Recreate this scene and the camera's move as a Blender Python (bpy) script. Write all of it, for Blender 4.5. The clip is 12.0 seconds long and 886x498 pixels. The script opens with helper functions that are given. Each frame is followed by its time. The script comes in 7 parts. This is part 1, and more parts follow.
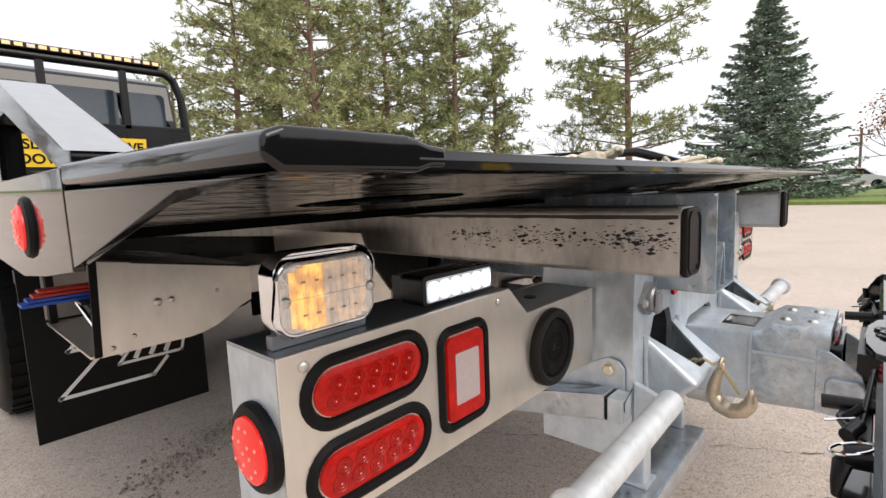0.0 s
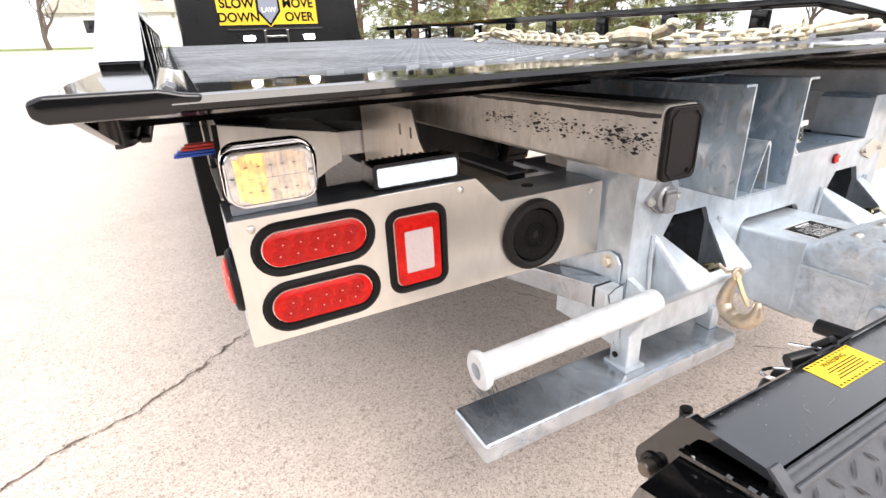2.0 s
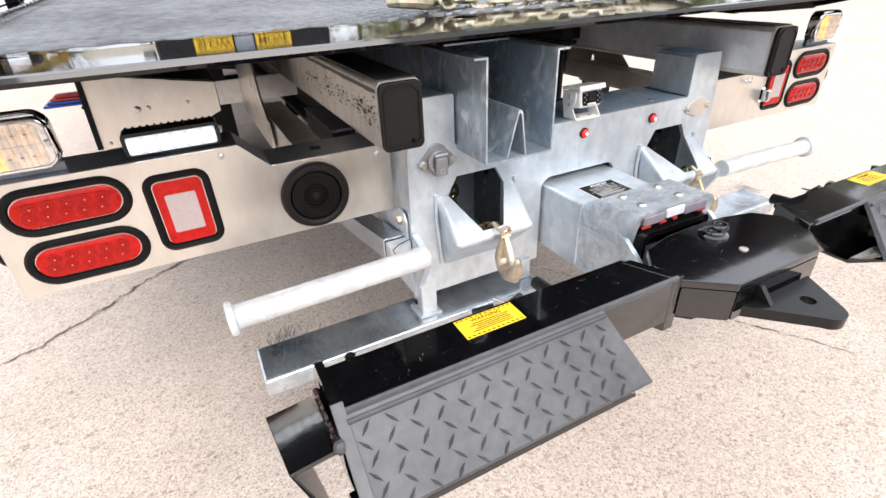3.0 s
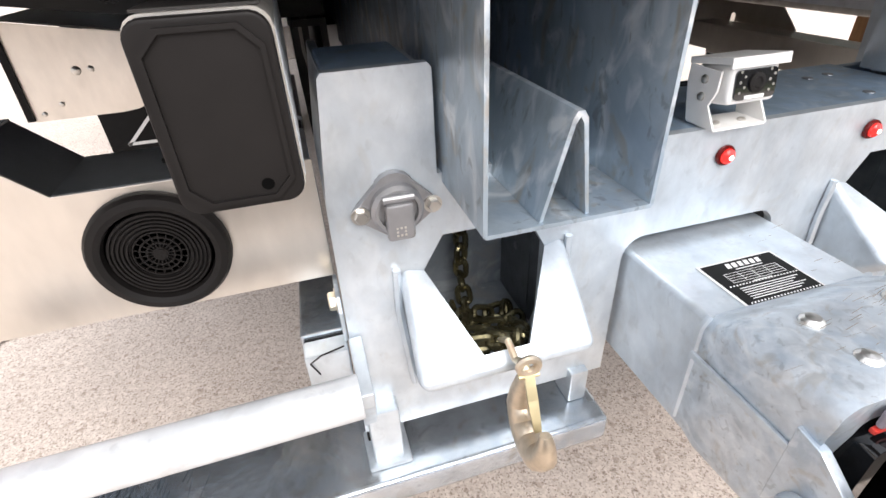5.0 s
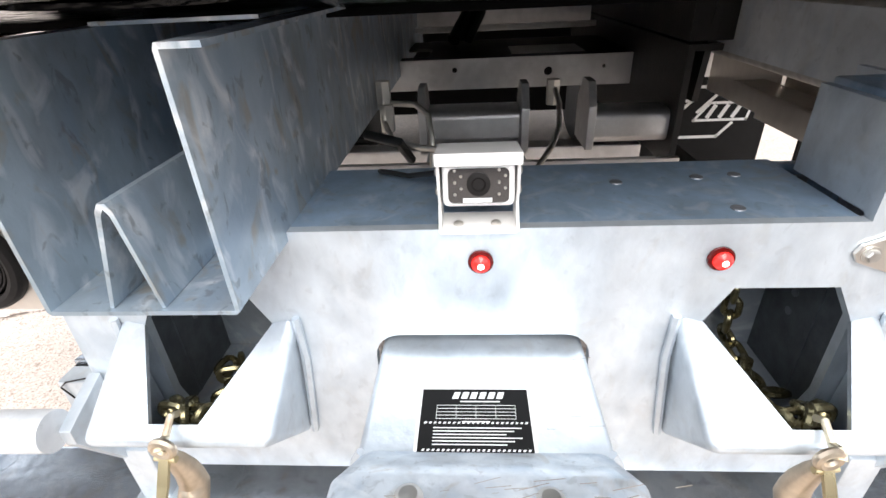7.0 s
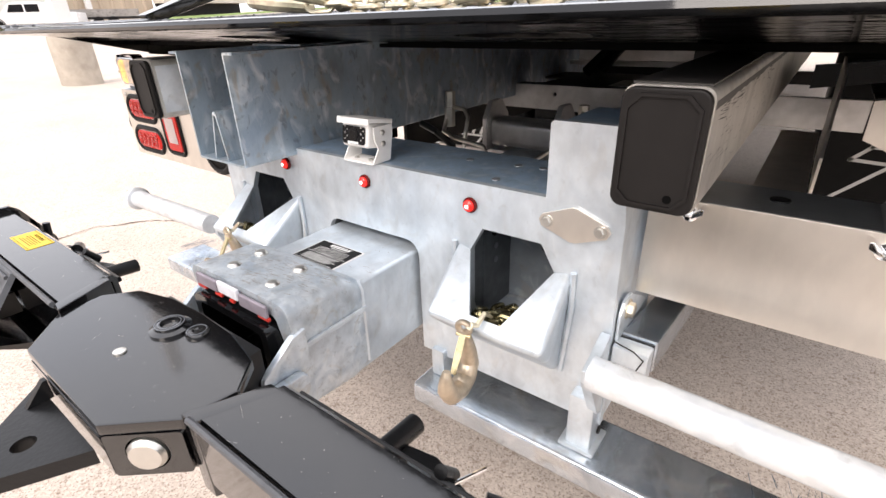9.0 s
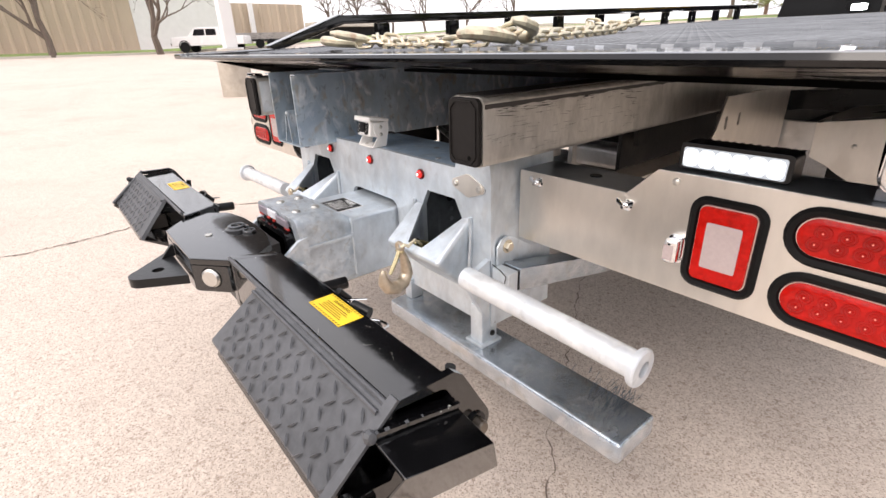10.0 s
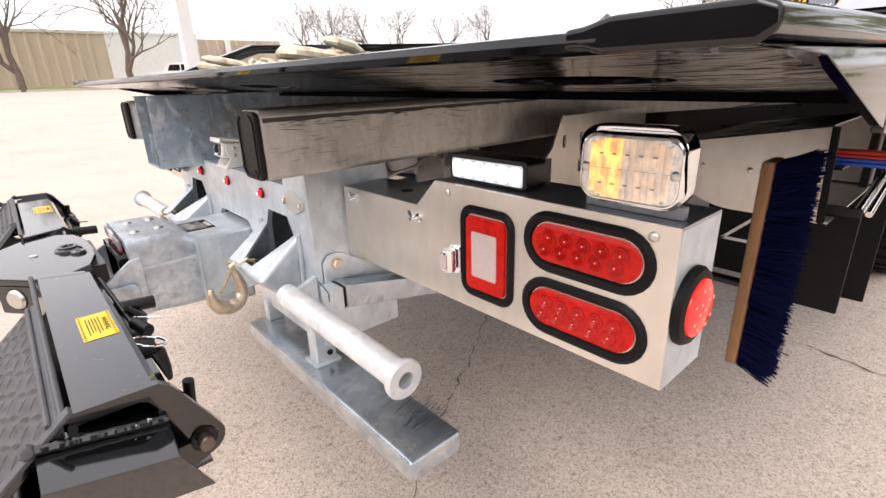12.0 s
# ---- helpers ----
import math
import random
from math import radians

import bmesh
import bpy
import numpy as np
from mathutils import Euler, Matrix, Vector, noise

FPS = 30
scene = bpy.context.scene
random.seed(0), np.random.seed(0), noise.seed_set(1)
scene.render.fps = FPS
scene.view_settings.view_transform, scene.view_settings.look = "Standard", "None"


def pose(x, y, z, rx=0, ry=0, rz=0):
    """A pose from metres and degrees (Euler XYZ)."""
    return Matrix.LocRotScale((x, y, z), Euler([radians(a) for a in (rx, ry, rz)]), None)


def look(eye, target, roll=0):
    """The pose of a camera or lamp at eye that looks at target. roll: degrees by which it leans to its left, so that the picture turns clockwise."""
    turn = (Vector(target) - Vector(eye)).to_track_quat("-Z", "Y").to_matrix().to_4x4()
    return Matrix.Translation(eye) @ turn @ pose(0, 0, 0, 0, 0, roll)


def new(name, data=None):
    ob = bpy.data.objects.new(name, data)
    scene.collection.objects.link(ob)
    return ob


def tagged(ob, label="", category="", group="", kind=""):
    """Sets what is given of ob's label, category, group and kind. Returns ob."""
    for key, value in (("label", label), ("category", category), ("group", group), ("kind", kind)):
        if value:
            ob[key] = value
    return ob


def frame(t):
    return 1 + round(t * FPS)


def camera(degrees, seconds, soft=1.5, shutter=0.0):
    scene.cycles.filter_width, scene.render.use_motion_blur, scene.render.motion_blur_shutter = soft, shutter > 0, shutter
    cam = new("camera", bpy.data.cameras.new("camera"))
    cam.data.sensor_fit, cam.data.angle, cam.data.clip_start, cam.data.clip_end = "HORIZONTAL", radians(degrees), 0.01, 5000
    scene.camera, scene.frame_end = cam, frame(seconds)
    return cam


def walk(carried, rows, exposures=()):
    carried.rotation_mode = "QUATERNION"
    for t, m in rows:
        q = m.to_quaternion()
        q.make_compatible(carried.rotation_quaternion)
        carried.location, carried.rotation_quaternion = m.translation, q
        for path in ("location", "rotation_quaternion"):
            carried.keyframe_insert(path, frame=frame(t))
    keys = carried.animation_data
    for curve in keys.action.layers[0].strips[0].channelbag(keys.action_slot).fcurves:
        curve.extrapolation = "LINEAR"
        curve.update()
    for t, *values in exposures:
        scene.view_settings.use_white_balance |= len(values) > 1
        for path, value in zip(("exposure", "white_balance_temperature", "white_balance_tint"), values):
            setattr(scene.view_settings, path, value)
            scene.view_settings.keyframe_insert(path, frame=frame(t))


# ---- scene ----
import collections

cam = camera(85.1, 12.0)
PATH = [
    (0, (-1.404, -0.352, 1.031), (0.063, 0.987, 0.793), -2.3),
    (0.5, (-1.282, -0.46, 1.031), (-0.036, 1.032, 0.56), -2.2),
    (1, (-1.249, -0.518, 1.046), (-0.303, 1.057, 0.255), -2.0),
    (1.5, (-1.234, -0.547, 1.051), (-0.385, 1.087, 0.272), -2.8),
    (2, (-1.198, -0.619, 1.083), (-0.368, 1.031, 0.315), -2.7),
    (2.5, (-1.068, -0.799, 1.176), (-0.257, 0.823, 0.332), -2.6),
    (3, (-0.829, -0.877, 1.144), (-0.064, 0.673, 0.137), -2.5),
    (3.2, (-0.758, -0.911, 1.147), (-0.011, 0.61, 0.085), -2.6),
    (4.8, (-0.511, -0.503, 1.037), (0.013, 1.093, -0.048), -2.8),
    (5, (-0.473, -0.429, 1.016), (-0.027, 1.191, -0.069), -2.8),
    (5.5, (-0.413, -0.378, 1.005), (-0.151, 1.303, -0.046), -3.0),
    (6, (-0.238, -0.419, 1.032), (-0.15, 1.275, -0.027), -3.2),
    (6.5, (-0.1, -0.419, 1.031), (-0.082, 1.321, 0.045), -3.1),
    (6.7, (-0.062, -0.405, 1.03), (-0.084, 1.334, 0.043), -3.1),
    (8.3, (0.329, -0.542, 1.052), (-0.481, 1.051, 0.156), -2.5),
    (8.5, (0.404, -0.553, 1.045), (-0.478, 1.026, 0.191), -2.4),
    (9, (0.629, -0.592, 1.048), (-0.471, 0.838, 0.185), -1.8),
    (9.5, (0.917, -0.691, 1.07), (-0.39, 0.573, 0.238), -1.8),
    (10, (1.154, -0.682, 1.072), (-0.28, 0.471, 0.288), -1.8),
    (10.5, (1.247, -0.632, 1.049), (-0.215, 0.5, 0.287), -1.8),
    (11, (1.305, -0.534, 1.023), (-0.178, 0.614, 0.329), -1.9),
    (11.5, (1.36, -0.458, 1.026), (-0.096, 0.75, 0.379), -1.6),
    (12, (1.377, -0.433, 1.031), (-0.039, 0.812, 0.364), -1.7),
]
EXPOSURES = [(0.0, 0.52, 6700, 12), (0.5, 1.03, 6700, 12), (1.0, 1.62, 6800, 15), (1.5, 1.58, 6720, 14), (2.0, 1.36, 6550, 13), (2.5, 1.20, 6450, 12), (3.0, 1.18, 6450, 12), (5.0, 1.31, 6420, 12), (6.0, 1.43, 6340, 12), (6.5, 1.55, 6300, 11), (8.5, 1.12, 6650, 12), (9.0, 1.18, 6700, 14), (9.5, 1.27, 6680, 15), (10.0, 0.94, 6750, 15), (10.5, 0.77, 6750, 14), (11.0, 0.83, 6650, 13), (11.5, 0.87, 6800, 15), (12.0, 0.95, 6850, 16)]
walk(cam, [(t, look(eye, target, roll)) for t, eye, target, roll in PATH], EXPOSURES)

# ---- light: bright overcast sky and a soft sun behind the viewer ----
SUN_EL, SUN_AZ = radians(44), radians(174)
world = bpy.data.worlds.new("sky")
scene.world = world
world.use_nodes = True
wn, wl = world.node_tree.nodes, world.node_tree.links
wn.clear()
sky = wn.new("ShaderNodeTexSky")
sky.sky_type, sky.sun_disc = "NISHITA", False
sky.sun_elevation, sky.sun_rotation = SUN_EL, SUN_AZ
sky.air_density, sky.dust_density = 1.0, 3.0
scale = wn.new("ShaderNodeVectorMath")
scale.operation = "SCALE"
scale.inputs["Scale"].default_value = 0.10
tc = wn.new("ShaderNodeTexCoord")
clouds = wn.new("ShaderNodeTexNoise")
clouds.inputs["Scale"].default_value = 2.2
clouds.inputs["Detail"].default_value = 5
ramp = wn.new("ShaderNodeValToRGB")
ramp.color_ramp.elements[0].position, ramp.color_ramp.elements[0].color = 0.35, (0.80, 0.85, 0.93, 1)
ramp.color_ramp.elements[1].position, ramp.color_ramp.elements[1].color = 0.70, (1.06, 1.06, 1.06, 1)
mix = wn.new("ShaderNodeMixRGB")
mix.inputs["Fac"].default_value = 0.80
bg = wn.new("ShaderNodeBackground")
bg.inputs["Strength"].default_value = 1.03
out = wn.new("ShaderNodeOutputWorld")
wl.new(tc.outputs["Generated"], clouds.inputs["Vector"])
wl.new(clouds.outputs["Fac"], ramp.inputs["Fac"])
wl.new(sky.outputs["Color"], scale.inputs[0])
wl.new(scale.outputs["Vector"], mix.inputs["Color1"])
wl.new(ramp.outputs["Color"], mix.inputs["Color2"])
wl.new(mix.outputs["Color"], bg.inputs["Color"])
wl.new(bg.outputs["Background"], out.inputs["Surface"])
sun = new("sun", bpy.data.lights.new("sun", "SUN"))
sun.data.energy, sun.data.angle, sun.data.color = 1.15, radians(36), (1.0, 0.95, 0.88)
toward = Vector((math.sin(SUN_AZ) * math.cos(SUN_EL), math.cos(SUN_AZ) * math.cos(SUN_EL), math.sin(SUN_EL)))
sun.matrix_basis = look(toward * 30, (0, 0, 0))

# ---- materials ----
def material(name, colour, rough=0.5, metal=0.0, vary=0.15, grain=40.0, big=3.0, bump=0.05, bump_scale=120.0, coat=0.0, dirt=None, dirt_amount=0.5, stretch=(1, 1, 1), spec=0.5, rough_vary=0.12):
    """A principled surface with colour variation at two scales, roughness wear and fine relief, in metres."""
    m = bpy.data.materials.new(name)
    m.use_nodes = True
    n, l = m.node_tree.nodes, m.node_tree.links
    b = n["Principled BSDF"]
    co = n.new("ShaderNodeTexCoord")
    mp = n.new("ShaderNodeMapping")
    mp.inputs["Scale"].default_value = stretch
    l.new(co.outputs["Object"], mp.inputs["Vector"])

    def noise_node(scale, detail=4):
        t = n.new("ShaderNodeTexNoise")
        t.inputs["Scale"].default_value, t.inputs["Detail"].default_value = scale, detail
        l.new(mp.outputs["Vector"], t.inputs["Vector"])
        return t
    fine, broad = noise_node(grain), noise_node(big, 5)
    add = n.new("ShaderNodeMath")
    add.operation = "MULTIPLY_ADD"
    add.inputs[1].default_value = 0.45
    l.new(fine.outputs["Fac"], add.inputs[0])
    half = n.new("ShaderNodeMath")
    half.operation, half.inputs[1].default_value = "MULTIPLY", 0.55
    l.new(broad.outputs["Fac"], half.inputs[0])
    l.new(half.outputs[0], add.inputs[2])
    cr = n.new("ShaderNodeValToRGB")
    lo = [max(0, c * (1 - vary)) for c in colour]
    hi = [min(1, c * (1 + vary)) for c in colour]
    cr.color_ramp.elements[0].position, cr.color_ramp.elements[0].color = 0.36, (*lo, 1)
    cr.color_ramp.elements[1].position, cr.color_ramp.elements[1].color = 0.64, (*hi, 1)
    l.new(add.outputs[0], cr.inputs["Fac"])
    last = cr.outputs["Color"]
    if dirt:
        stain = noise_node(big * 2.3, 6)
        st = n.new("ShaderNodeValToRGB")
        st.color_ramp.elements[0].position, st.color_ramp.elements[0].color = 0.52, (0, 0, 0, 1)
        st.color_ramp.elements[1].position, st.color_ramp.elements[1].color = 0.72, (dirt_amount,) * 3 + (1,)
        l.new(stain.outputs["Fac"], st.inputs["Fac"])
        mx = n.new("ShaderNodeMixRGB")
        mx.inputs["Color2"].default_value = (*dirt, 1)
        l.new(st.outputs["Color"], mx.inputs["Fac"])
        l.new(last, mx.inputs["Color1"])
        last = mx.outputs["Color"]
    l.new(last, b.inputs["Base Color"])
    rr = n.new("ShaderNodeMapRange")
    rr.inputs["To Min"].default_value = max(0.02, rough - rough_vary)
    rr.inputs["To Max"].default_value = min(1.0, rough + rough_vary)
    l.new(broad.outputs["Fac"], rr.inputs["Value"])
    l.new(rr.outputs["Result"], b.inputs["Roughness"])
    b.inputs["Metallic"].default_value = metal
    b.inputs["Coat Weight"].default_value = coat
    b.inputs["Specular IOR Level"].default_value = spec
    if bump:
        bn = noise_node(bump_scale, 3)
        bp = n.new("ShaderNodeBump")
        bp.inputs["Strength"].default_value, bp.inputs["Distance"].default_value = bump, 0.01
        l.new(bn.outputs["Fac"], bp.inputs["Height"])
        l.new(bp.outputs["Normal"], b.inputs["Normal"])
    return m


def glow(name, colour, strength, base=None, rough=0.25, spec=0.5, vary=0.05, bump=0.0):
    m = material(name, base or colour, rough, vary=vary, grain=160, big=45, bump=bump, bump_scale=150, spec=spec)
    b = m.node_tree.nodes["Principled BSDF"]
    b.inputs["Emission Color"].default_value = (*colour, 1)
    b.inputs["Emission Strength"].default_value = strength
    return m


def galvanised(name, colour, metal, rough, stretch=(1, 1, 1), stain=0.28):
    """Hot-dip zinc: crystal spangle, cloudy patches, small dark marks."""
    m = material(name, colour, rough, metal, vary=0.17, grain=22, big=5, bump=0.06, bump_scale=60, dirt=(0.22, 0.23, 0.25), dirt_amount=stain, stretch=stretch)
    n, l = m.node_tree.nodes, m.node_tree.links
    b = n["Principled BSDF"]
    old = b.inputs["Base Color"].links[0].from_socket
    v = n.new("ShaderNodeTexVoronoi")
    v.inputs["Scale"].default_value = 70
    co = n.new("ShaderNodeTexCoord")
    l.new(co.outputs["Object"], v.inputs["Vector"])
    r = n.new("ShaderNodeValToRGB")
    r.color_ramp.elements[0].color, r.color_ramp.elements[1].color = (0.86, 0.87, 0.89, 1), (1, 1, 1, 1)
    l.new(v.outputs["Color"], r.inputs["Fac"])
    mx = n.new("ShaderNodeMixRGB")
    mx.blend_type, mx.inputs["Fac"].default_value = "MULTIPLY", 0.35
    l.new(old, mx.inputs["Color1"])
    l.new(r.outputs["Color"], mx.inputs["Color2"])
    last = mx.outputs["Color"]
    mp = n.new("ShaderNodeMapping")
    mp.inputs["Scale"].default_value = stretch
    l.new(co.outputs["Object"], mp.inputs["Vector"])
    for scale, p0, p1, tint, amount, warp in ((5.0, 0.48, 0.64, (0.30, 0.38, 0.47), stain * 1.15, 1.8), (18.0, 0.57, 0.68, (0.36, 0.30, 0.22), stain * 0.85, 1.0), (13.0, 0.53, 0.68, (0.82, 0.84, 0.85), stain * 0.95, 1.4), (45.0, 0.60, 0.68, (0.18, 0.19, 0.20), stain * 0.75, 0.6)):
        t = n.new("ShaderNodeTexNoise")
        t.inputs["Scale"].default_value, t.inputs["Detail"].default_value, t.inputs["Distortion"].default_value = scale, 7, warp
        l.new(mp.outputs["Vector"], t.inputs["Vector"])
        st = n.new("ShaderNodeValToRGB")
        st.color_ramp.elements[0].position, st.color_ramp.elements[0].color = p0, (0, 0, 0, 1)
        st.color_ramp.elements[1].position, st.color_ramp.elements[1].color = p1, (min(1, amount),) * 3 + (1,)
        l.new(t.outputs["Fac"], st.inputs["Fac"])
        layer = n.new("ShaderNodeMixRGB")
        layer.inputs["Color2"].default_value = (*tint, 1)
        l.new(st.outputs["Color"], layer.inputs["Fac"])
        l.new(last, layer.inputs["Color1"])
        last = layer.outputs["Color"]
    l.new(last, b.inputs["Base Color"])
    return m


def concrete_ground():
    """Exposed-aggregate concrete: warm paste with dark, tan and pale pebbles, broad weathering."""
    m = material("aggregate_concrete", (0.60, 0.525, 0.465), 0.85, vary=0.07, grain=9, big=0.45, bump=0.25, bump_scale=220, dirt=(0.40, 0.335, 0.285), dirt_amount=0.35)
    n, l = m.node_tree.nodes, m.node_tree.links
    b = n["Principled BSDF"]
    last = b.inputs["Base Color"].links[0].from_socket
    co = n.new("ShaderNodeTexCoord")
    layers = ((300, 0.10, 0.22, (0.46, 0.41, 0.38, 1), (1.0, 1.0, 1.0, 1), 0.8), (170, 0.0, 1.0, (0.80, 0.75, 0.70, 1), (1.16, 1.14, 1.12, 1), 0.8), (90, 0.03, 0.07, (0.55, 0.47, 0.42, 1), (1.0, 1.0, 1.0, 1), 0.5))
    for scale, p0, p1, lo, hi, fac in layers:
        v = n.new("ShaderNodeTexVoronoi")
        v.inputs["Scale"].default_value = scale
        l.new(co.outputs["Object"], v.inputs["Vector"])
        r = n.new("ShaderNodeValToRGB")
        r.color_ramp.elements[0].position, r.color_ramp.elements[0].color = p0, lo
        r.color_ramp.elements[1].position, r.color_ramp.elements[1].color = p1, hi
        sp = n.new("ShaderNodeSeparateColor")
        l.new(v.outputs["Color"], sp.inputs[0])
        l.new(sp.outputs[0], r.inputs["Fac"])
        mx = n.new("ShaderNodeMixRGB")
        mx.blend_type, mx.inputs["Fac"].default_value = "MULTIPLY", fac
        l.new(last, mx.inputs["Color1"])
        l.new(r.outputs["Color"], mx.inputs["Color2"])
        last = mx.outputs["Color"]
    l.new(last, b.inputs["Base Color"])
    return m


GALV = galvanised("galvanised_steel", (0.60, 0.655, 0.70), 0.58, 0.38, (1.5, 1.5, 1.0), 0.15)
# blue of the reflected sky is put into this copy of the zinc
GALV_SKY_TINT = galvanised("galvanised_sheet", (0.35, 0.48, 0.63), 0.55, 0.36, (1.6, 1.6, 1), 0.30)
# darker copy of stainless: the black bed's reflection is put into its colour
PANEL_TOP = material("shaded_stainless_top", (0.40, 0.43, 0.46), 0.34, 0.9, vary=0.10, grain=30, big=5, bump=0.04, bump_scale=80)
STAINLESS = material("brushed_stainless", (0.73, 0.685, 0.625), 0.34, 0.88, vary=0.07, grain=40, big=5, bump=0.06, bump_scale=9, stretch=(1, 1, 0.45), dirt=(0.48, 0.44, 0.39), dirt_amount=0.35)
TUBE_STEEL = material("scuffed_rail_steel", (0.54, 0.515, 0.475), 0.42, 0.65, vary=0.16, grain=75, big=9, bump=0.08, stretch=(1, 1, 0.5), dirt=(0.20, 0.18, 0.155), dirt_amount=0.45)
GALV_SKID = galvanised("glossy_zinc", (0.55, 0.60, 0.65), 0.85, 0.24, (1, 1, 1), 0.45)
GALV_WHITE = galvanised("white_bloomed_zinc", (0.70, 0.72, 0.735), 0.35, 0.50, (1, 1, 1), 0.22)
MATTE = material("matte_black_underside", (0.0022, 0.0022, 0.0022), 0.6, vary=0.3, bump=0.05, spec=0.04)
RIPPLED = material("rippled_black_paint", (0.004, 0.004, 0.0045), 0.08, vary=0.3, bump=0.26, bump_scale=30, stretch=(0.30, 1, 1), rough_vary=0.04, spec=0.13)
DUST = material("pale_dust", (0.42, 0.40, 0.37), 0.8, vary=0.2, bump=0)
GRIME = material("brown_grime", (0.27, 0.235, 0.20), 0.6, vary=0.4, bump=0.05)
SKID_MARK = material("dark_skid_scrape", (0.11, 0.14, 0.17), 0.34, 0.6, vary=0.4, bump=0.08)
SCUFF = material("black_scuff_marks", (0.012, 0.011, 0.011), 0.6, vary=0.3, bump=0.05)
BLACK = material("gloss_black_paint", (0.004, 0.004, 0.0045), 0.055, vary=0.3, bump=0.012, bump_scale=18, rough_vary=0.03)
ARM_BLACK = material("dusty_gloss_black", (0.0035, 0.0035, 0.004), 0.09, spec=0.85, coat=0.35, vary=0.5, grain=40, big=6, bump=0.015, bump_scale=40, rough_vary=0.05)
GREASE = material("dark_grease", (0.030, 0.027, 0.025), 0.5, vary=0.4, grain=40, big=9, bump=0.1, stretch=(1, 0.2, 1))
BLACK_SATIN = material("satin_black_paint", (0.006, 0.006, 0.0065), 0.30, vary=0.3, bump=0.05, bump_scale=160, spec=0.35)
RUBBER = material("black_rubber", (0.005, 0.005, 0.0053), 0.5, vary=0.25, bump=0.06, bump_scale=220, spec=0.16)
CAP = material("black_plastic_cap", (0.0105, 0.0092, 0.0088), 0.5, spec=0.18, vary=0.15, bump=0.03)
DULL_PIN = material("dull_brown_pin", (0.20, 0.17, 0.14), 0.35, 0.8, vary=0.2, bump=0.05)
TREAD = material("worn_tread_plate", (0.068, 0.070, 0.076), 0.44, 0.0, vary=0.3, rough_vary=0.05, grain=60, big=8, bump=0.05)
CHROME = material("chrome", (0.86, 0.86, 0.87), 0.07, 1.0, vary=0.03, bump=0, rough_vary=0.03)
ZINC_LATCH = material("brassy_latch", (0.56, 0.47, 0.28), 0.28, 0.85, vary=0.15, bump=0.02)
ZINC = material("yellow_zinc", (0.56, 0.47, 0.36), 0.38, 0.85, vary=0.18, grain=80, big=20, bump=0.03)
# both pocket colours are darkened with the shade inside the chain box
POCKET_SHADE = material("shaded_box_side", (0.095, 0.105, 0.115), 0.42, 0.3, vary=0.35, bump=0.06, spec=0.35)
POCKET = galvanised("shaded_pocket_steel", (0.26, 0.29, 0.32), 0.4, 0.45)
GALV_SHEET = galvanised("streaked_galvanised_sheet", (0.40, 0.475, 0.535), 0.55, 0.36, (1.5, 1.5, 0.9), 0.70)
GALV_WORN = galvanised("scraped_galvanised", (0.58, 0.63, 0.67), 0.55, 0.40, (2.2, 2.2, 2.2), 0.42)
SOCKET_GREY = material("dull_plug_steel", (0.20, 0.21, 0.23), 0.4, 0.6, vary=0.2, bump=0.05)
PALE_ZINC = material("pale_yellow_zinc", (0.66, 0.60, 0.49), 0.32, 0.85, vary=0.12, bump=0.02)
CHAIN_STEEL = material("weathered_chain", (0.66, 0.60, 0.45), 0.38, 0.6, vary=0.2, grain=60, big=15, bump=0.05, dirt=(0.35, 0.12, 0.05), dirt_amount=0.5)
BOLT = material("bolt_zinc", (0.62, 0.60, 0.56), 0.3, 0.9, vary=0.1, bump=0)
RED = glow("red_lens", (1.0, 0.025, 0.012), 0.10, (0.29, 0.005, 0.0035), 0.16, 0.22, 0.35, 0.12)
RED_LIT = glow("lit_red_lens", (1.0, 0.04, 0.03), 0.35, (0.45, 0.012, 0.01), 0.14)
RED_DEEP = material("deep_red_optic", (0.34, 0.006, 0.004), 0.12, vary=0.2, bump=0, spec=0.35)
MARKER_RIM = material("dark_red_rim", (0.10, 0.004, 0.003), 0.2, vary=0.1, bump=0, spec=0.3)
HOT = glow("led_hot_spot", (1.0, 0.30, 0.24), 0.35, (0.75, 0.16, 0.12), 0.1)
LED_CORE = glow("marker_led", (1.0, 0.75, 0.7), 1.6, (0.9, 0.5, 0.45))
WHITE_LENS = material("clear_reverse_lens", (0.47, 0.385, 0.375), 0.25, vary=0.06, grain=200, bump=0.25, bump_scale=500)
WORK_LENS = glow("work_light_lens", (0.86, 0.94, 1.0), 0.22, (0.36, 0.41, 0.46))
WORK_LED = glow("work_light_led", (0.90, 0.96, 1.0), 1.3, (0.9, 0.9, 0.9))
DECK_LED = glow("deck_lamp_led", (0.92, 0.97, 1.0), 14.0, (0.9, 0.9, 0.9))


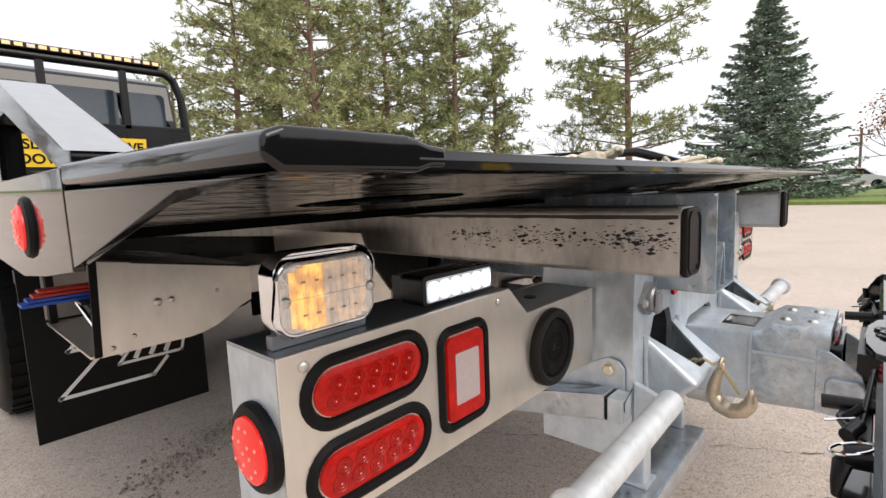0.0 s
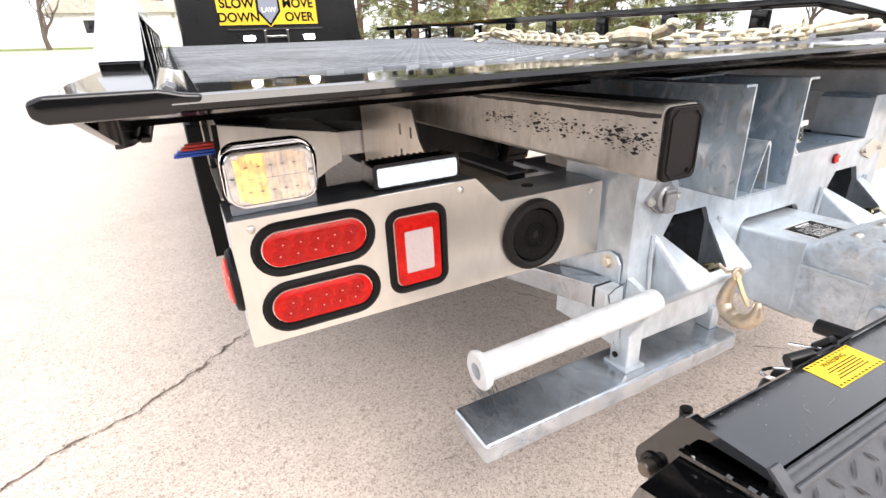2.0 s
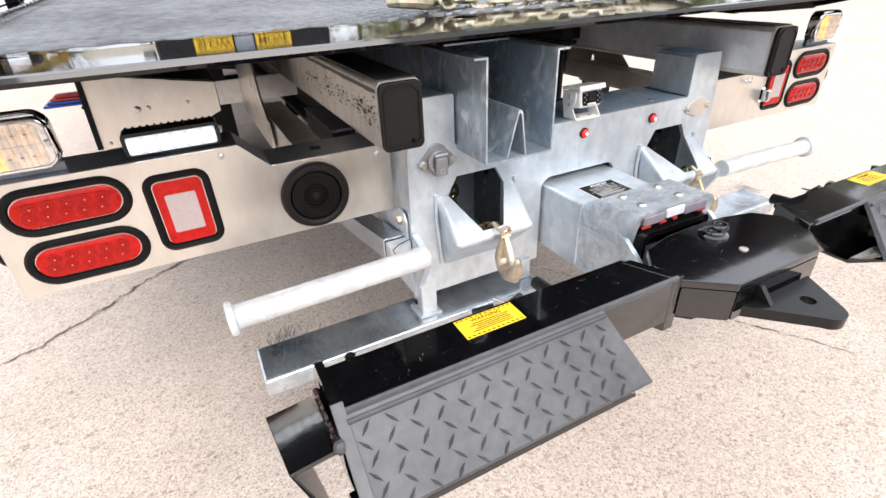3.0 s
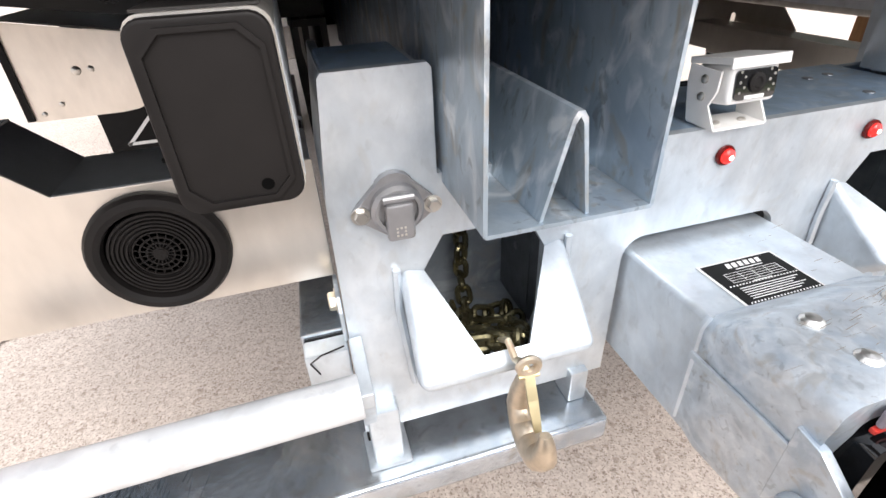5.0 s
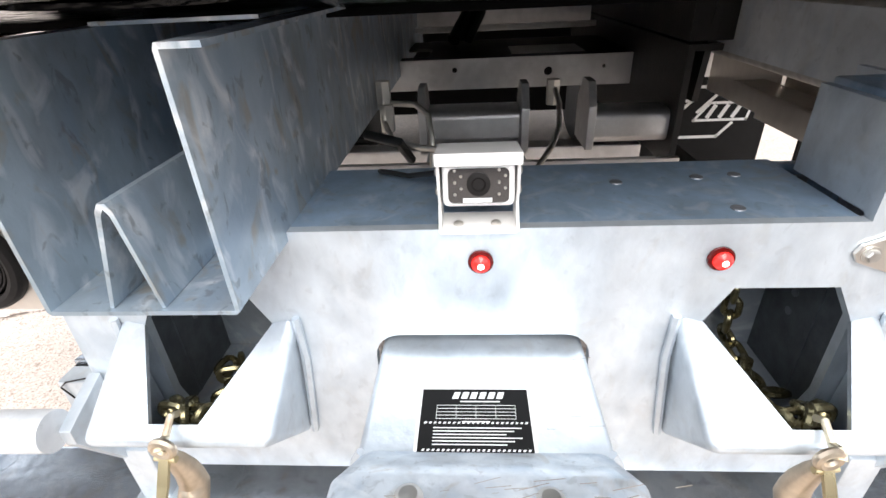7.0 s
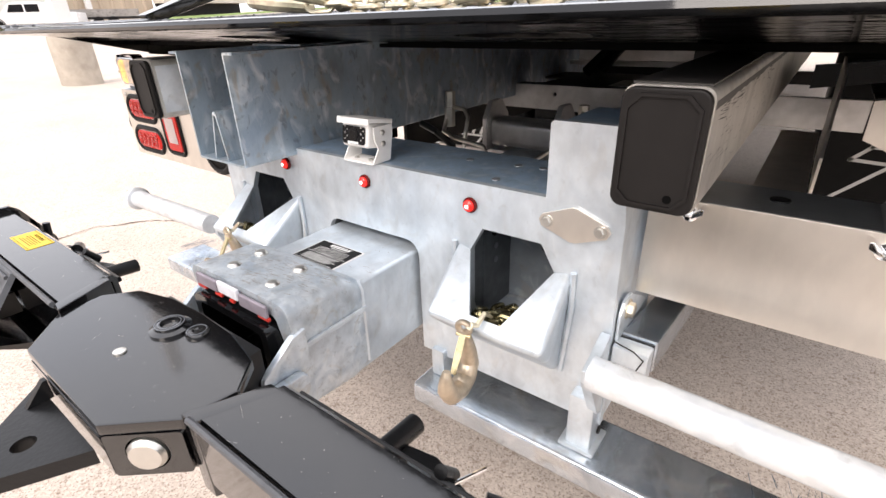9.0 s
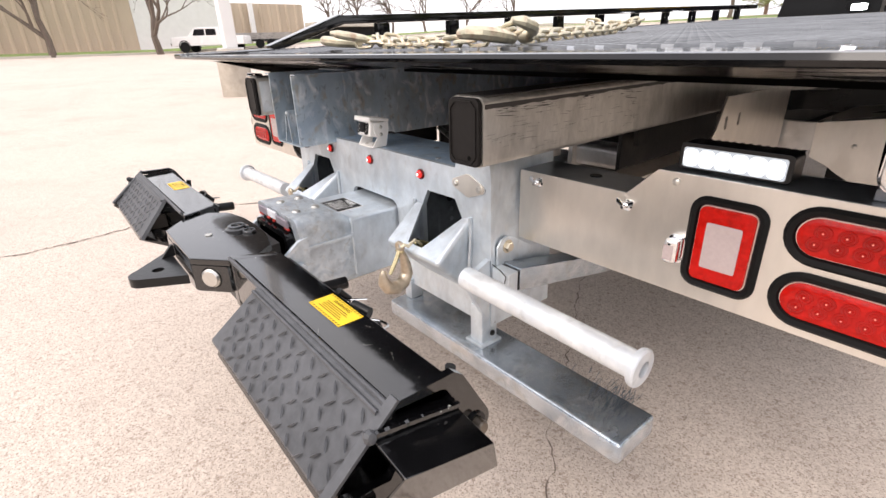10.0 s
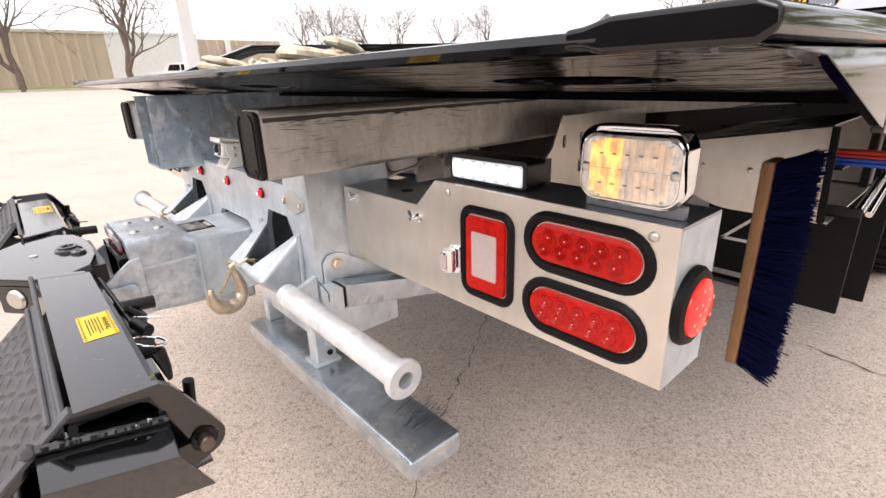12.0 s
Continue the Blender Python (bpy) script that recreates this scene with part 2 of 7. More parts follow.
def lit_optic(name, dim, hot, strength, base):
    """A lamp lens over reflectors: the glow runs unevenly between two colours."""
    m = glow(name, hot, strength, base, 0.14, 0.5, 0.15, 0.15)
    n, l = m.node_tree.nodes, m.node_tree.links
    b = n["Principled BSDF"]
    co, mp = n.new("ShaderNodeTexCoord"), n.new("ShaderNodeMapping")
    mp.inputs["Scale"].default_value = (1.0, 1.0, 0.55)
    t = n.new("ShaderNodeTexNoise")
    t.inputs["Scale"].default_value, t.inputs["Detail"].default_value = 95, 4
    l.new(co.outputs["Object"], mp.inputs["Vector"])
    l.new(mp.outputs["Vector"], t.inputs["Vector"])
    r = n.new("ShaderNodeValToRGB")
    r.color_ramp.elements[0].position, r.color_ramp.elements[0].color = 0.42, (*dim, 1)
    r.color_ramp.elements[1].position, r.color_ramp.elements[1].color = 0.60, (*hot, 1)
    l.new(t.outputs["Fac"], r.inputs["Fac"])
    l.new(r.outputs["Color"], b.inputs["Emission Color"])
    return m


LENS_DOT = material("shaded_reflector", (0.30, 0.26, 0.22), 0.3, 0.3, bump=0)
AMBER = lit_optic("amber_led", (0.30, 0.09, 0.004), (1.0, 0.48, 0.05), 0.62, (0.85, 0.64, 0.38))
AMBER_SOFT = lit_optic("amber_glow", (0.10, 0.05, 0.02), (0.80, 0.42, 0.16), 0.20, (0.78, 0.70, 0.62))
CLEAR = material("clear_ribbed_lens", (0.80, 0.77, 0.74), 0.10, 0.55, vary=0.18, grain=160, big=60, bump=0.35, bump_scale=240, stretch=(1, 1, 0.35))
WHITE_PAINT = material("white_powder_coat", (0.80, 0.79, 0.77), 0.4, vary=0.05, bump=0.03)
DARK_GLASS = material("dark_lens_glass", (0.01, 0.01, 0.012), 0.05, vary=0.1, bump=0, coat=1.0)
YELLOW = material("yellow_decal", (0.85, 0.55, 0.02), 0.45, vary=0.05, bump=0.02)
INK = material("black_ink", (0.008, 0.008, 0.008), 0.6, vary=0.1, bump=0, spec=0.15)
INK_WHITE = material("white_ink", (0.75, 0.75, 0.74), 0.5, vary=0.05, bump=0)
BLUE = material("blue_plastic", (0.02, 0.08, 0.42), 0.4, vary=0.1, bump=0.02)
REDP = material("red_plastic", (0.45, 0.03, 0.02), 0.4, vary=0.1, bump=0.02)
WOOD = material("pine_board", (0.26, 0.13, 0.055), 0.6, vary=0.2, grain=30, big=6, stretch=(6, 6, 1), bump=0.1)
BRISTLE = material("navy_bristle", (0.003, 0.005, 0.030), 0.9, vary=0.4, grain=300, bump=0.1, spec=0.08)
CONCRETE = concrete_ground()
CRACK = material("crack_dirt", (0.16, 0.12, 0.095), 0.95, vary=0.4, grain=60, big=10, bump=0.4)
BARE = material("under_frame_grey", (0.30, 0.28, 0.26), 0.5, 0.5, vary=0.2, bump=0.1, dirt=(0.05, 0.045, 0.04), dirt_amount=0.6)
HOSE = material("hydraulic_hose", (0.012, 0.012, 0.012), 0.45, vary=0.2, bump=0.05)

# ---- mesh helpers ----
WORLD_AT = {}


NUDGE = Vector((0, 0, 0))


def thing(name, at, label, category, group="", kind=""):
    """An empty that carries the parts of one thing; NUDGE moves all that is built next."""
    e = new(name)
    e.location = Vector(at) + NUDGE
    e.empty_display_size = 0.05
    WORLD_AT[e.name] = Vector(at)
    return tagged(e, label, category, group, kind)


def flatten(me):
    """Weigh the normals by area, so that large plates stay flat beside their rounded edges."""
    polys = me.polygons
    areas = [p.area for p in polys]
    if not 3 < len(areas) < 5000 or max(areas) < 12 * sum(areas) / len(areas) and max(areas) < 5 * sorted(areas)[len(areas) // 2]:
        return
    at = collections.defaultdict(list)
    for p in polys:
        for v in p.vertices:
            at[v].append(p.index)
    limit = math.cos(radians(32))
    nrm = [p.normal.copy() for p in polys]
    out = []
    for p in polys:
        for v in p.vertices:
            total = Vector((0, 0, 0))
            for q in at[v]:
                if nrm[q].dot(nrm[p.index]) > limit:
                    total += nrm[q] * areas[q]
            out.append(total.normalized() if total.length > 0 else nrm[p.index])
    me.normals_split_custom_set(out)


def mesh_of(name, bm, mat, smooth=True):
    bmesh.ops.recalc_face_normals(bm, faces=bm.faces)
    me = bpy.data.meshes.new(name)
    bm.to_mesh(me)
    bm.free()
    me.materials.append(mat)
    if smooth:
        me.shade_smooth()
        me.set_sharp_from_angle(angle=radians(32))
        flatten(me)
    return me


def part(name, bm, mat, parent, label="", smooth=True):
    ob = new(name, mesh_of(name, bm, mat, smooth))
    ob.parent = parent
    if parent is not None and parent.name in WORLD_AT:
        ob.matrix_parent_inverse = Matrix.Translation(-WORLD_AT[parent.name])
    if label:
        ob["label"] = label
    return ob


def solo(name, bm, mat, label, category, group="", kind="", smooth=True):
    return tagged(part(name, bm, mat, None, "", smooth), label, category, group, kind)


def join_mesh(bm, other):
    me = bpy.data.meshes.new("tmp")
    other.to_mesh(me)
    other.free()
    bm.from_mesh(me)
    bpy.data.meshes.remove(me)
    return bm


def box(x0, x1, y0, y1, z0, z1, bev=0.0, seg=2, bm=None):
    b = bmesh.new()
    bmesh.ops.create_cube(b, size=1, matrix=Matrix.Translation(((x0 + x1) / 2, (y0 + y1) / 2, (z0 + z1) / 2)) @ Matrix.Diagonal((abs(x1 - x0), abs(y1 - y0), abs(z1 - z0), 1)))
    if bev:
        bmesh.ops.bevel(b, geom=b.edges[:], offset=bev, segments=seg, affect="EDGES", profile=0.5)
    return join_mesh(bm, b) if bm is not None else b


def at3(axis, u, v, w):
    return {"x": (w, u, v), "y": (u, w, v), "z": (u, v, w)}[axis]


def prism(pts, axis, a, b, bev=0.0, seg=2, bm=None):
    """A polygon of (u, v) pairs drawn across an axis from a to b."""
    q = bmesh.new()
    lo = [q.verts.new(at3(axis, u, v, a)) for u, v in pts]
    hi = [q.verts.new(at3(axis, u, v, b)) for u, v in pts]
    q.faces.new(lo), q.faces.new(hi[::-1])
    for i in range(len(pts)):
        j = (i + 1) % len(pts)
        q.faces.new((lo[i], hi[i], hi[j], lo[j]))
    bmesh.ops.recalc_face_normals(q, faces=q.faces)
    if bev:
        bmesh.ops.bevel(q, geom=q.edges[:], offset=bev, segments=seg, affect="EDGES", profile=0.5)
    return join_mesh(bm, q) if bm is not None else q


def plate(outer, holes, axis, a, b, front=None, bm=None):
    """A flat plate with holes; front(u, v) moves the face at a."""
    q = bmesh.new()
    loops = []
    for loop in [outer, *holes]:
        vs = [q.verts.new(at3(axis, u, v, 0)) for u, v in loop]
        for i in range(len(vs)):
            q.edges.new((vs[i], vs[(i + 1) % len(vs)]))
        loops.append((loop, vs))
    bmesh.ops.triangle_fill(q, use_beauty=True, use_dissolve=False, edges=q.edges[:])
    k = "xyz".index(axis)
    faces = q.faces[:]
    back = {}
    for loop, vs in loops:
        for (u, v), w in zip(loop, vs):
            w.co[k] = front(u, v) if front else a
            back[w] = q.verts.new(at3(axis, u, v, b))
    for f in faces:
        q.faces.new([back[w] for w in reversed(f.verts)])
    for loop, vs in loops:
        for i in range(len(vs)):
            j = (i + 1) % len(vs)
            q.faces.new((vs[i], vs[j], back[vs[j]], back[vs[i]]))
    return join_mesh(bm, q) if bm is not None else q


def rounded(x0, x1, y0, y1, r, n=6):
    pts = []
    for cx, cy, a0 in ((x1 - r, y0 + r, -90), (x1 - r, y1 - r, 0), (x0 + r, y1 - r, 90), (x0 + r, y0 + r, 180)):
        for i in range(n + 1):
            a = radians(a0 + 90 * i / n)
            pts.append((cx + r * math.cos(a), cy + r * math.sin(a)))
    return pts


def circle(cx, cy, r, n=24, ry=None):
    return [(cx + r * math.cos(2 * math.pi * i / n), cy + (ry or r) * math.sin(2 * math.pi * i / n)) for i in range(n)]


def sweep(path, radii, seg=10, closed=False, bm=None, flat=1.0):
    """A round bar along a path; radii: one for all or one a point."""
    q = bm if bm is not None else bmesh.new()
    path = [Vector(p) for p in path]
    n = len(path)
    if not isinstance(radii, (list, tuple)):
        radii = [radii] * n
    rings, up = [], None
    for i, p in enumerate(path):
        if closed:
            d = path[(i + 1) % n] - path[i - 1]
        else:
            d = path[min(i + 1, n - 1)] - path[max(i - 1, 0)]
        d.normalize()
        if up is None:
            up = Vector((0, 0, 1)) if abs(d.z) < 0.9 else Vector((0, 1, 0))
        up = (up - d * up.dot(d)).normalized()
        side = d.cross(up)
        rings.append([q.verts.new(p + (up * math.cos(a) * flat + side * math.sin(a)) * radii[i]) for a in [2 * math.pi * k / seg for k in range(seg)]])
    for i in range(n if closed else n - 1):
        a, b = rings[i], rings[(i + 1) % n]
        for k in range(seg):
            q.faces.new((a[k], a[(k + 1) % seg], b[(k + 1) % seg], b[k]))
    if not closed:
        q.faces.new(rings[0][::-1]), q.faces.new(rings[-1])
    return q


def rod(p0, p1, r, seg=16, bm=None, r2=None):
    return sweep([p0, p1], [r, r2 if r2 is not None else r], seg, bm=bm)


def lathe(profile, origin, direction, seg=24, bm=None):
    """Rings of (radius, distance) along a direction."""
    q = bm if bm is not None else bmesh.new()
    turn = Vector(direction).to_track_quat("Z", "Y").to_matrix()
    rings = [[q.verts.new(Vector(origin) + turn @ Vector((r * math.cos(2 * math.pi * k / seg), r * math.sin(2 * math.pi * k / seg), h))) for k in range(seg)] for r, h in profile]
    for a, b in zip(rings, rings[1:]):
        for k in range(seg):
            q.faces.new((a[k], a[(k + 1) % seg], b[(k + 1) % seg], b[k]))
    if profile[0][0] > 0:
        q.faces.new(rings[0][::-1])
    if profile[-1][0] > 0:
        q.faces.new(rings[-1])
    return q


def hex_bolt(at, direction, r=0.009, h=0.007, bm=None, washer=True):
    q = bm if bm is not None else bmesh.new()
    if washer:
        lathe([(r * 1.35, 0), (r * 1.35, 0.0015)], at, direction, 18, q)
    lathe([(r, 0.0015), (r, h * 0.8), (r * 0.82, h)], at, direction, 6, q)
    return q


def screw_head(at, direction, r=0.006, bm=None):
    return lathe([(r, 0), (r * 0.95, r * 0.35), (r * 0.6, r * 0.62), (r * 0.2, r * 0.68)], at, direction, 12, bm)


# ---- ground ----
def ground_z(x, y):
    """The yard lies flat round the lorry and rises gently to its left and front."""
    def ease(v, k):
        v = max(0.0, v)
        return k * v * v / (v + 6.0)
    side = max(0.0, min(1.0, 1 - (x + 2) / 16))
    return ease(-x - 3.0, 0.0245) * max(0.0, 1 - max(0.0, y - 15) / 60) + ease(y - 8.0, 0.062) * side


def ground_mesh():
    bm = bmesh.new()
    marks = [0, 1, 2, 3, 4.5, 6, 8, 11, 15, 20, 27, 36, 48, 64, 90, 140, 240, 500, 1200]
    line = [-m for m in marks[:0:-1]] + marks
    grid = [[bm.verts.new((x, y, ground_z(max(x, -70), min(y, 60)))) for x in line] for y in line]
    for j in range(len(line) - 1):
        for i in range(len(line) - 1):
            bm.faces.new((grid[j][i], grid[j][i + 1], grid[j + 1][i + 1], grid[j + 1][i]))
    return bm


solo("ground", ground_mesh(), CONCRETE, "pale pinkish exposed-aggregate concrete yard with cracks", "ground", kind="structure")


def crack(points, width, rnd):
    """A jagged crack filled with dirt, lying along points on the ground."""
    bm = bmesh.new()
    path = []
    for (ax, ay), (bx, by) in zip(points, points[1:]):
        n = max(4, int(math.hypot(bx - ax, by - ay) / 0.018))
        for i in range(n):
            f = i / n
            path.append((ax + (bx - ax) * f, ay + (by - ay) * f))
    prev, drift = None, 0.0
    for i, (x, y) in enumerate(path[:-1]):
        dx, dy = path[i + 1][0] - x, path[i + 1][1] - y
        k = math.hypot(dx, dy) or 1
        drift = drift * 0.85 + rnd.uniform(-0.010, 0.010)
        w = width * rnd.choice((0.2, 0.5, 0.8, 1.0, 1.5)) * rnd.uniform(0.7, 1.2)
        cx, cy = x - dy / k * drift, y + dx / k * drift
        z = ground_z(cx, cy) + 0.004
        pair = [bm.verts.new((cx - dy / k * w, cy + dx / k * w, z)), bm.verts.new((cx + dy / k * w, cy - dx / k * w, z))]
        if prev:
            bm.faces.new((prev[0], prev[1], pair[1], pair[0]))
        prev = pair
        # broken edges beside the wider cracks
        for k in range(rnd.choice((0, 1, 2, 4)) if width > 0.005 else 0):
            ox, oy, r = cx + rnd.gauss(0, width * 2.2), cy + rnd.gauss(0, width * 2.2), width * rnd.uniform(0.15, 0.9)
            a0 = rnd.uniform(0, 6.28)
            bm.faces.new([bm.verts.new((ox + r * rnd.uniform(0.5, 1.2) * math.cos(a0 + j * 1.256), oy + r * rnd.uniform(0.5, 1.2) * math.sin(a0 + j * 1.256), ground_z(ox, oy) + 0.0045)) for j in range(5)])
    return bm


crack_rnd = random.Random(4)
for pts, w in (([(-0.93, 1.51), (-1.17, 1.335), (-1.34, 1.175), (-1.56, 1.015), (-1.76, 0.93), (-1.87, 0.845), (-2.2, 0.66), (-2.45, 0.465), (-2.60, 0.25), (-2.55, -0.30), (-2.46, -0.72), (-2.45, -0.96), (-2.6, -1.6)], 0.0055),
               ([(-0.25, 1.45), (-0.07, 1.16), (0.23, 0.69), (0.39, 0.44), (0.54, 0.18), (0.62, 0.02), (0.9, -0.45)], 0.0022),
               ([(1.05, 1.72), (1.6, 1.62), (2.6, 1.7), (3.4, 1.6)], 0.004),
               ([(1.3, 2.0), (2.0, 1.9), (3.6, 2.3)], 0.004),
               ([(0.3, -0.9), (1.2, -1.2), (2.2, -1.15)], 0.003)):
    solo("ground_crack", crack(pts, w, crack_rnd), CRACK, "jagged dark crack in the concrete yard", "crack", "cracks in the yard", "structure")

# ---- galvanised tail frame ----
frame_at = (0, 0.1, 0.4)
tail = thing("tow_body_tail_frame", frame_at, "galvanised steel tail frame with recovery pockets behind the flatbed", "truck frame")
tail.scale.x = 0.974


def arc(cx, cz, r, a0, a1, n=6):
    return [(cx + r * math.cos(radians(a0 + (a1 - a0) * i / n)), cz + r * math.sin(radians(a0 + (a1 - a0) * i / n))) for i in range(n + 1)]


def hexagon(s):
    pts = [(0.260, 0.747), (0.364, 0.747), (0.388, 0.706), (0.388, 0.60), (0.376, 0.566), (0.249, 0.566), (0.237, 0.60), (0.237, 0.706)]
    return [(s * x, z) for x, z in pts]


outer = ([(-0.487, 0.463), (-0.122, 0.463)] + arc(-0.092, 0.659, 0.030, 180, 90) + arc(0.092, 0.659, 0.030, 90, 0) + [(0.122, 0.463), (0.487, 0.463)]
         + [(0.482, 0.80), (0.4695, 0.921), (0.466, 0.925), (0.371, 0.925), (0.367, 0.921), (0.367, 0.819), (-0.367, 0.819), (-0.367, 0.921), (-0.371, 0.925), (-0.466, 0.925), (-0.4695, 0.921), (-0.482, 0.80)])
part("face_plate", plate(outer, [hexagon(-1), hexagon(1)], "y", 0.0, 0.012), GALV, tail)
for s in (-1, 1):
    # tower: side cheeks, top and back
    bm = prism([(s * 0.484, 0.463), (s * 0.479, 0.80), (s * 0.466, 0.920), (s * 0.456, 0.920), (s * 0.469, 0.80), (s * 0.474, 0.463)], "y", 0.0125, 0.205)
    box(s * 0.369, s * 0.379, 0.0125, 0.13, 0.822, 0.917, bm=bm)
    part("cheek_plate", bm, GALV, tail)
    part("tower_top", box(s * 0.380, s * 0.464, 0.0125, 0.130, 0.913, 0.924, 0.003), GALV_SKY_TINT, tail)
    # chain box behind the pocket
    for wall, rib in ((0.2150, 0.2225), (0.4050, 0.4025)):
        part("box_side", box(s * wall, s * (wall + 0.007), 0.0125, 0.16, 0.53, 0.76), POCKET_SHADE, tail, "chain box side with shade painted into its grey")
        part("side_rib", box(s * rib, s * (rib + 0.002), 0.060, 0.066, 0.541, 0.751), POCKET_SHADE, tail)
    for wall, out in ((0.2222, 1), (0.4048, -1)):
        for hy, hz, r in ((0.105, 0.735, 0.006), (0.100, 0.700, 0.011), (0.105, 0.668, 0.006), (0.105, 0.640, 0.006)):
            part("side_bolt", lathe([(r, 0), (r, 0.0015), (r * 0.6, 0.002)], (s * wall, hy, hz), (s * out, 0, 0), 10), INK if r > 0.01 else SOCKET_GREY, tail)
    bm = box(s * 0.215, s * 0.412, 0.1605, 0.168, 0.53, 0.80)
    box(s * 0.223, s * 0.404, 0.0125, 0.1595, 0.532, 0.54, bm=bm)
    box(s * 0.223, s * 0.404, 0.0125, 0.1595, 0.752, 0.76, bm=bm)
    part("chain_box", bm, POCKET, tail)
    for bx, bz in ((0.300, 0.720), (0.300, 0.690), (0.300, 0.660)):
        part("box_bolt", hex_bolt((s * bx, 0.1598, bz), (0, -1, 0), 0.007, 0.006), BOLT if bz == 0.690 else INK, tail)
    # folded pocket lip: a tray with a notched mouth, closed at the sides and below
    bm = bmesh.new()
    P = {k: bm.verts.new((s * x, y, z)) for k, (x, y, z) in dict(
        ear_a=(0.209, -0.001, 0.714), hex_a=(0.237, -0.001, 0.706), v_a=(0.296, -0.090, 0.648), v_b=(0.350, -0.090, 0.648), hex_b=(0.388, -0.001, 0.706), ear_b=(0.418, -0.001, 0.714),
        nose_b=(0.425, -0.108, 0.633), nose_a=(0.217, -0.108, 0.633), foot_a=(0.222, -0.001, 0.532), foot_b=(0.408, -0.001, 0.532)).items()}
    for names in (("ear_a", "hex_a", "v_a", "nose_a"), ("nose_a", "v_a", "v_b", "nose_b"), ("nose_b", "v_b", "hex_b", "ear_b"), ("nose_a", "nose_b", "foot_b", "foot_a"), ("ear_a", "nose_a", "foot_a"), ("ear_b", "foot_b", "nose_b")):
        bm.faces.new([P[k] for k in names])
    bmesh.ops.recalc_face_normals(bm, faces=bm.faces[:])
    bmesh.ops.bevel(bm, geom=[e for e in bm.edges if len(e.link_faces) == 2 and e.calc_face_angle(0) > 0.35], offset=0.013, segments=4, affect="EDGES", profile=0.5)
    if sum(f.normal.z * f.calc_area() for f in bm.faces if f.calc_center_median().z > 0.655) < 0:
        bmesh.ops.reverse_faces(bm, faces=bm.faces[:])
    bmesh.ops.solidify(bm, geom=bm.faces[:], thickness=0.006)
    part("pocket_lip", bm, GALV, tail)
    part("weld_bead", sweep([(s * 0.207, -0.004, 0.716), (s * 0.205, -0.004, 0.66), (s * 0.216, -0.004, 0.54)], 0.005, 6), GALV, tail)
    part("weld_bead", sweep([(s * 0.420, -0.004, 0.716), (s * 0.422, -0.004, 0.66), (s * 0.412, -0.004, 0.54)], 0.005, 6), GALV, tail)
shelf = box(-0.366, 0.366, 0.0125, 0.176, 0.811, 0.8185, 0.002)
part("shelf_plate", shelf, GALV_SKY_TINT, tail, "galvanised shelf with the sky's blue in its colour")
part("back_beam", box(-0.47, 0.47, 0.176, 0.188, 0.72, 0.8105), GALV_SKY_TINT, tail)
for x, y in ((0.255, 0.12), (0.262, 0.035), (0.16, 0.11), (0.30, 0.125)):
    part("plug", lathe([(0.0075, 0.0), (0.0070, 0.0012), (0.0040, 0.0016), (0, 0.0016)], (x, y, 0.8186), (0, 0, 1), 14), SOCKET_GREY, tail)
for s in (-1, 1):
    # skid and its posts
    part("skid_post", box(s * 0.440, s * 0.482, -0.024, 0.026, 0.418, 0.520, 0.005), GALV, tail)
    part("skid_post", box(s * 0.150, s * 0.180, -0.012, 0.030, 0.418, 0.4785, 0.004), GALV, tail)
    part("weld_collar", box(s * 0.431, s * 0.491, -0.032, 0.033, 0.4175, 0.425, 0.003), GALV, tail)
    part("skid_bar", box(s * 0.133, s * 0.870, -0.055, 0.066, 0.371, 0.4178, 0.009, 3), GALV_SKID, tail, "heavy galvanised skid bar with scraped end")
    for z in (0.468, 0.495):
        part("bolt_hole_plug", lathe([(0.007, 0), (0.007, 0.003), (0.003, 0.0035)], (s * 0.4825, 0.008, z - 0.024), (s, 0, 0), 12), CAP, tail)
    # roller tube
    bm = bmesh.new()
    lathe([(0.0235, 0), (0.0235, 0.397), (0.031, 0.400), (0.033, 0.406), (0.033, 0.410), (0.030, 0.413), (0.014, 0.414), (0.013, 0.37), (0.0, 0.37)], (s * 0.484, -0.072, 0.615), (s * 0.400, 0, -0.009), 24, bm)
    part("roller_tube", bm, GALV_WHITE, tail, "galvanised roller tube with flanged open end")
    part("tube_bracket", prism([(-0.003, 0.49), (-0.020, 0.50), (-0.070, 0.590), (-0.070, 0.610), (-0.003, 0.636)], "x", s * 0.470, s * 0.486, 0.002), GALV, tail)
    # outrigger beam under the lamp panel
    part("outrigger", prism([(0.034, 0.622), (0.95, 0.440), (0.95, 0.386), (0.034, 0.568)], "x", s * 0.4875, s * 0.5430, 0.004), GALV_SKID, tail)
    part("outrigger_stub", box(s * 0.4875, s * 0.5400, 0.0, 0.0295, 0.566, 0.6165, 0.003), GALV, tail)
    part("stub_gap", box(s * 0.4880, s * 0.5390, 0.0296, 0.0338, 0.568, 0.6150), INK, tail)
    part("wire_clip", sweep([(s * 0.492, -0.003, 0.626), (s * 0.520, -0.006, 0.622), (s * 0.534, -0.003, 0.610), (s * 0.526, 0.0, 0.588)], 0.0011, 6), BLACK_SATIN, tail)
    part("outrigger_gusset", prism([(0.014, 0.616), (0.014, 0.659), (0.026, 0.675), (0.046, 0.679), (0.064, 0.673), (0.136, 0.632), (0.136, 0.616)], "x", s * 0.4852, s * 0.4905, 0.0015), GALV, tail)
    part("hex_bolt", hex_bolt((s * 0.4905, 0.046, 0.655), (s, 0, 0), 0.0115, 0.010), PALE_ZINC, tail)

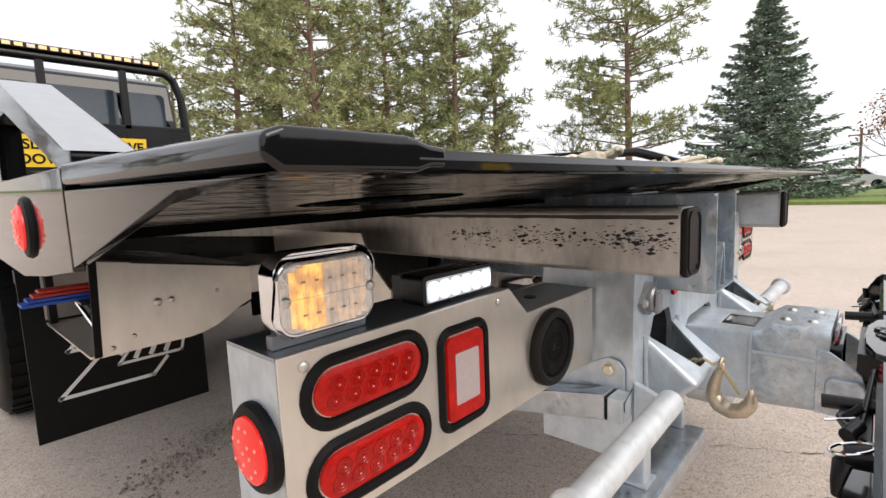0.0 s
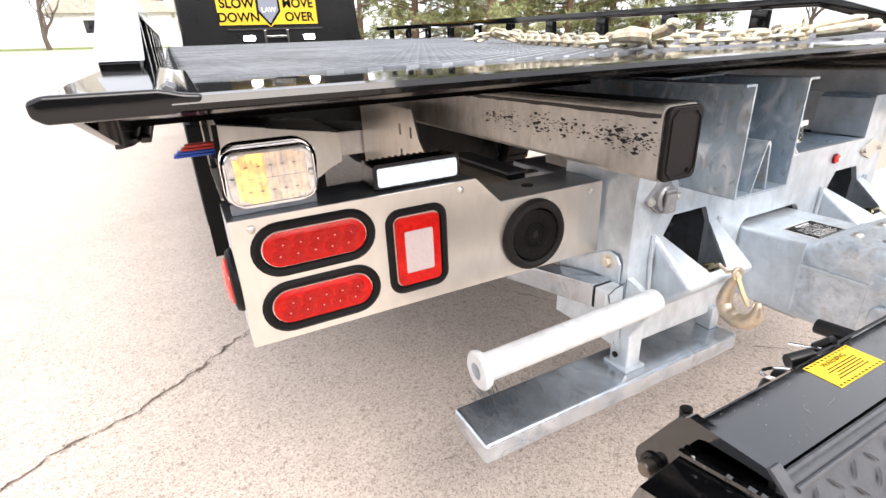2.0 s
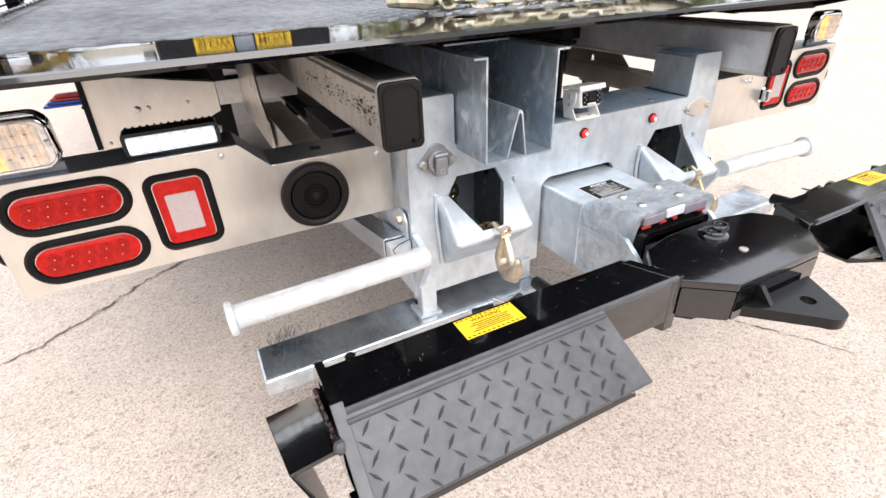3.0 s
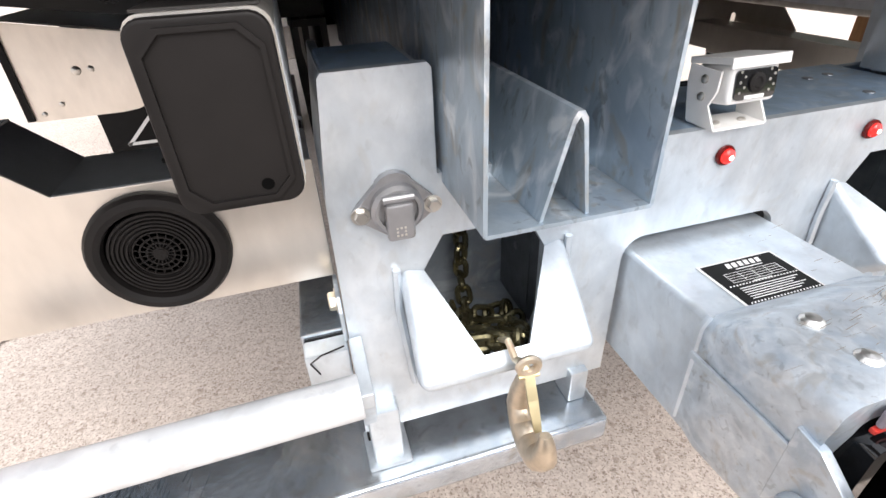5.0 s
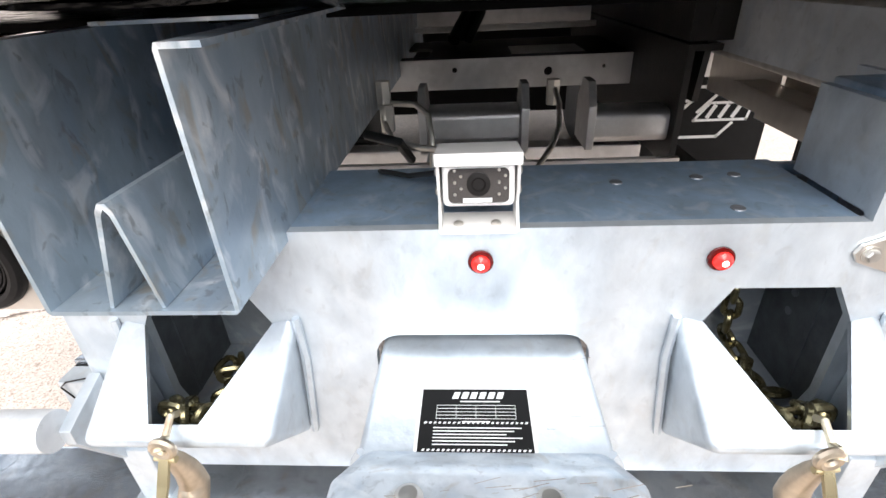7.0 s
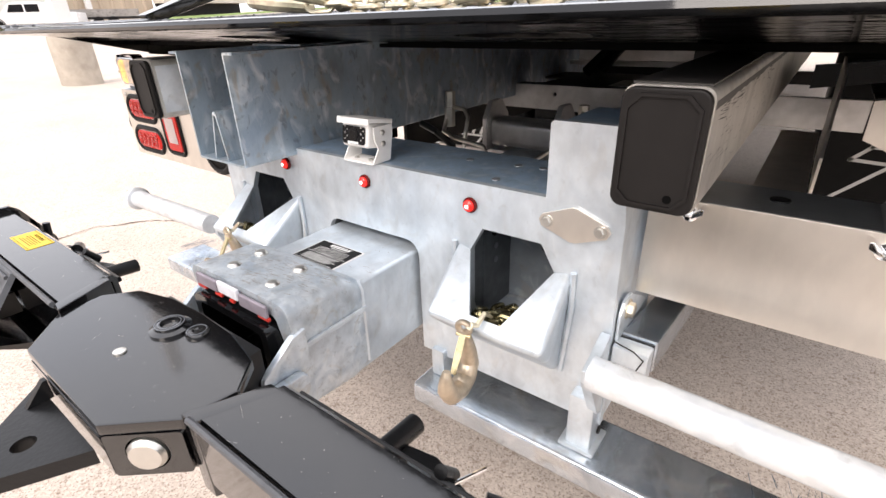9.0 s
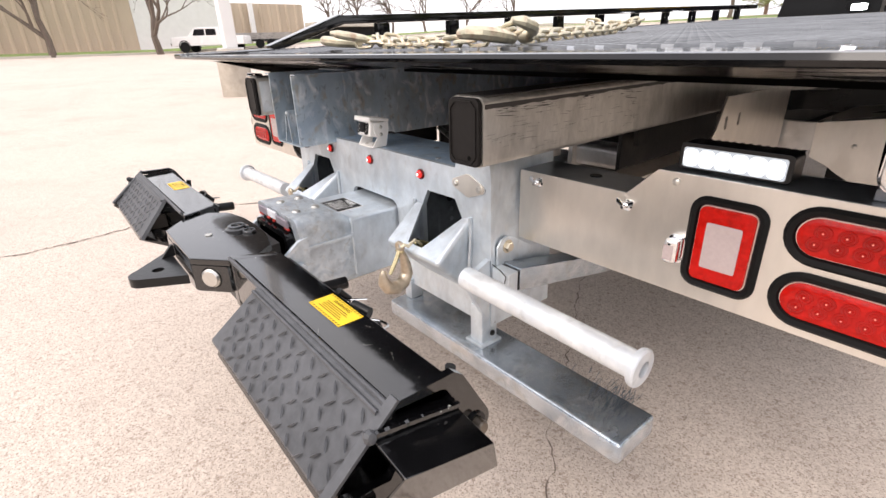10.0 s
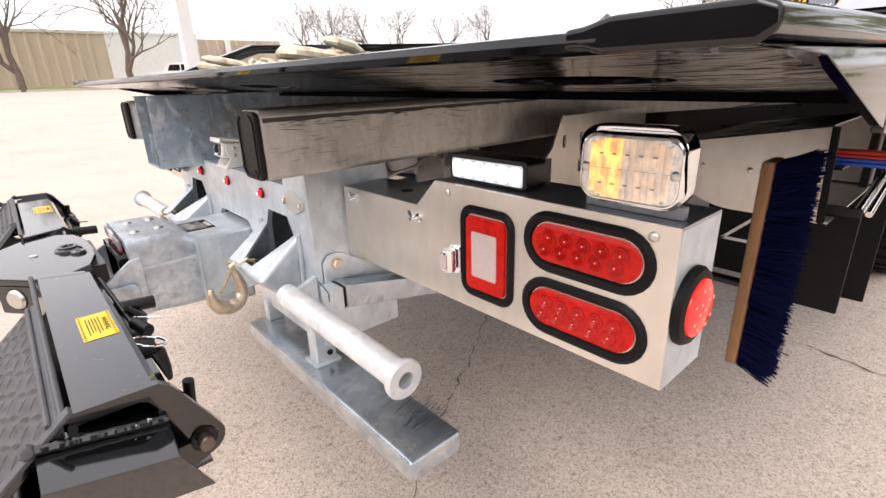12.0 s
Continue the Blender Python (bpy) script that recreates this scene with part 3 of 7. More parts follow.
# marker lamps on the face plate
for x in (-0.231, 0.0, 0.231):
    lamp = thing("marker_lamp", (x, -0.001, 0.783), "small round red marker lamp set in the galvanised plate", "lamp", "row of red marker lamps")
    part("bezel", lathe([(0.0128, 0), (0.0128, 0.003), (0.0115, 0.005), (0.0090, 0.005)], (x, -0.0005, 0.783), (0, -1, 0), 24), MARKER_RIM, lamp)
    part("lens", lathe([(0.0098, 0.003), (0.0090, 0.008), (0.0055, 0.011), (0.0, 0.012)], (x, -0.0005, 0.783), (0, -1, 0), 20), RED_LIT, lamp)
    part("led", lathe([(0.0034, 0), (0.0022, 0.001), (0, 0.001)], (x, -0.0122, 0.783), (0, -1, 0), 12), LED_CORE, lamp)

# trailer socket, left tower
NUDGE = Vector((0.008, 0, 0.005))
sock = thing("trailer_socket", (-0.411, -0.001, 0.79), "grey cast trailer wiring socket with a hinged cover", "socket")
SOCKET = material("cast_zinc_grey", (0.30, 0.30, 0.31), 0.45, 0.6, vary=0.15, bump=0.1)
bm = plate([(-0.455, 0.787), (-0.449, 0.780), (-0.425, 0.762)] + arc(-0.411, 0.776, 0.020, 230, 310, 4) + [(-0.397, 0.762), (-0.373, 0.780), (-0.367, 0.787), (-0.373, 0.795), (-0.394, 0.816)] + arc(-0.411, 0.804, 0.022, 35, 145, 5) + [(-0.428, 0.816), (-0.449, 0.795)], [], "y", -0.010, -0.0005)
part("flange", bm, SOCKET, sock)
part("barrel", lathe([(0.0265, 0), (0.0265, 0.008), (0.023, 0.012), (0.020, 0.012), (0.019, 0.007), (0, 0.007)], (-0.411, -0.010, 0.790), (0, -1, 0), 24), SOCKET, sock)
part("cover", box(-0.425, -0.397, -0.030, -0.0195, 0.762, 0.802, 0.004), SOCKET, sock)
part("hinge", rod((-0.426, -0.024, 0.806), (-0.396, -0.024, 0.806), 0.004, 10), SOCKET, sock)
bm = bmesh.new()
for i in range(3):
    for j in range(3):
        if (i, j) != (1, 1):
            box(-0.4165 + i * 0.004, -0.4145 + i * 0.004, -0.0305, -0.030, 0.768 + j * 0.004, 0.770 + j * 0.004, bm=bm)
part("cover_mark", bm, BOLT, sock)
for x in (-0.447, -0.374):
    part("bolt", hex_bolt((x, -0.0103, 0.787), (0, -1, 0), 0.007, 0.007), BOLT, sock)

# blank diamond cover, right tower
NUDGE = Vector((-0.012, 0, -0.003))
dia = thing("diamond_cover", (0.414, -0.001, 0.79), "flat stainless diamond-shaped cover bolted on the tower", "cover plate")
part("cover_plate", prism([(0.362, 0.790), (0.367, 0.781), (0.410, 0.765), (0.418, 0.765), (0.461, 0.781), (0.466, 0.790), (0.461, 0.799), (0.418, 0.816), (0.410, 0.816), (0.367, 0.799)], "y", -0.005, -0.0005, 0.001), STAINLESS, dia)
for x in (0.376, 0.452):
    part("bolt", hex_bolt((x, -0.0052, 0.790), (0, -1, 0), 0.0065, 0.006), BOLT, dia)

# ---- channel for the forks, left of centre ----
NUDGE = Vector((0.010, -0.012, 0.003))
ch = thing("fork_holder_channel", (-0.28, 0.2, 0.80), "open galvanised steel channel with a folded vee insert", "steel channel")
ch.scale.x = 0.96
NUDGE = Vector((0, 0, 0))
section = [(-0.392, 1.003), (-0.362, 1.003), (-0.362, 0.807), (-0.202, 0.807), (-0.202, 0.999), (-0.200, 1.003), (-0.170, 1.003), (-0.170, 0.999), (-0.198, 0.999), (-0.198, 0.806), (-0.201, 0.803), (-0.363, 0.803), (-0.366, 0.806), (-0.366, 0.999), (-0.392, 0.999)]
part("channel", prism(section, "y", -0.104, 1.6), GALV_SHEET, ch)
vee = [(-0.312, 0.8075), (-0.289, 0.893), (-0.285, 0.899), (-0.279, 0.899), (-0.275, 0.893), (-0.263, 0.8075), (-0.2665, 0.8075), (-0.2785, 0.889), (-0.282, 0.8945), (-0.2855, 0.889), (-0.3085, 0.8075)]
# unseen cover and end plate added to keep light out of the channel
part("top_cover", box(-0.3645, -0.1995, 0.06, 1.62, 1.0040, 1.0075), GALV_SHEET, ch)
part("end_plate", box(-0.366, -0.198, 1.6005, 1.606, 0.803, 1.0035), GALV_SHEET, ch)
for bx in (-0.325, -0.235):
    part("floor_bolt", hex_bolt((bx, 0.42, 0.8072), (0, 0, 1), 0.011, 0.009), SOCKET_GREY, ch)
part("vee_insert", prism(vee, "y", -0.100, 0.699), GALV_SHEET, ch)
# flat black sheet stands in for the dark depth of the channel
part("stop_plate", box(-0.3618, -0.2022, 0.70, 0.712, 0.8072, 1.002), MATTE, ch, "black sheet added for the shade deep inside the channel")

# ---- boom and wheel-lift head ----
boom = thing("wheel_lift", (0, -0.1, 0.5), "galvanised wheel-lift boom with gloss black head and two side arms", "wheel lift")
part("inner_box", prism(rounded(-0.112, 0.112, 0.505, 0.672, 0.007, 4), "y", -0.17, 0.9), GALV, boom)
bm = bmesh.new()
rings = []
for y, top, half, foot in ((-0.138, 0.6735, 0.1135, 0.5040), (-0.158, 0.686, 0.1185, 0.5045), (-0.180, 0.7005, 0.1235, 0.5060), (-0.268, 0.7035, 0.1245, 0.515)):
    rings.append([bm.verts.new((u, y - (0.018 if (y < -0.26 and v > 0.6) else 0.0), v)) for u, v in rounded(-half, half, foot, top, 0.020, 5)])
rings.append([bm.verts.new((u, -0.268 - (0.018 if v > 0.6 else 0.0), v)) for u, v in rounded(-0.098, 0.098, 0.530, 0.680, 0.014, 5)])
rings.append([bm.verts.new((u, -0.150, v)) for u, v in rounded(-0.098, 0.098, 0.530, 0.671, 0.014, 5)])
for a, b in zip(rings, rings[1:]):
    for k in range(len(a)):
        bm.faces.new((a[k], a[(k + 1) % len(a)], b[(k + 1) % len(b)], b[k]))
part("sleeve", bm, GALV_WORN, boom, "scraped galvanised sleeve")
part("weld_seam", sweep([(-0.1145, -0.139, 0.52), (-0.1155, -0.139, 0.66), (-0.108, -0.139, 0.6735)], 0.004, 6), GALV, boom)
part("weld_seam", sweep([(0.1145, -0.139, 0.52), (0.1155, -0.139, 0.66), (0.108, -0.139, 0.6735)], 0.004, 6), GALV, boom)
for s in (-1, 1):
    part("cheek_rib", prism([(-0.345, 0.566), (-0.350, 0.575), (-0.345, 0.600), (-0.335, 0.606), (-0.290, 0.606), (-0.281, 0.598), (-0.281, 0.575), (-0.288, 0.566)], "x", s * 0.130, s * 0.146, 0.004), GALV_WORN, boom)
    part("cheek_gusset", prism([(-0.264, 0.520), (-0.264, 0.662), (-0.288, 0.657), (-0.340, 0.618), (-0.345, 0.600), (-0.345, 0.535), (-0.330, 0.520)], "x", s * 0.1180, s * 0.1295, 0.002), GALV_WORN, boom)
    part("side_fold", box(s * 0.1242, s * 0.129, -0.285, -0.145, 0.628, 0.637, 0.002), GALV, boom)
for x, y in ((-0.057, -0.199), (0.046, -0.200), (-0.055, -0.250), (0.050, -0.253)):
    part("button_bolt", lathe([(0.0115, 0), (0.011, 0.003), (0.007, 0.0065), (0.0, 0.0075)], (x, y, 0.7000), (0, 0, 1), 16), BOLT, boom)
PRIMER = material("primer_grey", (0.24, 0.21, 0.24), 0.5, 0.2, vary=0.25, dirt=(0.35, 0.02, 0.01), dirt_amount=0.5)
CHIPPED_WHITE = material("chipped_white_coat", (0.62, 0.61, 0.64), 0.45, vary=0.2, dirt=(0.24, 0.21, 0.24), dirt_amount=0.6)
for x0, x1, dz, mat, tone in ((-0.092, -0.033, 0.0, PRIMER, "purple-grey"), (-0.031, 0.022, 0.003, CHIPPED_WHITE, "white"), (0.024, 0.090, -0.002, PRIMER, "purple-grey")):
    part("chipped_lip", box(x0, x1, -0.297, -0.2902, 0.680 + dz, 0.700 + dz, 0.003), mat, boom, "chipped " + tone + " lip")
for x0, x1 in ((-0.094, -0.070), (-0.045, -0.026), (-0.006, 0.006), (0.066, 0.092)):
    part("red_paint_trace", box(x0, x1, -0.2955, -0.2902, 0.6735, 0.679, 0.0015), REDP, boom, "trace of red paint")
part("pivot_box", plate(rounded(-0.096, 0.096, 0.532, 0.668, 0.014, 4), [rounded(-0.080, 0.080, 0.545, 0.655, 0.01, 4)], "y", -0.305, -0.16), BLACK, boom, "black inner boom end")

marks, mrnd = bmesh.new(), random.Random(77)
for k in range(110):
    x, y = mrnd.gauss(0.01, 0.05), mrnd.uniform(-0.275, -0.185)
    if k < 9:
        x, y = mrnd.uniform(0.045, 0.105), mrnd.uniform(-0.12, -0.02)
    a, L, W = mrnd.gauss(0.12, 0.10), mrnd.uniform(0.004, 0.026), mrnd.uniform(0.00012, 0.0004)
    z = 0.7043 if k >= 9 else 0.6724
    d, n2 = (math.cos(a) * L, math.sin(a) * L), (-math.sin(a) * W, math.cos(a) * W)
    marks.faces.new([marks.verts.new((x + p, y + q, z)) for p, q in (n2, (d[0] + n2[0], d[1] + n2[1]), (d[0] - n2[0], d[1] - n2[1]), (-n2[0], -n2[1]))])
tagged(part("scratching", marks, GRIME, boom, "brown scratches and grime", smooth=False), kind="stuff")
for s in (-1, 1):
    marks = bmesh.new()
    for k in range(150):
        x, y = 0.842 - abs(mrnd.gauss(0, 0.055)), mrnd.uniform(-0.028, 0.074)
        a, L, W = mrnd.gauss(1.75, 0.18), mrnd.uniform(0.006, 0.045), mrnd.uniform(0.0002, 0.0008)
        d, n2 = (math.cos(a) * L, math.sin(a) * L), (-math.sin(a) * W, math.cos(a) * W)
        if not (0.14 < x < 0.84 and -0.03 < y + d[1] < 0.075 and x + d[0] < 0.842):
            continue
        marks.faces.new([marks.verts.new((s * (x + p), y + q, 0.44585)) for p, q in (n2, (d[0] + n2[0], d[1] + n2[1]), (d[0] - n2[0], d[1] - n2[1]), (-n2[0], -n2[1]))])
    tagged(part("scraping", marks, SKID_MARK, tail, "dark scrape marks", smooth=False), kind="stuff")

# data plate on the boom
NUDGE = Vector((0, -0.007, 0))
dp = thing("data_plate", (-0.005, -0.1, 0.6722), "black and silver data plate stuck on the boom", "label plate")
part("plate", box(-0.062, 0.046, -0.138, -0.056, 0.6725, 0.6735), INK_WHITE, dp)
part("field", box(-0.059, 0.043, -0.135, -0.059, 0.6736, 0.6741), INK, dp)
bm = bmesh.new()
Z0, Z1 = 0.6742, 0.6745
for k in range(6):
    u = -0.030 + k * 0.0085
    bm.faces.new([bm.verts.new((u + dx, yy, Z1)) for dx, yy in ((0, -0.0715), (0.006, -0.0715), (0.0085, -0.063), (0.0025, -0.063))])
box(-0.022, 0.016, -0.0755, -0.0742, Z0, Z1, bm=bm)
for yy in (-0.0795, -0.0835, -0.0875, -0.0915, -0.0955):
    box(-0.044, 0.030, yy - 0.0002, yy + 0.0002, Z0, Z1, bm=bm)
for u in (-0.044, -0.0255, -0.007, 0.0115, 0.030):
    box(u - 0.0002, u + 0.0002, -0.0955, -0.0797, Z0, Z1, bm=bm)
box(-0.020, 0.006, -0.0995, -0.0984, Z0, Z1, bm=bm)
for yy in (-0.1015, -0.131):
    for k in range(22):
        bm.faces.new([bm.verts.new((-0.055 + k * 0.0044 + dx, yy + dy, Z1)) for dx, dy in ((0, 0), (0.0022, 0), (0.0032, 0.0022), (0.001, 0.0022))])
for k in range(6):
    box(-0.046, 0.034 - 0.007 * (k % 3), -0.1065 - k * 0.0036, -0.1055 - k * 0.0036, Z0, Z1, bm=bm)
tagged(part("print", bm, INK_WHITE, dp), kind="stuff")

NUDGE = Vector((0, 0, 0))
octagon = [(-0.180, -0.460), (-0.112, -0.516), (0.110, -0.517), (0.176, -0.460), (0.186, -0.400), (0.150, -0.358), (0.080, -0.341), (0.0, -0.337), (-0.080, -0.341), (-0.150, -0.358), (-0.186, -0.400)]
head = part("lift_head", prism(octagon, "z", 0.663, 0.678, 0.003), ARM_BLACK, boom, "gloss black pivoting head with a tow eye")
part("bottom_plate", prism([(u * 0.97, v + 0.006) for u, v in octagon], "z", 0.598, 0.610, 0.003), ARM_BLACK, head)
part("pivot_core", prism([(-0.13, -0.40), (-0.09, -0.44), (0.09, -0.44), (0.13, -0.40), (0.12, -0.33), (-0.12, -0.33)], "z", 0.545, 0.6628), BLACK_SATIN, head)
for a, b, hole in (((-0.112, -0.5145), (0.110, -0.5155), False), ((0.1085, -0.516), (0.1745, -0.461), True), ((-0.1785, -0.459), (-0.1115, -0.5145), False)):
    ax, bx = Vector((*a, 0)), Vector((*b, 0))
    d = (bx - ax)
    length = d.length
    rot = Matrix.Translation(ax) @ Matrix.Rotation(math.atan2(d.y, d.x), 4, "Z")
    bm = plate(rounded(0.001, length - 0.001, 0.604, 0.663, 0.004, 2), [circle(length / 2, 0.636, 0.0235)] if hole else [], "y", -0.002, 0.012)
    bm.transform(rot)
    part("skirt_plate", bm, ARM_BLACK, head)
    if hole:
        bm = lathe([(0.021, -0.06), (0.021, 0.004), (0.017, 0.009), (0.0, 0.010)], (length / 2, 0.0, 0.636), (0, -1, 0), 20)
        bm.transform(rot)
        part("pin_head", bm, BOLT, head, "bright steel pin head")
part("pivot_pin", lathe([(0.027, 0), (0.027, 0.003), (0.020, 0.006), (0.020, 0.009), (0.012, 0.010), (0.011, 0.006), (0.0, 0.006)], (-0.002, -0.383, 0.678), (0, 0, 1), 24), ARM_BLACK, head)
for cx, cy, z, radii in ((-0.002, -0.383, 0.6872, (0.0190, 0.0150)), (0.040, -0.368, 0.6836, (0.0128,))):
    for r in radii:
        part("worn_ring", plate(circle(cx, cy, r, 24), [circle(cx, cy, r - 0.0009, 24)], "z", z, z + 0.0006), SOCKET_GREY, head)
part("pin_plug", lathe([(0.0155, 0), (0.0155, 0.003), (0.0140, 0.0055), (0.006, 0.0055), (0.005, 0.003), (0, 0.003)], (0.040, -0.368, 0.678), (0, 0, 1), 22), ARM_BLACK, head)
part("grease_plug", lathe([(0.008, 0), (0.008, 0.002), (0.004, 0.003)], (-0.004, -0.447, 0.678), (0, 0, 1), 14), BOLT, head)
eye_plate = [(-0.098, -0.522)] + arc(0.012, -0.594, 0.030, 205, 335, 8) + [(0.086, -0.522)]
part("tow_eye", plate(eye_plate, [circle(0.011, -0.566, 0.0125, 16)], "z", 0.613, 0.633), BLACK_SATIN, head, "satin black tow eye plate")
part("eye_gusset", prism([(-0.5175, 0.6335), (-0.5175, 0.660), (-0.522, 0.660), (-0.546, 0.6335)], "x", -0.060, -0.050), BLACK_SATIN, head)


def specks(parent, z, place, count, seed):
    """Fine dust specks and hairline scratches on glossy paint."""
    bm, r = bmesh.new(), random.Random(seed)
    for k in range(count):
        x, y = place(r)
        a = r.uniform(0, math.pi)
        L, W = (r.uniform(0.0002, 0.0005), r.uniform(0.0002, 0.0004)) if k % 7 else (r.uniform(0.003, 0.010), 0.00008)
        u, v = (math.cos(a) * L, math.sin(a) * L), (-math.sin(a) * W, math.cos(a) * W)
        bm.faces.new([bm.verts.new((x + p, y + q, z)) for p, q in ((u[0] + v[0], u[1] + v[1]), (v[0] - u[0], v[1] - u[1]), (-u[0] - v[0], -u[1] - v[1]), (u[0] - v[0], u[1] - v[1]))])
    tagged(part("dust", bm, DUST, parent, "pale dust and hairline scratches", smooth=False), kind="stuff")


specks(head, 0.6783, lambda r: (r.uniform(-0.15, 0.15), r.uniform(-0.485, -0.35)), 40, 59)


def lift_arm(s):
    X = lambda v: s * v
    # box arm
    bm = plate([(-0.437, 0.596), (-0.437, 0.676), (-0.428, 0.685), (-0.338, 0.685), (-0.329, 0.676), (-0.329, 0.596)], [[(-0.427, 0.606), (-0.427, 0.674), (-0.339, 0.674), (-0.339, 0.606)]], "x", X(0.192), X(0.768))
    for v in bm.verts:
        if abs(v.co.x) < 0.3:
            v.co.x = s * (0.195 + (v.co.y + 0.437) * 0.35)
    arm = part("lift_arm", bm, ARM_BLACK, boom, "gloss black arm with grey tread plate and yellow warning decal")
    arm.scale, arm.location = (0.995, 0.90, 1.0), (0.0, -0.0648, 0.0)
    part("hinge_plate", prism([(s * 0.176, -0.438), (s * 0.215, -0.345), (s * 0.236, -0.345), (s * 0.200, -0.438)], "z", 0.575, 0.6855, 0.002), ARM_BLACK, arm)
    # sloped tread plate
    tread = [(-0.439, 0.690), (-0.446, 0.690), (-0.452, 0.684), (-0.538, 0.604), (-0.538, 0.597), (-0.532, 0.597), (-0.441, 0.683)]
    bm = prism(tread, "x", X(0.365), X(0.772))
    for v in bm.verts:
        if abs(v.co.x) < 0.5:
            v.co.x -= s * 0.034 * (0.690 - v.co.z) / 0.09
    part("tread_plate", bm, TREAD, arm, "grey tread plate worn along its edges")
    bm = bmesh.new()
    rnd = random.Random(7)
    slope = Vector((0, -0.086, -0.080)).normalized()
    normal = Vector((0, -0.080, 0.086)).normalized()
    along = Vector((s, 0, 0))
    for i in range(12):
        for j in range(6):
            turn = radians(50 if (i + j) % 2 else -50)
            c = Vector((X(0.382 + i * 0.0335 + 0.006 * (j % 2)), -0.4535, 0.6855)) + slope * (0.015 + j * 0.0193) + normal * 0.0004
            d = along * math.cos(turn) + slope * math.sin(turn)
            e = normal.cross(d)
            L, W, Hh = 0.0115, 0.0022, 0.0024
            vs = [bm.verts.new(c + d * L), bm.verts.new(c + e * W), bm.verts.new(c - d * L), bm.verts.new(c - e * W), bm.verts.new(c + normal * Hh + d * L * 0.45), bm.verts.new(c + normal * Hh - d * L * 0.45)]
            for tri in ((0, 1, 4), (4, 1, 5), (5, 1, 2), (2, 3, 5), (5, 3, 4), (4, 3, 0)):
                bm.faces.new([vs[k] for k in tri])
    tagged(part("tread_relief", bm, TREAD, arm), kind="stuff")
    part("edge_weld", sweep([(X(0.195), -0.4385, 0.6875), (X(0.770), -0.4385, 0.6905)], 0.0045, 8), TREAD, arm)
    part("edge_ridge", sweep([(X(0.366), -0.4535, 0.6855), (X(0.768), -0.4535, 0.6855)], 0.0035, 8), TREAD, arm)
    # end plate with a slot, an open foot and a rounded ear for the pin
    Y = lambda v: (v + 0.0648) / 0.9
    ear = arc(-0.331, 0.594, 0.026, 40, -75, 6)
    shape = [(-0.451, 0.697), (-0.366, 0.695), (-0.352, 0.684)] + ear + [(-0.345, 0.560), (-0.500, 0.566), (-0.545, 0.582), (-0.560, 0.598), (-0.556, 0.607)]
    slot = [(-0.460, 0.688), (-0.388, 0.680), (-0.380, 0.676), (-0.372, 0.662), (-0.374, 0.653), (-0.462, 0.672)]
    foot = [(-0.476, 0.668), (-0.540, 0.612), (-0.534, 0.600), (-0.470, 0.588), (-0.462, 0.600), (-0.462, 0.662)]
    flat = lambda pts: [(Y(u), v) for u, v in pts]
    part("end_plate", plate(flat(shape), [flat(slot), flat(foot)], "x", X(0.768), X(0.780)), ARM_BLACK, arm)
    rim = flat([(-0.449, 0.698), (-0.558, 0.605), (-0.562, 0.609), (-0.453, 0.7015)])
    part("plate_rim", prism(rim, "x", X(0.766), X(0.782), 0.0012), TREAD, arm, "worn grey plate edge")
    # flared guide welded on the end: a level shelf folded down and back
    shelf = bmesh.new()
    rows = [[(0.7805, -0.490, 0.669), (0.842, -0.490, 0.661), (0.806, -0.529, 0.580)], [(0.7805, -0.366, 0.643), (0.852, -0.371, 0.640), (0.828, -0.339, 0.561)]]
    faces = [[Vector((X(x / 0.995), Y(y), z)) for x, y, z in row] for row in rows]
    drop = (Vector((0, 0, -0.007)), Vector((X(-0.006), 0, -0.006)), Vector((X(-0.007), 0, 0.001)))
    v = [[[shelf.verts.new(p + (d if k else Vector((0, 0, 0)))) for p, d in zip(row, drop)] for row in faces] for k in (0, 1)]
    for k in (0, 1):
        for i in (0, 1):
            shelf.faces.new((v[k][0][i], v[k][0][i + 1], v[k][1][i + 1], v[k][1][i]))
    for j in (0, 1):
        for i in (0, 1):
            shelf.faces.new((v[0][j][i], v[0][j][i + 1], v[1][j][i + 1], v[1][j][i]))
    for i in (0, 2):
        shelf.faces.new((v[0][0][i], v[0][1][i], v[1][1][i], v[1][0][i]))
    bmesh.ops.recalc_face_normals(shelf, faces=shelf.faces)
    bmesh.ops.bevel(shelf, geom=shelf.edges[:], offset=0.0014, segments=2, affect="EDGES", profile=0.5)
    part("guide_flange", shelf, ARM_BLACK, arm, "folded gloss black guide flange")
    wr = random.Random(90)
    part("weld_bead", sweep([(X(0.785 + wr.uniform(-0.00015, 0.00015)), Y(-0.494 + k * 0.0032), 0.6755 - k * 0.0007 + wr.uniform(-0.0003, 0.0003)) for k in range(41)], [0.0055 + wr.uniform(-0.0004, 0.0004) for k in range(41)], 8), ARM_BLACK, arm)
    part("weld_end", lathe([(0.0085, 0), (0.0095, 0.004), (0.006, 0.010), (0, 0.011)], (X(0.782), Y(-0.494), 0.674), (s, 0, 0.4), 9), TREAD, arm)
    chips = bmesh.new()
    for k in range(4):
        cy = -0.372 - abs(wr.gauss(0, 0.022))
        cz = 0.655 + (-0.366 - cy) * 0.22 + wr.uniform(-0.005, 0.004)
        lathe([(wr.uniform(0.0006, 0.0022), 0), (0.0004, 0.0008)], (X(0.7915), Y(cy), cz), (s, 0, 0), 5, chips)
    tagged(part("chipped_paint", chips, BOLT, arm, "bright chips in the paint", smooth=False), kind="stuff")
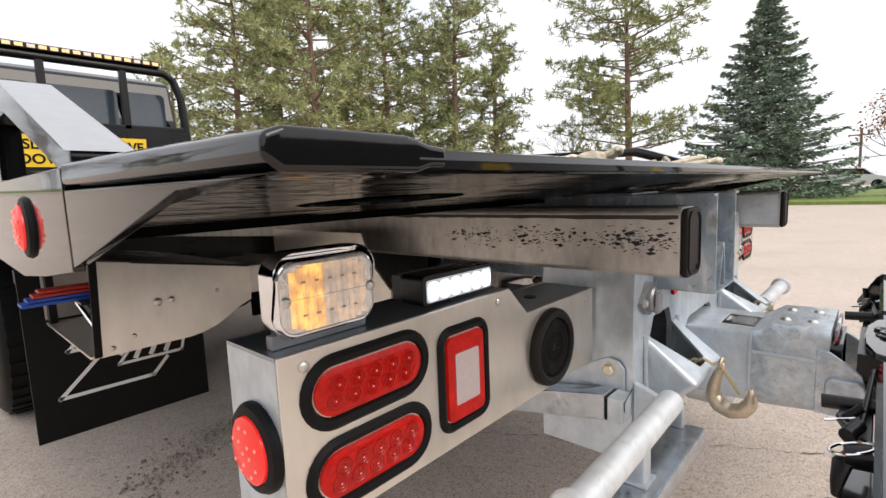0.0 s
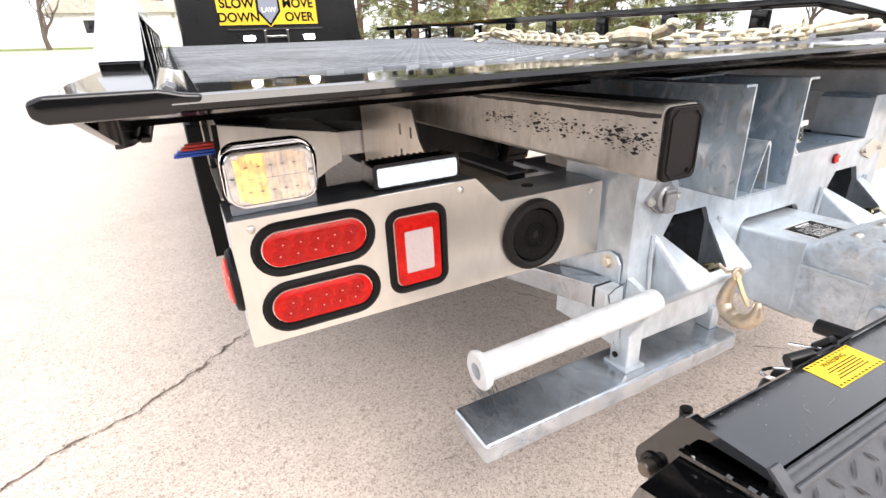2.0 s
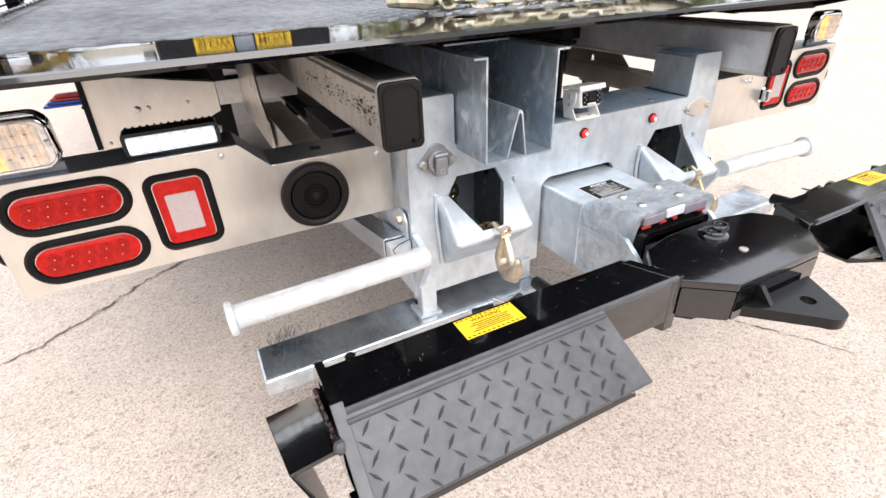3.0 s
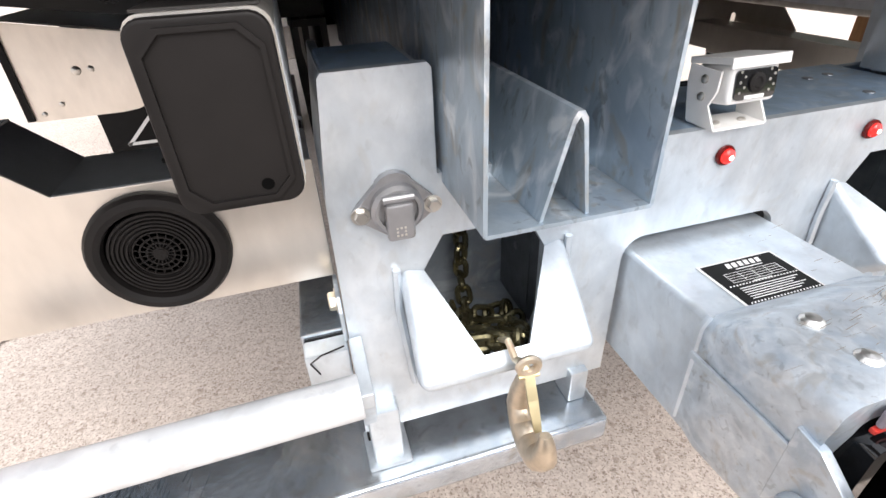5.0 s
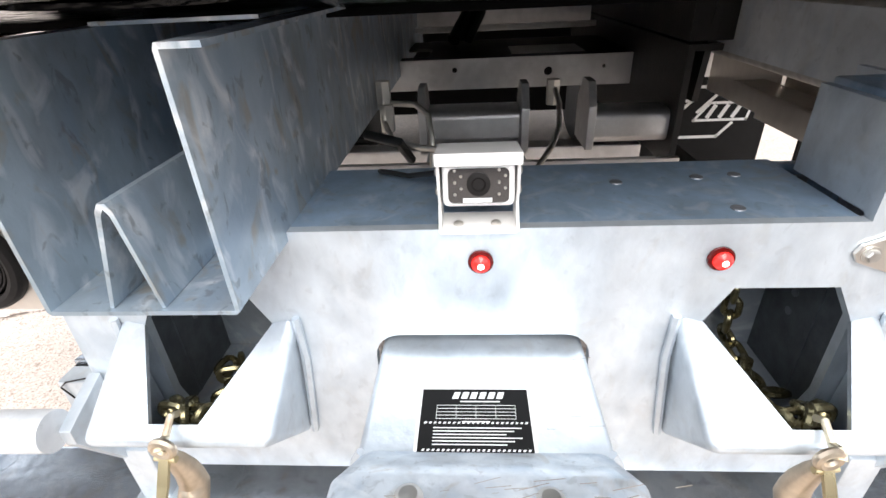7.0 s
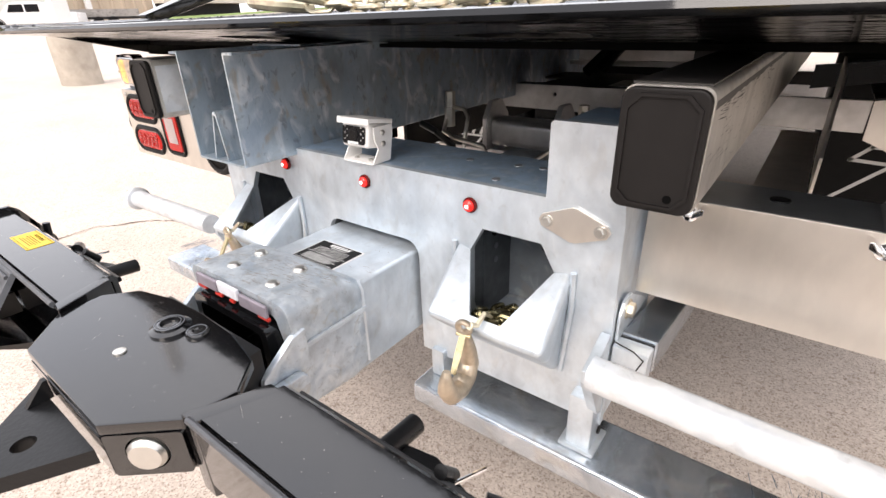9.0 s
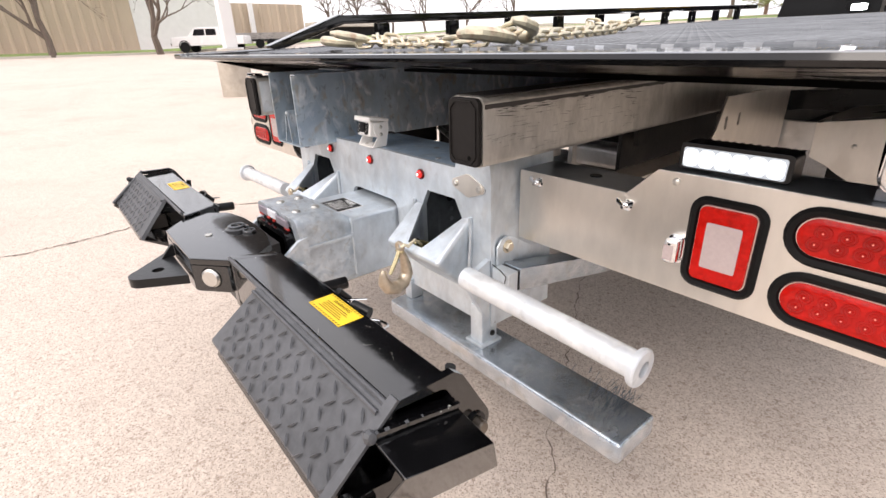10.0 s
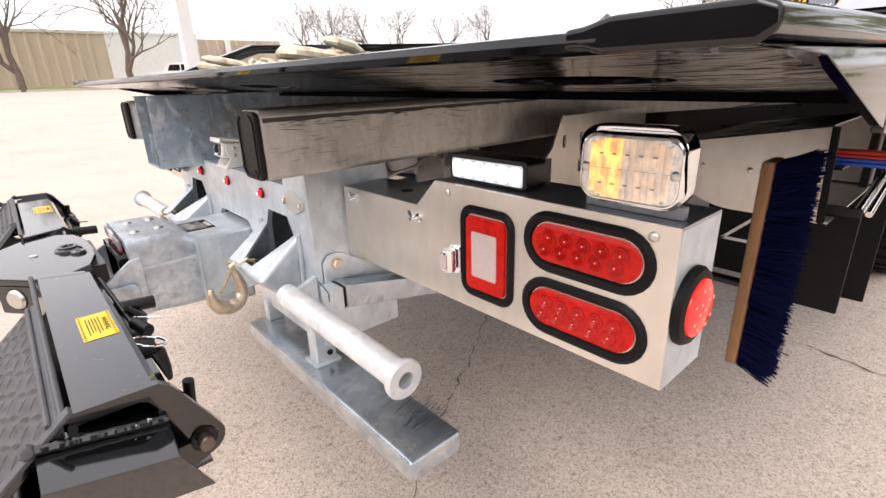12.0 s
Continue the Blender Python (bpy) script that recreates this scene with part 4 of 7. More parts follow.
    foot_bead = [(X(0.783), Y(-0.548 + k * 0.004), 0.592 - k * 0.0002 + wr.uniform(-0.0004, 0.0004)) for k in range(14)]
    part("foot_weld", sweep(foot_bead, [0.0055 + wr.uniform(-0.0004, 0.0004) for k in range(14)], 7), ARM_BLACK, arm)
    part("under_flange", prism([(-0.538, 0.596), (-0.533, 0.588), (-0.458, 0.560), (-0.455, 0.552), (-0.290, 0.552), (-0.290, 0.546), (-0.458, 0.546), (-0.541, 0.590)], "x", X(0.365), X(0.770)), ARM_BLACK, arm)
    part("fillet_web", box(X(0.45), X(0.458), -0.50, -0.44, 0.585, 0.625), BLACK_SATIN, arm)
    # pins, latch and safety wire along the back edge
    part("end_pin", lathe([(0.0105, -0.02), (0.0105, 0.014), (0.009, 0.016), (0, 0.016)], (X(0.782), Y(-0.332), 0.595), (s, 0, 0), 18), DULL_PIN, arm, "dull brown steel pin")
    part("pin_ring", plate(circle(Y(-0.332), 0.595, 0.0185, 18, 0.0165), [circle(Y(-0.332), 0.595, 0.0125, 18, 0.0112)], "x", X(0.7803), X(0.7835)), BLACK_SATIN, arm)
    part("stud", rod((X(0.722), Y(-0.330), 0.600), (X(0.722), Y(-0.325), 0.652), 0.0085, 12), BLACK_SATIN, arm)
    part("latch_bar", rod((X(0.24), Y(-0.357), 0.668), (X(0.485), Y(-0.345), 0.651), 0.0048, 10), BLACK_SATIN, arm)
    part("bar_knuckle", rod((X(0.478), Y(-0.343), 0.654), (X(0.512), Y(-0.330), 0.647), 0.0115, 12), BLACK_SATIN, arm)
    part("latch_pin", rod((X(0.352), Y(-0.362), 0.640), (X(0.352), Y(-0.290), 0.634), 0.0125, 14), BLACK_SATIN, arm)
    part("latch_lever", prism([(X(0.36), Y(-0.360)), (X(0.36), Y(-0.318)), (X(0.40), Y(-0.312)), (X(0.47), Y(-0.335)), (X(0.49), Y(-0.360))], "z", 0.622, 0.634, 0.003), BLACK_SATIN, arm)
    part("cotter_pin", rod((X(0.44), Y(-0.338), 0.648), (X(0.452), Y(-0.300), 0.640), 0.0022, 8), CHROME, arm, "bright cotter pin")
    part("latch_pin", rod((X(0.43), Y(-0.345), 0.664), (X(0.43), Y(-0.325), 0.640), 0.0075, 12), BLACK_SATIN, arm)
    part("ring_seat", rod((X(0.535), Y(-0.360), 0.632), (X(0.540), Y(-0.330), 0.628), 0.019, 14, r2=0.016), BLACK_SATIN, arm)
    part("safety_ring", sweep([(X(0.535 + 0.021 * math.cos(a)), Y(-0.338 + 0.026 * math.sin(a)), 0.640 - 0.010 * math.sin(a)) for a in [k * math.pi / 8 for k in range(16)]], 0.0026, 8, True), CHROME, arm, "bright wire safety ring")
    part("drop_lever", sweep([(X(0.525), Y(-0.345), 0.632), (X(0.545), Y(-0.328), 0.618), (X(0.557), Y(-0.324), 0.592), (X(0.556), Y(-0.322), 0.572)], [0.015, 0.016, 0.011, 0.006], 10, flat=0.6), BLACK_SATIN, arm)
    specks(arm, 0.6858, lambda r: (X(r.uniform(0.22, 0.76)), r.uniform(-0.432, -0.334)), 60, 60 + s)
    # warning decal
    lo, hi = (0.470, 0.572)
    decal = part("warning_decal", box(X(lo), X(hi), -0.392, -0.343, 0.6853, 0.6858), YELLOW, arm, "yellow warning decal with black hazard border")
    bm = bmesh.new()
    for k in range(12):
        for yy in (-0.390, -0.3475):
            x = lo + 0.003 + k * 0.0083
            q = [bm.verts.new((X(x + dx), yy + dy, 0.6861)) for dx, dy in ((0, 0), (0.004, 0), (0.006, 0.0028), (0.002, 0.0028))]
            bm.faces.new(q)
    for k in range(5):
        box(X(lo + 0.016 + 0.004 * (k % 2)), X(hi - 0.016 - 0.006 * (k % 3)), -0.381 + k * 0.0045, -0.3795 + k * 0.0045, 0.6859, 0.6861, bm=bm)
    part("print", bm, INK, arm)
    cu = bpy.data.curves.new("word", "FONT")
    cu.body, cu.size, cu.align_x, cu.extrude = "WARNING", 0.011, "CENTER", 0.0001
    word = new("word", cu)
    word.parent = arm
    word.matrix_basis = pose(X((lo + hi) / 2), -0.3575, 0.6861, 0, 0, 0)
    cu.materials.append(INK)


lift_arm(-1)
lift_arm(1)

# ---- lamp panels ----
def led_glints(x, z):
    bm = bmesh.new()
    for k in range(5):
        for dz in (-0.0085, 0.0085):
            lathe([(0.0011, 0.0), (0.0007, 0.0005), (0, 0.0006)], (x - 0.056 + k * 0.026 + (0.006 if dz > 0 else 0.0), 0.0867, z + dz), (0, -1, 0), 8, bm)
    return bm


def oval_lamp(x, z, panel_group):
    lamp = thing("stop_lamp", (x, 0.10, z), "red oval tail lamp in a black rubber grommet", "tail lamp", panel_group)
    lamp.location.y += 0.006
    W, H = 0.0965, 0.044
    ring = lambda w, h: [(x + dx, z + dz) for dx, dz in [(w - h + h * math.cos(a), h * math.sin(a)) for a in [radians(-90 + 15 * k) for k in range(13)]] + [(-(w - h) + h * math.cos(a), h * math.sin(a)) for a in [radians(90 + 15 * k) for k in range(13)]]]
    bm = bmesh.new()
    loops = []
    for w, h, y in ((W, H, 0.1005), (W - 0.001, H - 0.001, 0.093), (W - 0.006, H - 0.006, 0.0885), (W - 0.013, H - 0.013, 0.0905), (W - 0.0165, H - 0.0165, 0.0965), (W - 0.018, H - 0.018, 0.0975)):
        loops.append([bm.verts.new((u, y, v)) for u, v in ring(w, h)])
    for a, b in zip(loops, loops[1:]):
        for k in range(len(a)):
            bm.faces.new((a[k], a[(k + 1) % len(a)], b[(k + 1) % len(b)], b[k]))
    part("grommet", bm, RUBBER, lamp)
    bm = bmesh.new()
    loops = []
    for w, h, y in ((W - 0.0172, H - 0.0172, 0.0972), (W - 0.0172, H - 0.0172, 0.0918), (W - 0.0205, H - 0.0205, 0.0904), (W - 0.0245, H - 0.0235, 0.0893), (W - 0.029, H - 0.0265, 0.0886)):
        loops.append([bm.verts.new((u, y, v)) for u, v in ring(w, h)])
    for a, b in zip(loops, loops[1:]):
        for k in range(len(a)):
            bm.faces.new((a[k], a[(k + 1) % len(a)], b[(k + 1) % len(b)], b[k]))
    bm.faces.new(loops[-1])
    lens = part("lens", bm, RED, lamp)
    for k in range(5):
        for dz in (-0.0085, 0.0085):
            cx = x - 0.056 + k * 0.026 + (0.006 if dz > 0 else 0.0)
            part("led_optic", lathe([(0.0112, -0.0005), (0.0110, 0.0009), (0.0100, 0.0011), (0.0092, 0.0003), (0.0076, 0.0003), (0.0070, 0.0011), (0.0060, 0.0011), (0.0052, 0.0003), (0.0036, 0.0003), (0.0028, 0.0014), (0.0, 0.0018)], (cx, 0.0886, z + dz), (0, -1, 0), 16), RED_DEEP, lens)
    tagged(part("led_glints", led_glints(x, z), HOT, lens), kind="stuff")


def reverse_lamp(x, z, group):
    lamp = thing("reverse_lamp", (x, 0.10, z), "upright red lamp with a clear centre in a black grommet", "tail lamp", group)
    lamp.location.y += 0.006
    W, H = 0.057, 0.0775
    bm = bmesh.new()
    loops = []
    for d, y in ((0, 0.1005), (0.001, 0.093), (0.006, 0.0885), (0.012, 0.0905), (0.0155, 0.0965), (0.017, 0.0975)):
        loops.append([bm.verts.new((u, y, v)) for u, v in rounded(x - W + d, x + W - d, z - H + d, z + H - d, 0.026 - d * 0.9, 5)])
    for a, b in zip(loops, loops[1:]):
        for k in range(len(a)):
            bm.faces.new((a[k], a[(k + 1) % len(a)], b[(k + 1) % len(b)], b[k]))
    part("grommet", bm, RUBBER, lamp)
    part("lens", prism(rounded(x - W + 0.0165, x + W - 0.0165, z - H + 0.0165, z + H - 0.0165, 0.010, 4), "y", 0.0895, 0.098, 0.0015), RED, lamp)
    part("clear_lens", prism(rounded(x - 0.026, x + 0.026, z - 0.038, z + 0.037, 0.003, 2), "y", 0.0878, 0.0893, 0.0005), WHITE_LENS, lamp, "milky clear reverse lens")


def round_lamp(s, y, z, x, label, r=0.050):
    lamp = thing("side_marker_lamp", (x, y, z), label, "marker lamp", "round side marker lamps")
    part("grommet", lathe([(r, 0), (r, 0.005), (r * 0.93, 0.010), (r * 0.76, 0.012), (r * 0.74, 0.006)], (x, y, z), (s, 0, 0), 28), RUBBER, lamp)
    lens = part("lens", lathe([(r * 0.74, 0.004), (r * 0.73, 0.014), (r * 0.55, 0.018), (0, 0.0195)], (x, y, z), (s, 0, 0), 28), RED_LIT, lamp)
    bm = bmesh.new()
    for k in range(13):
        rr = 0 if k == 0 else r * (0.27 if k < 5 else 0.52)
        a = k * 2.4
        lathe([(0.0024, 0), (0.0016, 0.0010), (0, 0.0010)], (x + s * (0.0195 - rr * rr * 2.2), y + rr * math.cos(a), z + rr * math.sin(a)), (s, 0, 0), 8, bm)
    tagged(part("led_dots", bm, HOT, lens), kind="stuff")


def strobe(x, group):
    lamp = thing("strobe_lamp", (x, 0.15, 0.871), "chrome-bezelled amber strobe with a clear ribbed lens", "strobe lamp", group)
    lamp.scale, lamp.location.z = (1.07, 1.0, 1.08), 0.8795
    z = 0.9165
    part("foot", box(x - 0.058, x + 0.058, 0.126, 0.139, 0.8643, 0.8790, 0.002), SOCKET_GREY, lamp)
    # arched chrome hood that closes round the lens
    bm = bmesh.new()
    rings = []
    for w, h, y, up, r in ((0.0600, 0.0430, 0.139, 0, 0.024), (0.0615, 0.0440, 0.127, 0.010, 0.026), (0.0612, 0.0436, 0.1205, 0.012, 0.026), (0.0604, 0.0425, 0.1180, 0.010, 0.025), (0.0597, 0.0408, 0.1190, 0.006, 0.024), (0.0592, 0.0398, 0.128, 0, 0.023)):
        rings.append([bm.verts.new((u, y - (up if v > z + 0.012 else 0.0), v)) for u, v in rounded(x - w, x + w, z - h, z + h, r, 8)])
    for a, b in zip(rings, rings[1:]):
        for k in range(len(a)):
            bm.faces.new((a[k], a[(k + 1) % len(a)], b[(k + 1) % len(b)], b[k]))
    bm.faces.new(rings[0])
    bm.faces.new(rings[-1])
    part("hood", bm, CHROME, lamp, "arched chrome hood")
    bm = bmesh.new()
    rings = []
    for w, h, y in ((0.0592, 0.0385, 0.130), (0.0588, 0.0380, 0.113), (0.0575, 0.0366, 0.1092), (0.0562, 0.0350, 0.1086), (0.0555, 0.0342, 0.112)):
        rings.append([bm.verts.new((u, y, v)) for u, v in rounded(x - w, x + w, z - 0.002 - h, z - 0.002 + h, h * 0.52, 8)])
    for a, b in zip(rings, rings[1:]):
        for k in range(len(a)):
            bm.faces.new((a[k], a[(k + 1) % len(a)], b[(k + 1) % len(b)], b[k]))
    part("bezel", bm, CHROME, lamp)
    lens = part("lens", prism(rounded(x - 0.0558, x + 0.0558, z - 0.0365, z + 0.0325, 0.017, 7), "y", 0.1072, 0.1135, 0.003, 3), CLEAR, lamp)
    half = [(math.cos(radians(18 * k)), math.sin(radians(18 * k))) for k in range(11)]
    for j in range(2):
        for i in range(12):
            cx, z0 = x - 0.0415 + i * 0.0076, z - 0.0345 + j * 0.0325
            trim = 0.005 if i in (0, 11) else 0.002 if i in (1, 10) else 0.0
            bm = prism([(cx + 0.0038 * u, 0.1074 - 0.0019 * w) for u, w in half], "z", z0 + (trim if j == 0 else 0), z0 + 0.0315 - (trim if j else 0))
            mat = AMBER if i < 5 else AMBER_SOFT
            part("flute", bm, mat, lens)
        for i in range(5):
            part("reflector_dot", box(x - 0.033 + i * 0.0152, x - 0.0285 + i * 0.0152, 0.1051, 0.1056, z - 0.020 + j * 0.0325, z - 0.0182 + j * 0.0325), LENS_DOT, lens)
    for dx in (-0.0500, 0.0515):
        part("screw", screw_head((x + dx, 0.1068, z - 0.003), (0, -1, 0), 0.0052), BOLT, lamp)


def work_light(x, group):
    lamp = thing("work_light", (x, 0.14, 0.871), "lit white bar work light in a finned black housing", "work light", group)
    lamp.location.z = 0.8738
    part("housing", prism(rounded(x - 0.079, x + 0.079, 0.8735, 0.915, 0.007, 3), "y", 0.116, 0.160, 0.002), BLACK_SATIN, lamp)
    for k in range(13):
        part("fin", box(x - 0.074 + k * 0.0118, x - 0.070 + k * 0.0118, 0.1602, 0.182, 0.877, 0.912), BLACK_SATIN, lamp)
    part("reflector", prism(rounded(x - 0.072, x + 0.072, 0.8775, 0.9085, 0.004, 3), "y", 0.1145, 0.1158), WORK_LENS, lamp)
    for k in range(6):
        part("led_cup", prism(rounded(x - 0.0705 + k * 0.0236, x - 0.0485 + k * 0.0236, 0.8800, 0.9060, 0.0075, 4), "y", 0.1136, 0.1143, 0.0003, 1), WORK_LED, lamp)
    part("bracket", box(x - 0.02, x + 0.02, 0.120, 0.155, 0.8705, 0.8733), BLACK_SATIN, lamp)


def lamp_panel(s):
    panel = thing("tail_light_box", (s * 0.83, 0.15, 0.668), "brushed stainless lamp box with a stepped top edge", "lamp panel", "pair of lamp panels")
    X = lambda v: s * v
    outline = [(0.4745, 0.667), (1.178, 0.667), (1.178, 0.872), (0.774, 0.872), (0.7225, 0.821), (0.4745, 0.821)]
    part("face_sheet", prism([(X(u), v) for u, v in outline], "y", 0.101, 0.104, 0.0011, 2), STAINLESS, panel)
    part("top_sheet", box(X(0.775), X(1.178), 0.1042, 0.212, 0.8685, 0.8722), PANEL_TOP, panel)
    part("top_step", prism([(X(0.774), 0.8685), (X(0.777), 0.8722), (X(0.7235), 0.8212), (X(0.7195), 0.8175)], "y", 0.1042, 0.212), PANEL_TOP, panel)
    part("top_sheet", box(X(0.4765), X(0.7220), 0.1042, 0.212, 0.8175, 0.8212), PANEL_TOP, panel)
    # galvanised colour puts the sky's blue on this stainless end
    part("end_sheet", box(X(1.1745), X(1.1782), 0.1042, 0.212, 0.667, 0.8682), GALV, panel)
    part("back_sheet", prism([(X(u), v) for u, v in [(0.4765, 0.670), (1.174, 0.670), (1.174, 0.868), (0.778, 0.868), (0.7195, 0.817), (0.4765, 0.817)]], "y", 0.2085, 0.2118), GALV_SKY_TINT, panel)
    for x, z in ((1.149, 0.857), (0.8065, 0.857), (0.5055, 0.804)):
        part("screw", screw_head((X(x), 0.1008, z), (0, -1, 0), 0.0065), BOLT, panel)
    part("round_plug", lathe([(0.012, 0), (0.012, 0.002), (0.008, 0.0025)], (X(0.62), 0.16, 0.8213), (0, 0, 1), 16), BLACK_SATIN, panel)
    group = "lamps on the panels"
    oval_lamp(X(1.061), 0.818, group)
    oval_lamp(X(1.061), 0.7225, group)
    reverse_lamp(X(0.892), 0.768, group)
    round_lamp(s, 0.150, 0.766, X(1.1784), "round red marker lamp in a black grommet on the box")
    strobe(X(1.106), group)
    work_light(X(0.876), group)
    if s < 0:
        spk = thing("backup_speaker", (-0.648, 0.10, 0.743), "round black backup-alarm speaker with ringed cone", "speaker")
        at, back = (-0.648, 0.1008, 0.743), (0, -1, 0)
        part("surround", lathe([(0.071, 0), (0.0705, 0.008), (0.067, 0.013), (0.060, 0.0145), (0.054, 0.012), (0.0525, 0.004)], at, back, 40), CAP, spk)
        part("gap_ring", lathe([(0.0525, 0.004), (0.0500, 0.004)], at, back, 40), INK, spk)
        prof = [(0.0500, 0.003), (0.0495, 0.0085)]
        for k in range(5):
            r = 0.0490 - k * 0.0042
            prof += [(r, 0.0090), (r - 0.0020, 0.0090), (r - 0.0026, 0.0055), (r - 0.0038, 0.0055)]
        part("ringed_cone", lathe(prof + [(0.0280, 0.0070), (0.0270, 0.0010), (0, 0.0010)], at, back, 40), CAP, spk)
        part("dark_throat", lathe([(0.0268, 0.0014), (0.0, 0.0014)], at, back, 32), INK, spk)
        grille = bmesh.new()
        for k in range(4):
            r = 0.0065 * (k + 1) + 0.0012
            lathe([(r, 0.0015), (r, 0.0068), (r - 0.0017, 0.0068), (r - 0.0017, 0.0015)], at, back, 32, grille)
        lathe([(0.0062, 0.0015), (0.0060, 0.0075), (0.0, 0.0080)], at, back, 20, grille)
        for k in range(18):
            a = k * math.pi / 9
            rod((-0.648 + 0.006 * math.cos(a), 0.0950, 0.743 + 0.006 * math.sin(a)), (-0.648 + 0.027 * math.cos(a), 0.0950, 0.743 + 0.027 * math.sin(a)), 0.00085, 6, grille)
        part("grille", grille, CAP, spk)
    else:
        for x, z in ((0.728, 0.800), (0.528, 0.803)):
            stud = thing("wing_nut", (x, 0.09, z), "bright wing nut on the stainless lamp panel", "fastener", "wing nuts on the panel")
            bm = lathe([(0.010, 0), (0.010, 0.002), (0.006, 0.003), (0.006, 0.012), (0.003, 0.013), (0.003, 0.020), (0, 0.020)], (x, 0.1008, z), (0, -1, 0), 14)
            part("nut", bm, CHROME, stud)
            for k in (-1, 1):
                part("wing", prism([(x + k * 0.003, z - 0.003), (x + k * 0.016, z + 0.004), (x + k * 0.017, z + 0.012), (x + k * 0.012, z + 0.013), (x + k * 0.003, z + 0.004)], "y", 0.088, 0.091, 0.0008), CHROME, stud)
        tag = thing("tag_lamp", (0.824, 0.09, 0.75), "small chrome plate lamp standing off the panel", "lamp")
        part("base", prism(rounded(0.810, 0.838, 0.722, 0.772, 0.010, 4), "y", 0.096, 0.1008, 0.001), CHROME, tag)
        part("hood", lathe([(0.0, 0), (0.011, 0.001), (0.0125, 0.004), (0.0125, 0.034), (0.011, 0.037), (0, 0.038)], (0.824, 0.083, 0.729), (0, 0, 1), 20), CHROME, tag)
        part("lens", box(0.816, 0.832, 0.0702, 0.0712, 0.735, 0.760), WHITE_LENS, tag)


NUDGE = Vector((0, -0.018, 0))
lamp_panel(-1)
lamp_panel(1)
NUDGE = Vector((0, -0.008, 0))

# ---- rear-view camera on the shelf ----
cam_body = thing("rear_view_camera", (0.0, 0.02, 0.819), "small white rear-view camera in a bracket on the shelf", "camera")
bm = box(-0.038, 0.034, -0.004, 0.040, 0.8192, 0.8225, 0.001)
part("bracket_foot", bm, WHITE_PAINT, cam_body)
for x in (-0.0395, 0.0335):
    part("bracket_side", prism([(-0.004, 0.8215), (0.040, 0.8215), (0.050, 0.865), (0.050, 0.884), (0.004, 0.884), (0.004, 0.862), (0.012, 0.845)], "x", x, x + 0.003, 0.0008), WHITE_PAINT, cam_body)
    for z in (0.853, 0.872):
        part("bracket_screw", screw_head((x if x < 0 else x + 0.003, 0.024, z), (-1 if x < 0 else 1, 0, 0), 0.005), BOLT, cam_body)
tip_up = Matrix.Translation((0, 0.02, 0.866)) @ Matrix.Rotation(radians(-9), 4, "X") @ Matrix.Translation((0, -0.02, -0.866))


def tipped(bm):
    bm.transform(tip_up)
    return bm


part("body", tipped(box(-0.034, 0.031, -0.006, 0.046, 0.845, 0.887, 0.006, 3)), WHITE_PAINT, cam_body)
part("sun_hood", tipped(prism([(-0.0125, 0.8950), (-0.0125, 0.8835), (-0.0098, 0.8835), (-0.0090, 0.8880), (0.048, 0.8885), (0.048, 0.8955)], "x", -0.0400, 0.0370, 0.001)), WHITE_PAINT, cam_body)
part("window", tipped(prism(rounded(-0.0285, 0.0255, 0.8500, 0.8810, 0.005, 4), "y", -0.0085, -0.0062)), DARK_GLASS, cam_body)
part("lens", tipped(lathe([(0.0105, 0), (0.0105, 0.002), (0.0065, 0.0025), (0.005, 0.001), (0, 0.001)], (-0.0015, -0.0086, 0.867), (0, -1, 0), 20)), CAP, cam_body)
for k in range(3):
    for dx in (-0.0225 + (k % 2) * 0.0055, 0.0165 + (k % 2) * 0.0055):
        for dz in (-0.004, 0.007):
            part("infrared_led", tipped(lathe([(0.0016, 0), (0.0010, 0.0008), (0, 0.0008)], (dx, -0.0086, 0.867 + dz - (k - 1) * 0.0052), (0, -1, 0), 8)), BOLT, cam_body)
part("name_strip", tipped(box(-0.0155, 0.0105, -0.0092, -0.0086, 0.8505, 0.8545)), INK_WHITE, cam_body)
for x in (-0.021, 0.015):
    part("foot_screw", screw_head((x, 0.012, 0.8226), (0, 0, 1), 0.005), BOLT, cam_body)
part("cable", sweep([(-0.01, 0.05, 0.862), (-0.03, 0.085, 0.850), (-0.08, 0.12, 0.832), (-0.12, 0.16, 0.824), (-0.14, 0.22, 0.80)], 0.0032, 8), HOSE, cam_body)

# ---- chains and hooks ----
NUDGE = Vector((0, 0, 0))
def link_mesh(length=0.034, width=0.022, wire=0.0046):
    h, r = length / 2 - width / 2, width / 2 - wire / 2
    path = [(h + r * math.cos(radians(a)), r * math.sin(radians(a)), 0) for a in range(-90, 91, 22)] + [(-h + r * math.cos(radians(a)), r * math.sin(radians(a)), 0) for a in range(90, 271, 22)]
    return mesh_of("link", sweep(path, wire, 7, True), CHAIN_DARK)


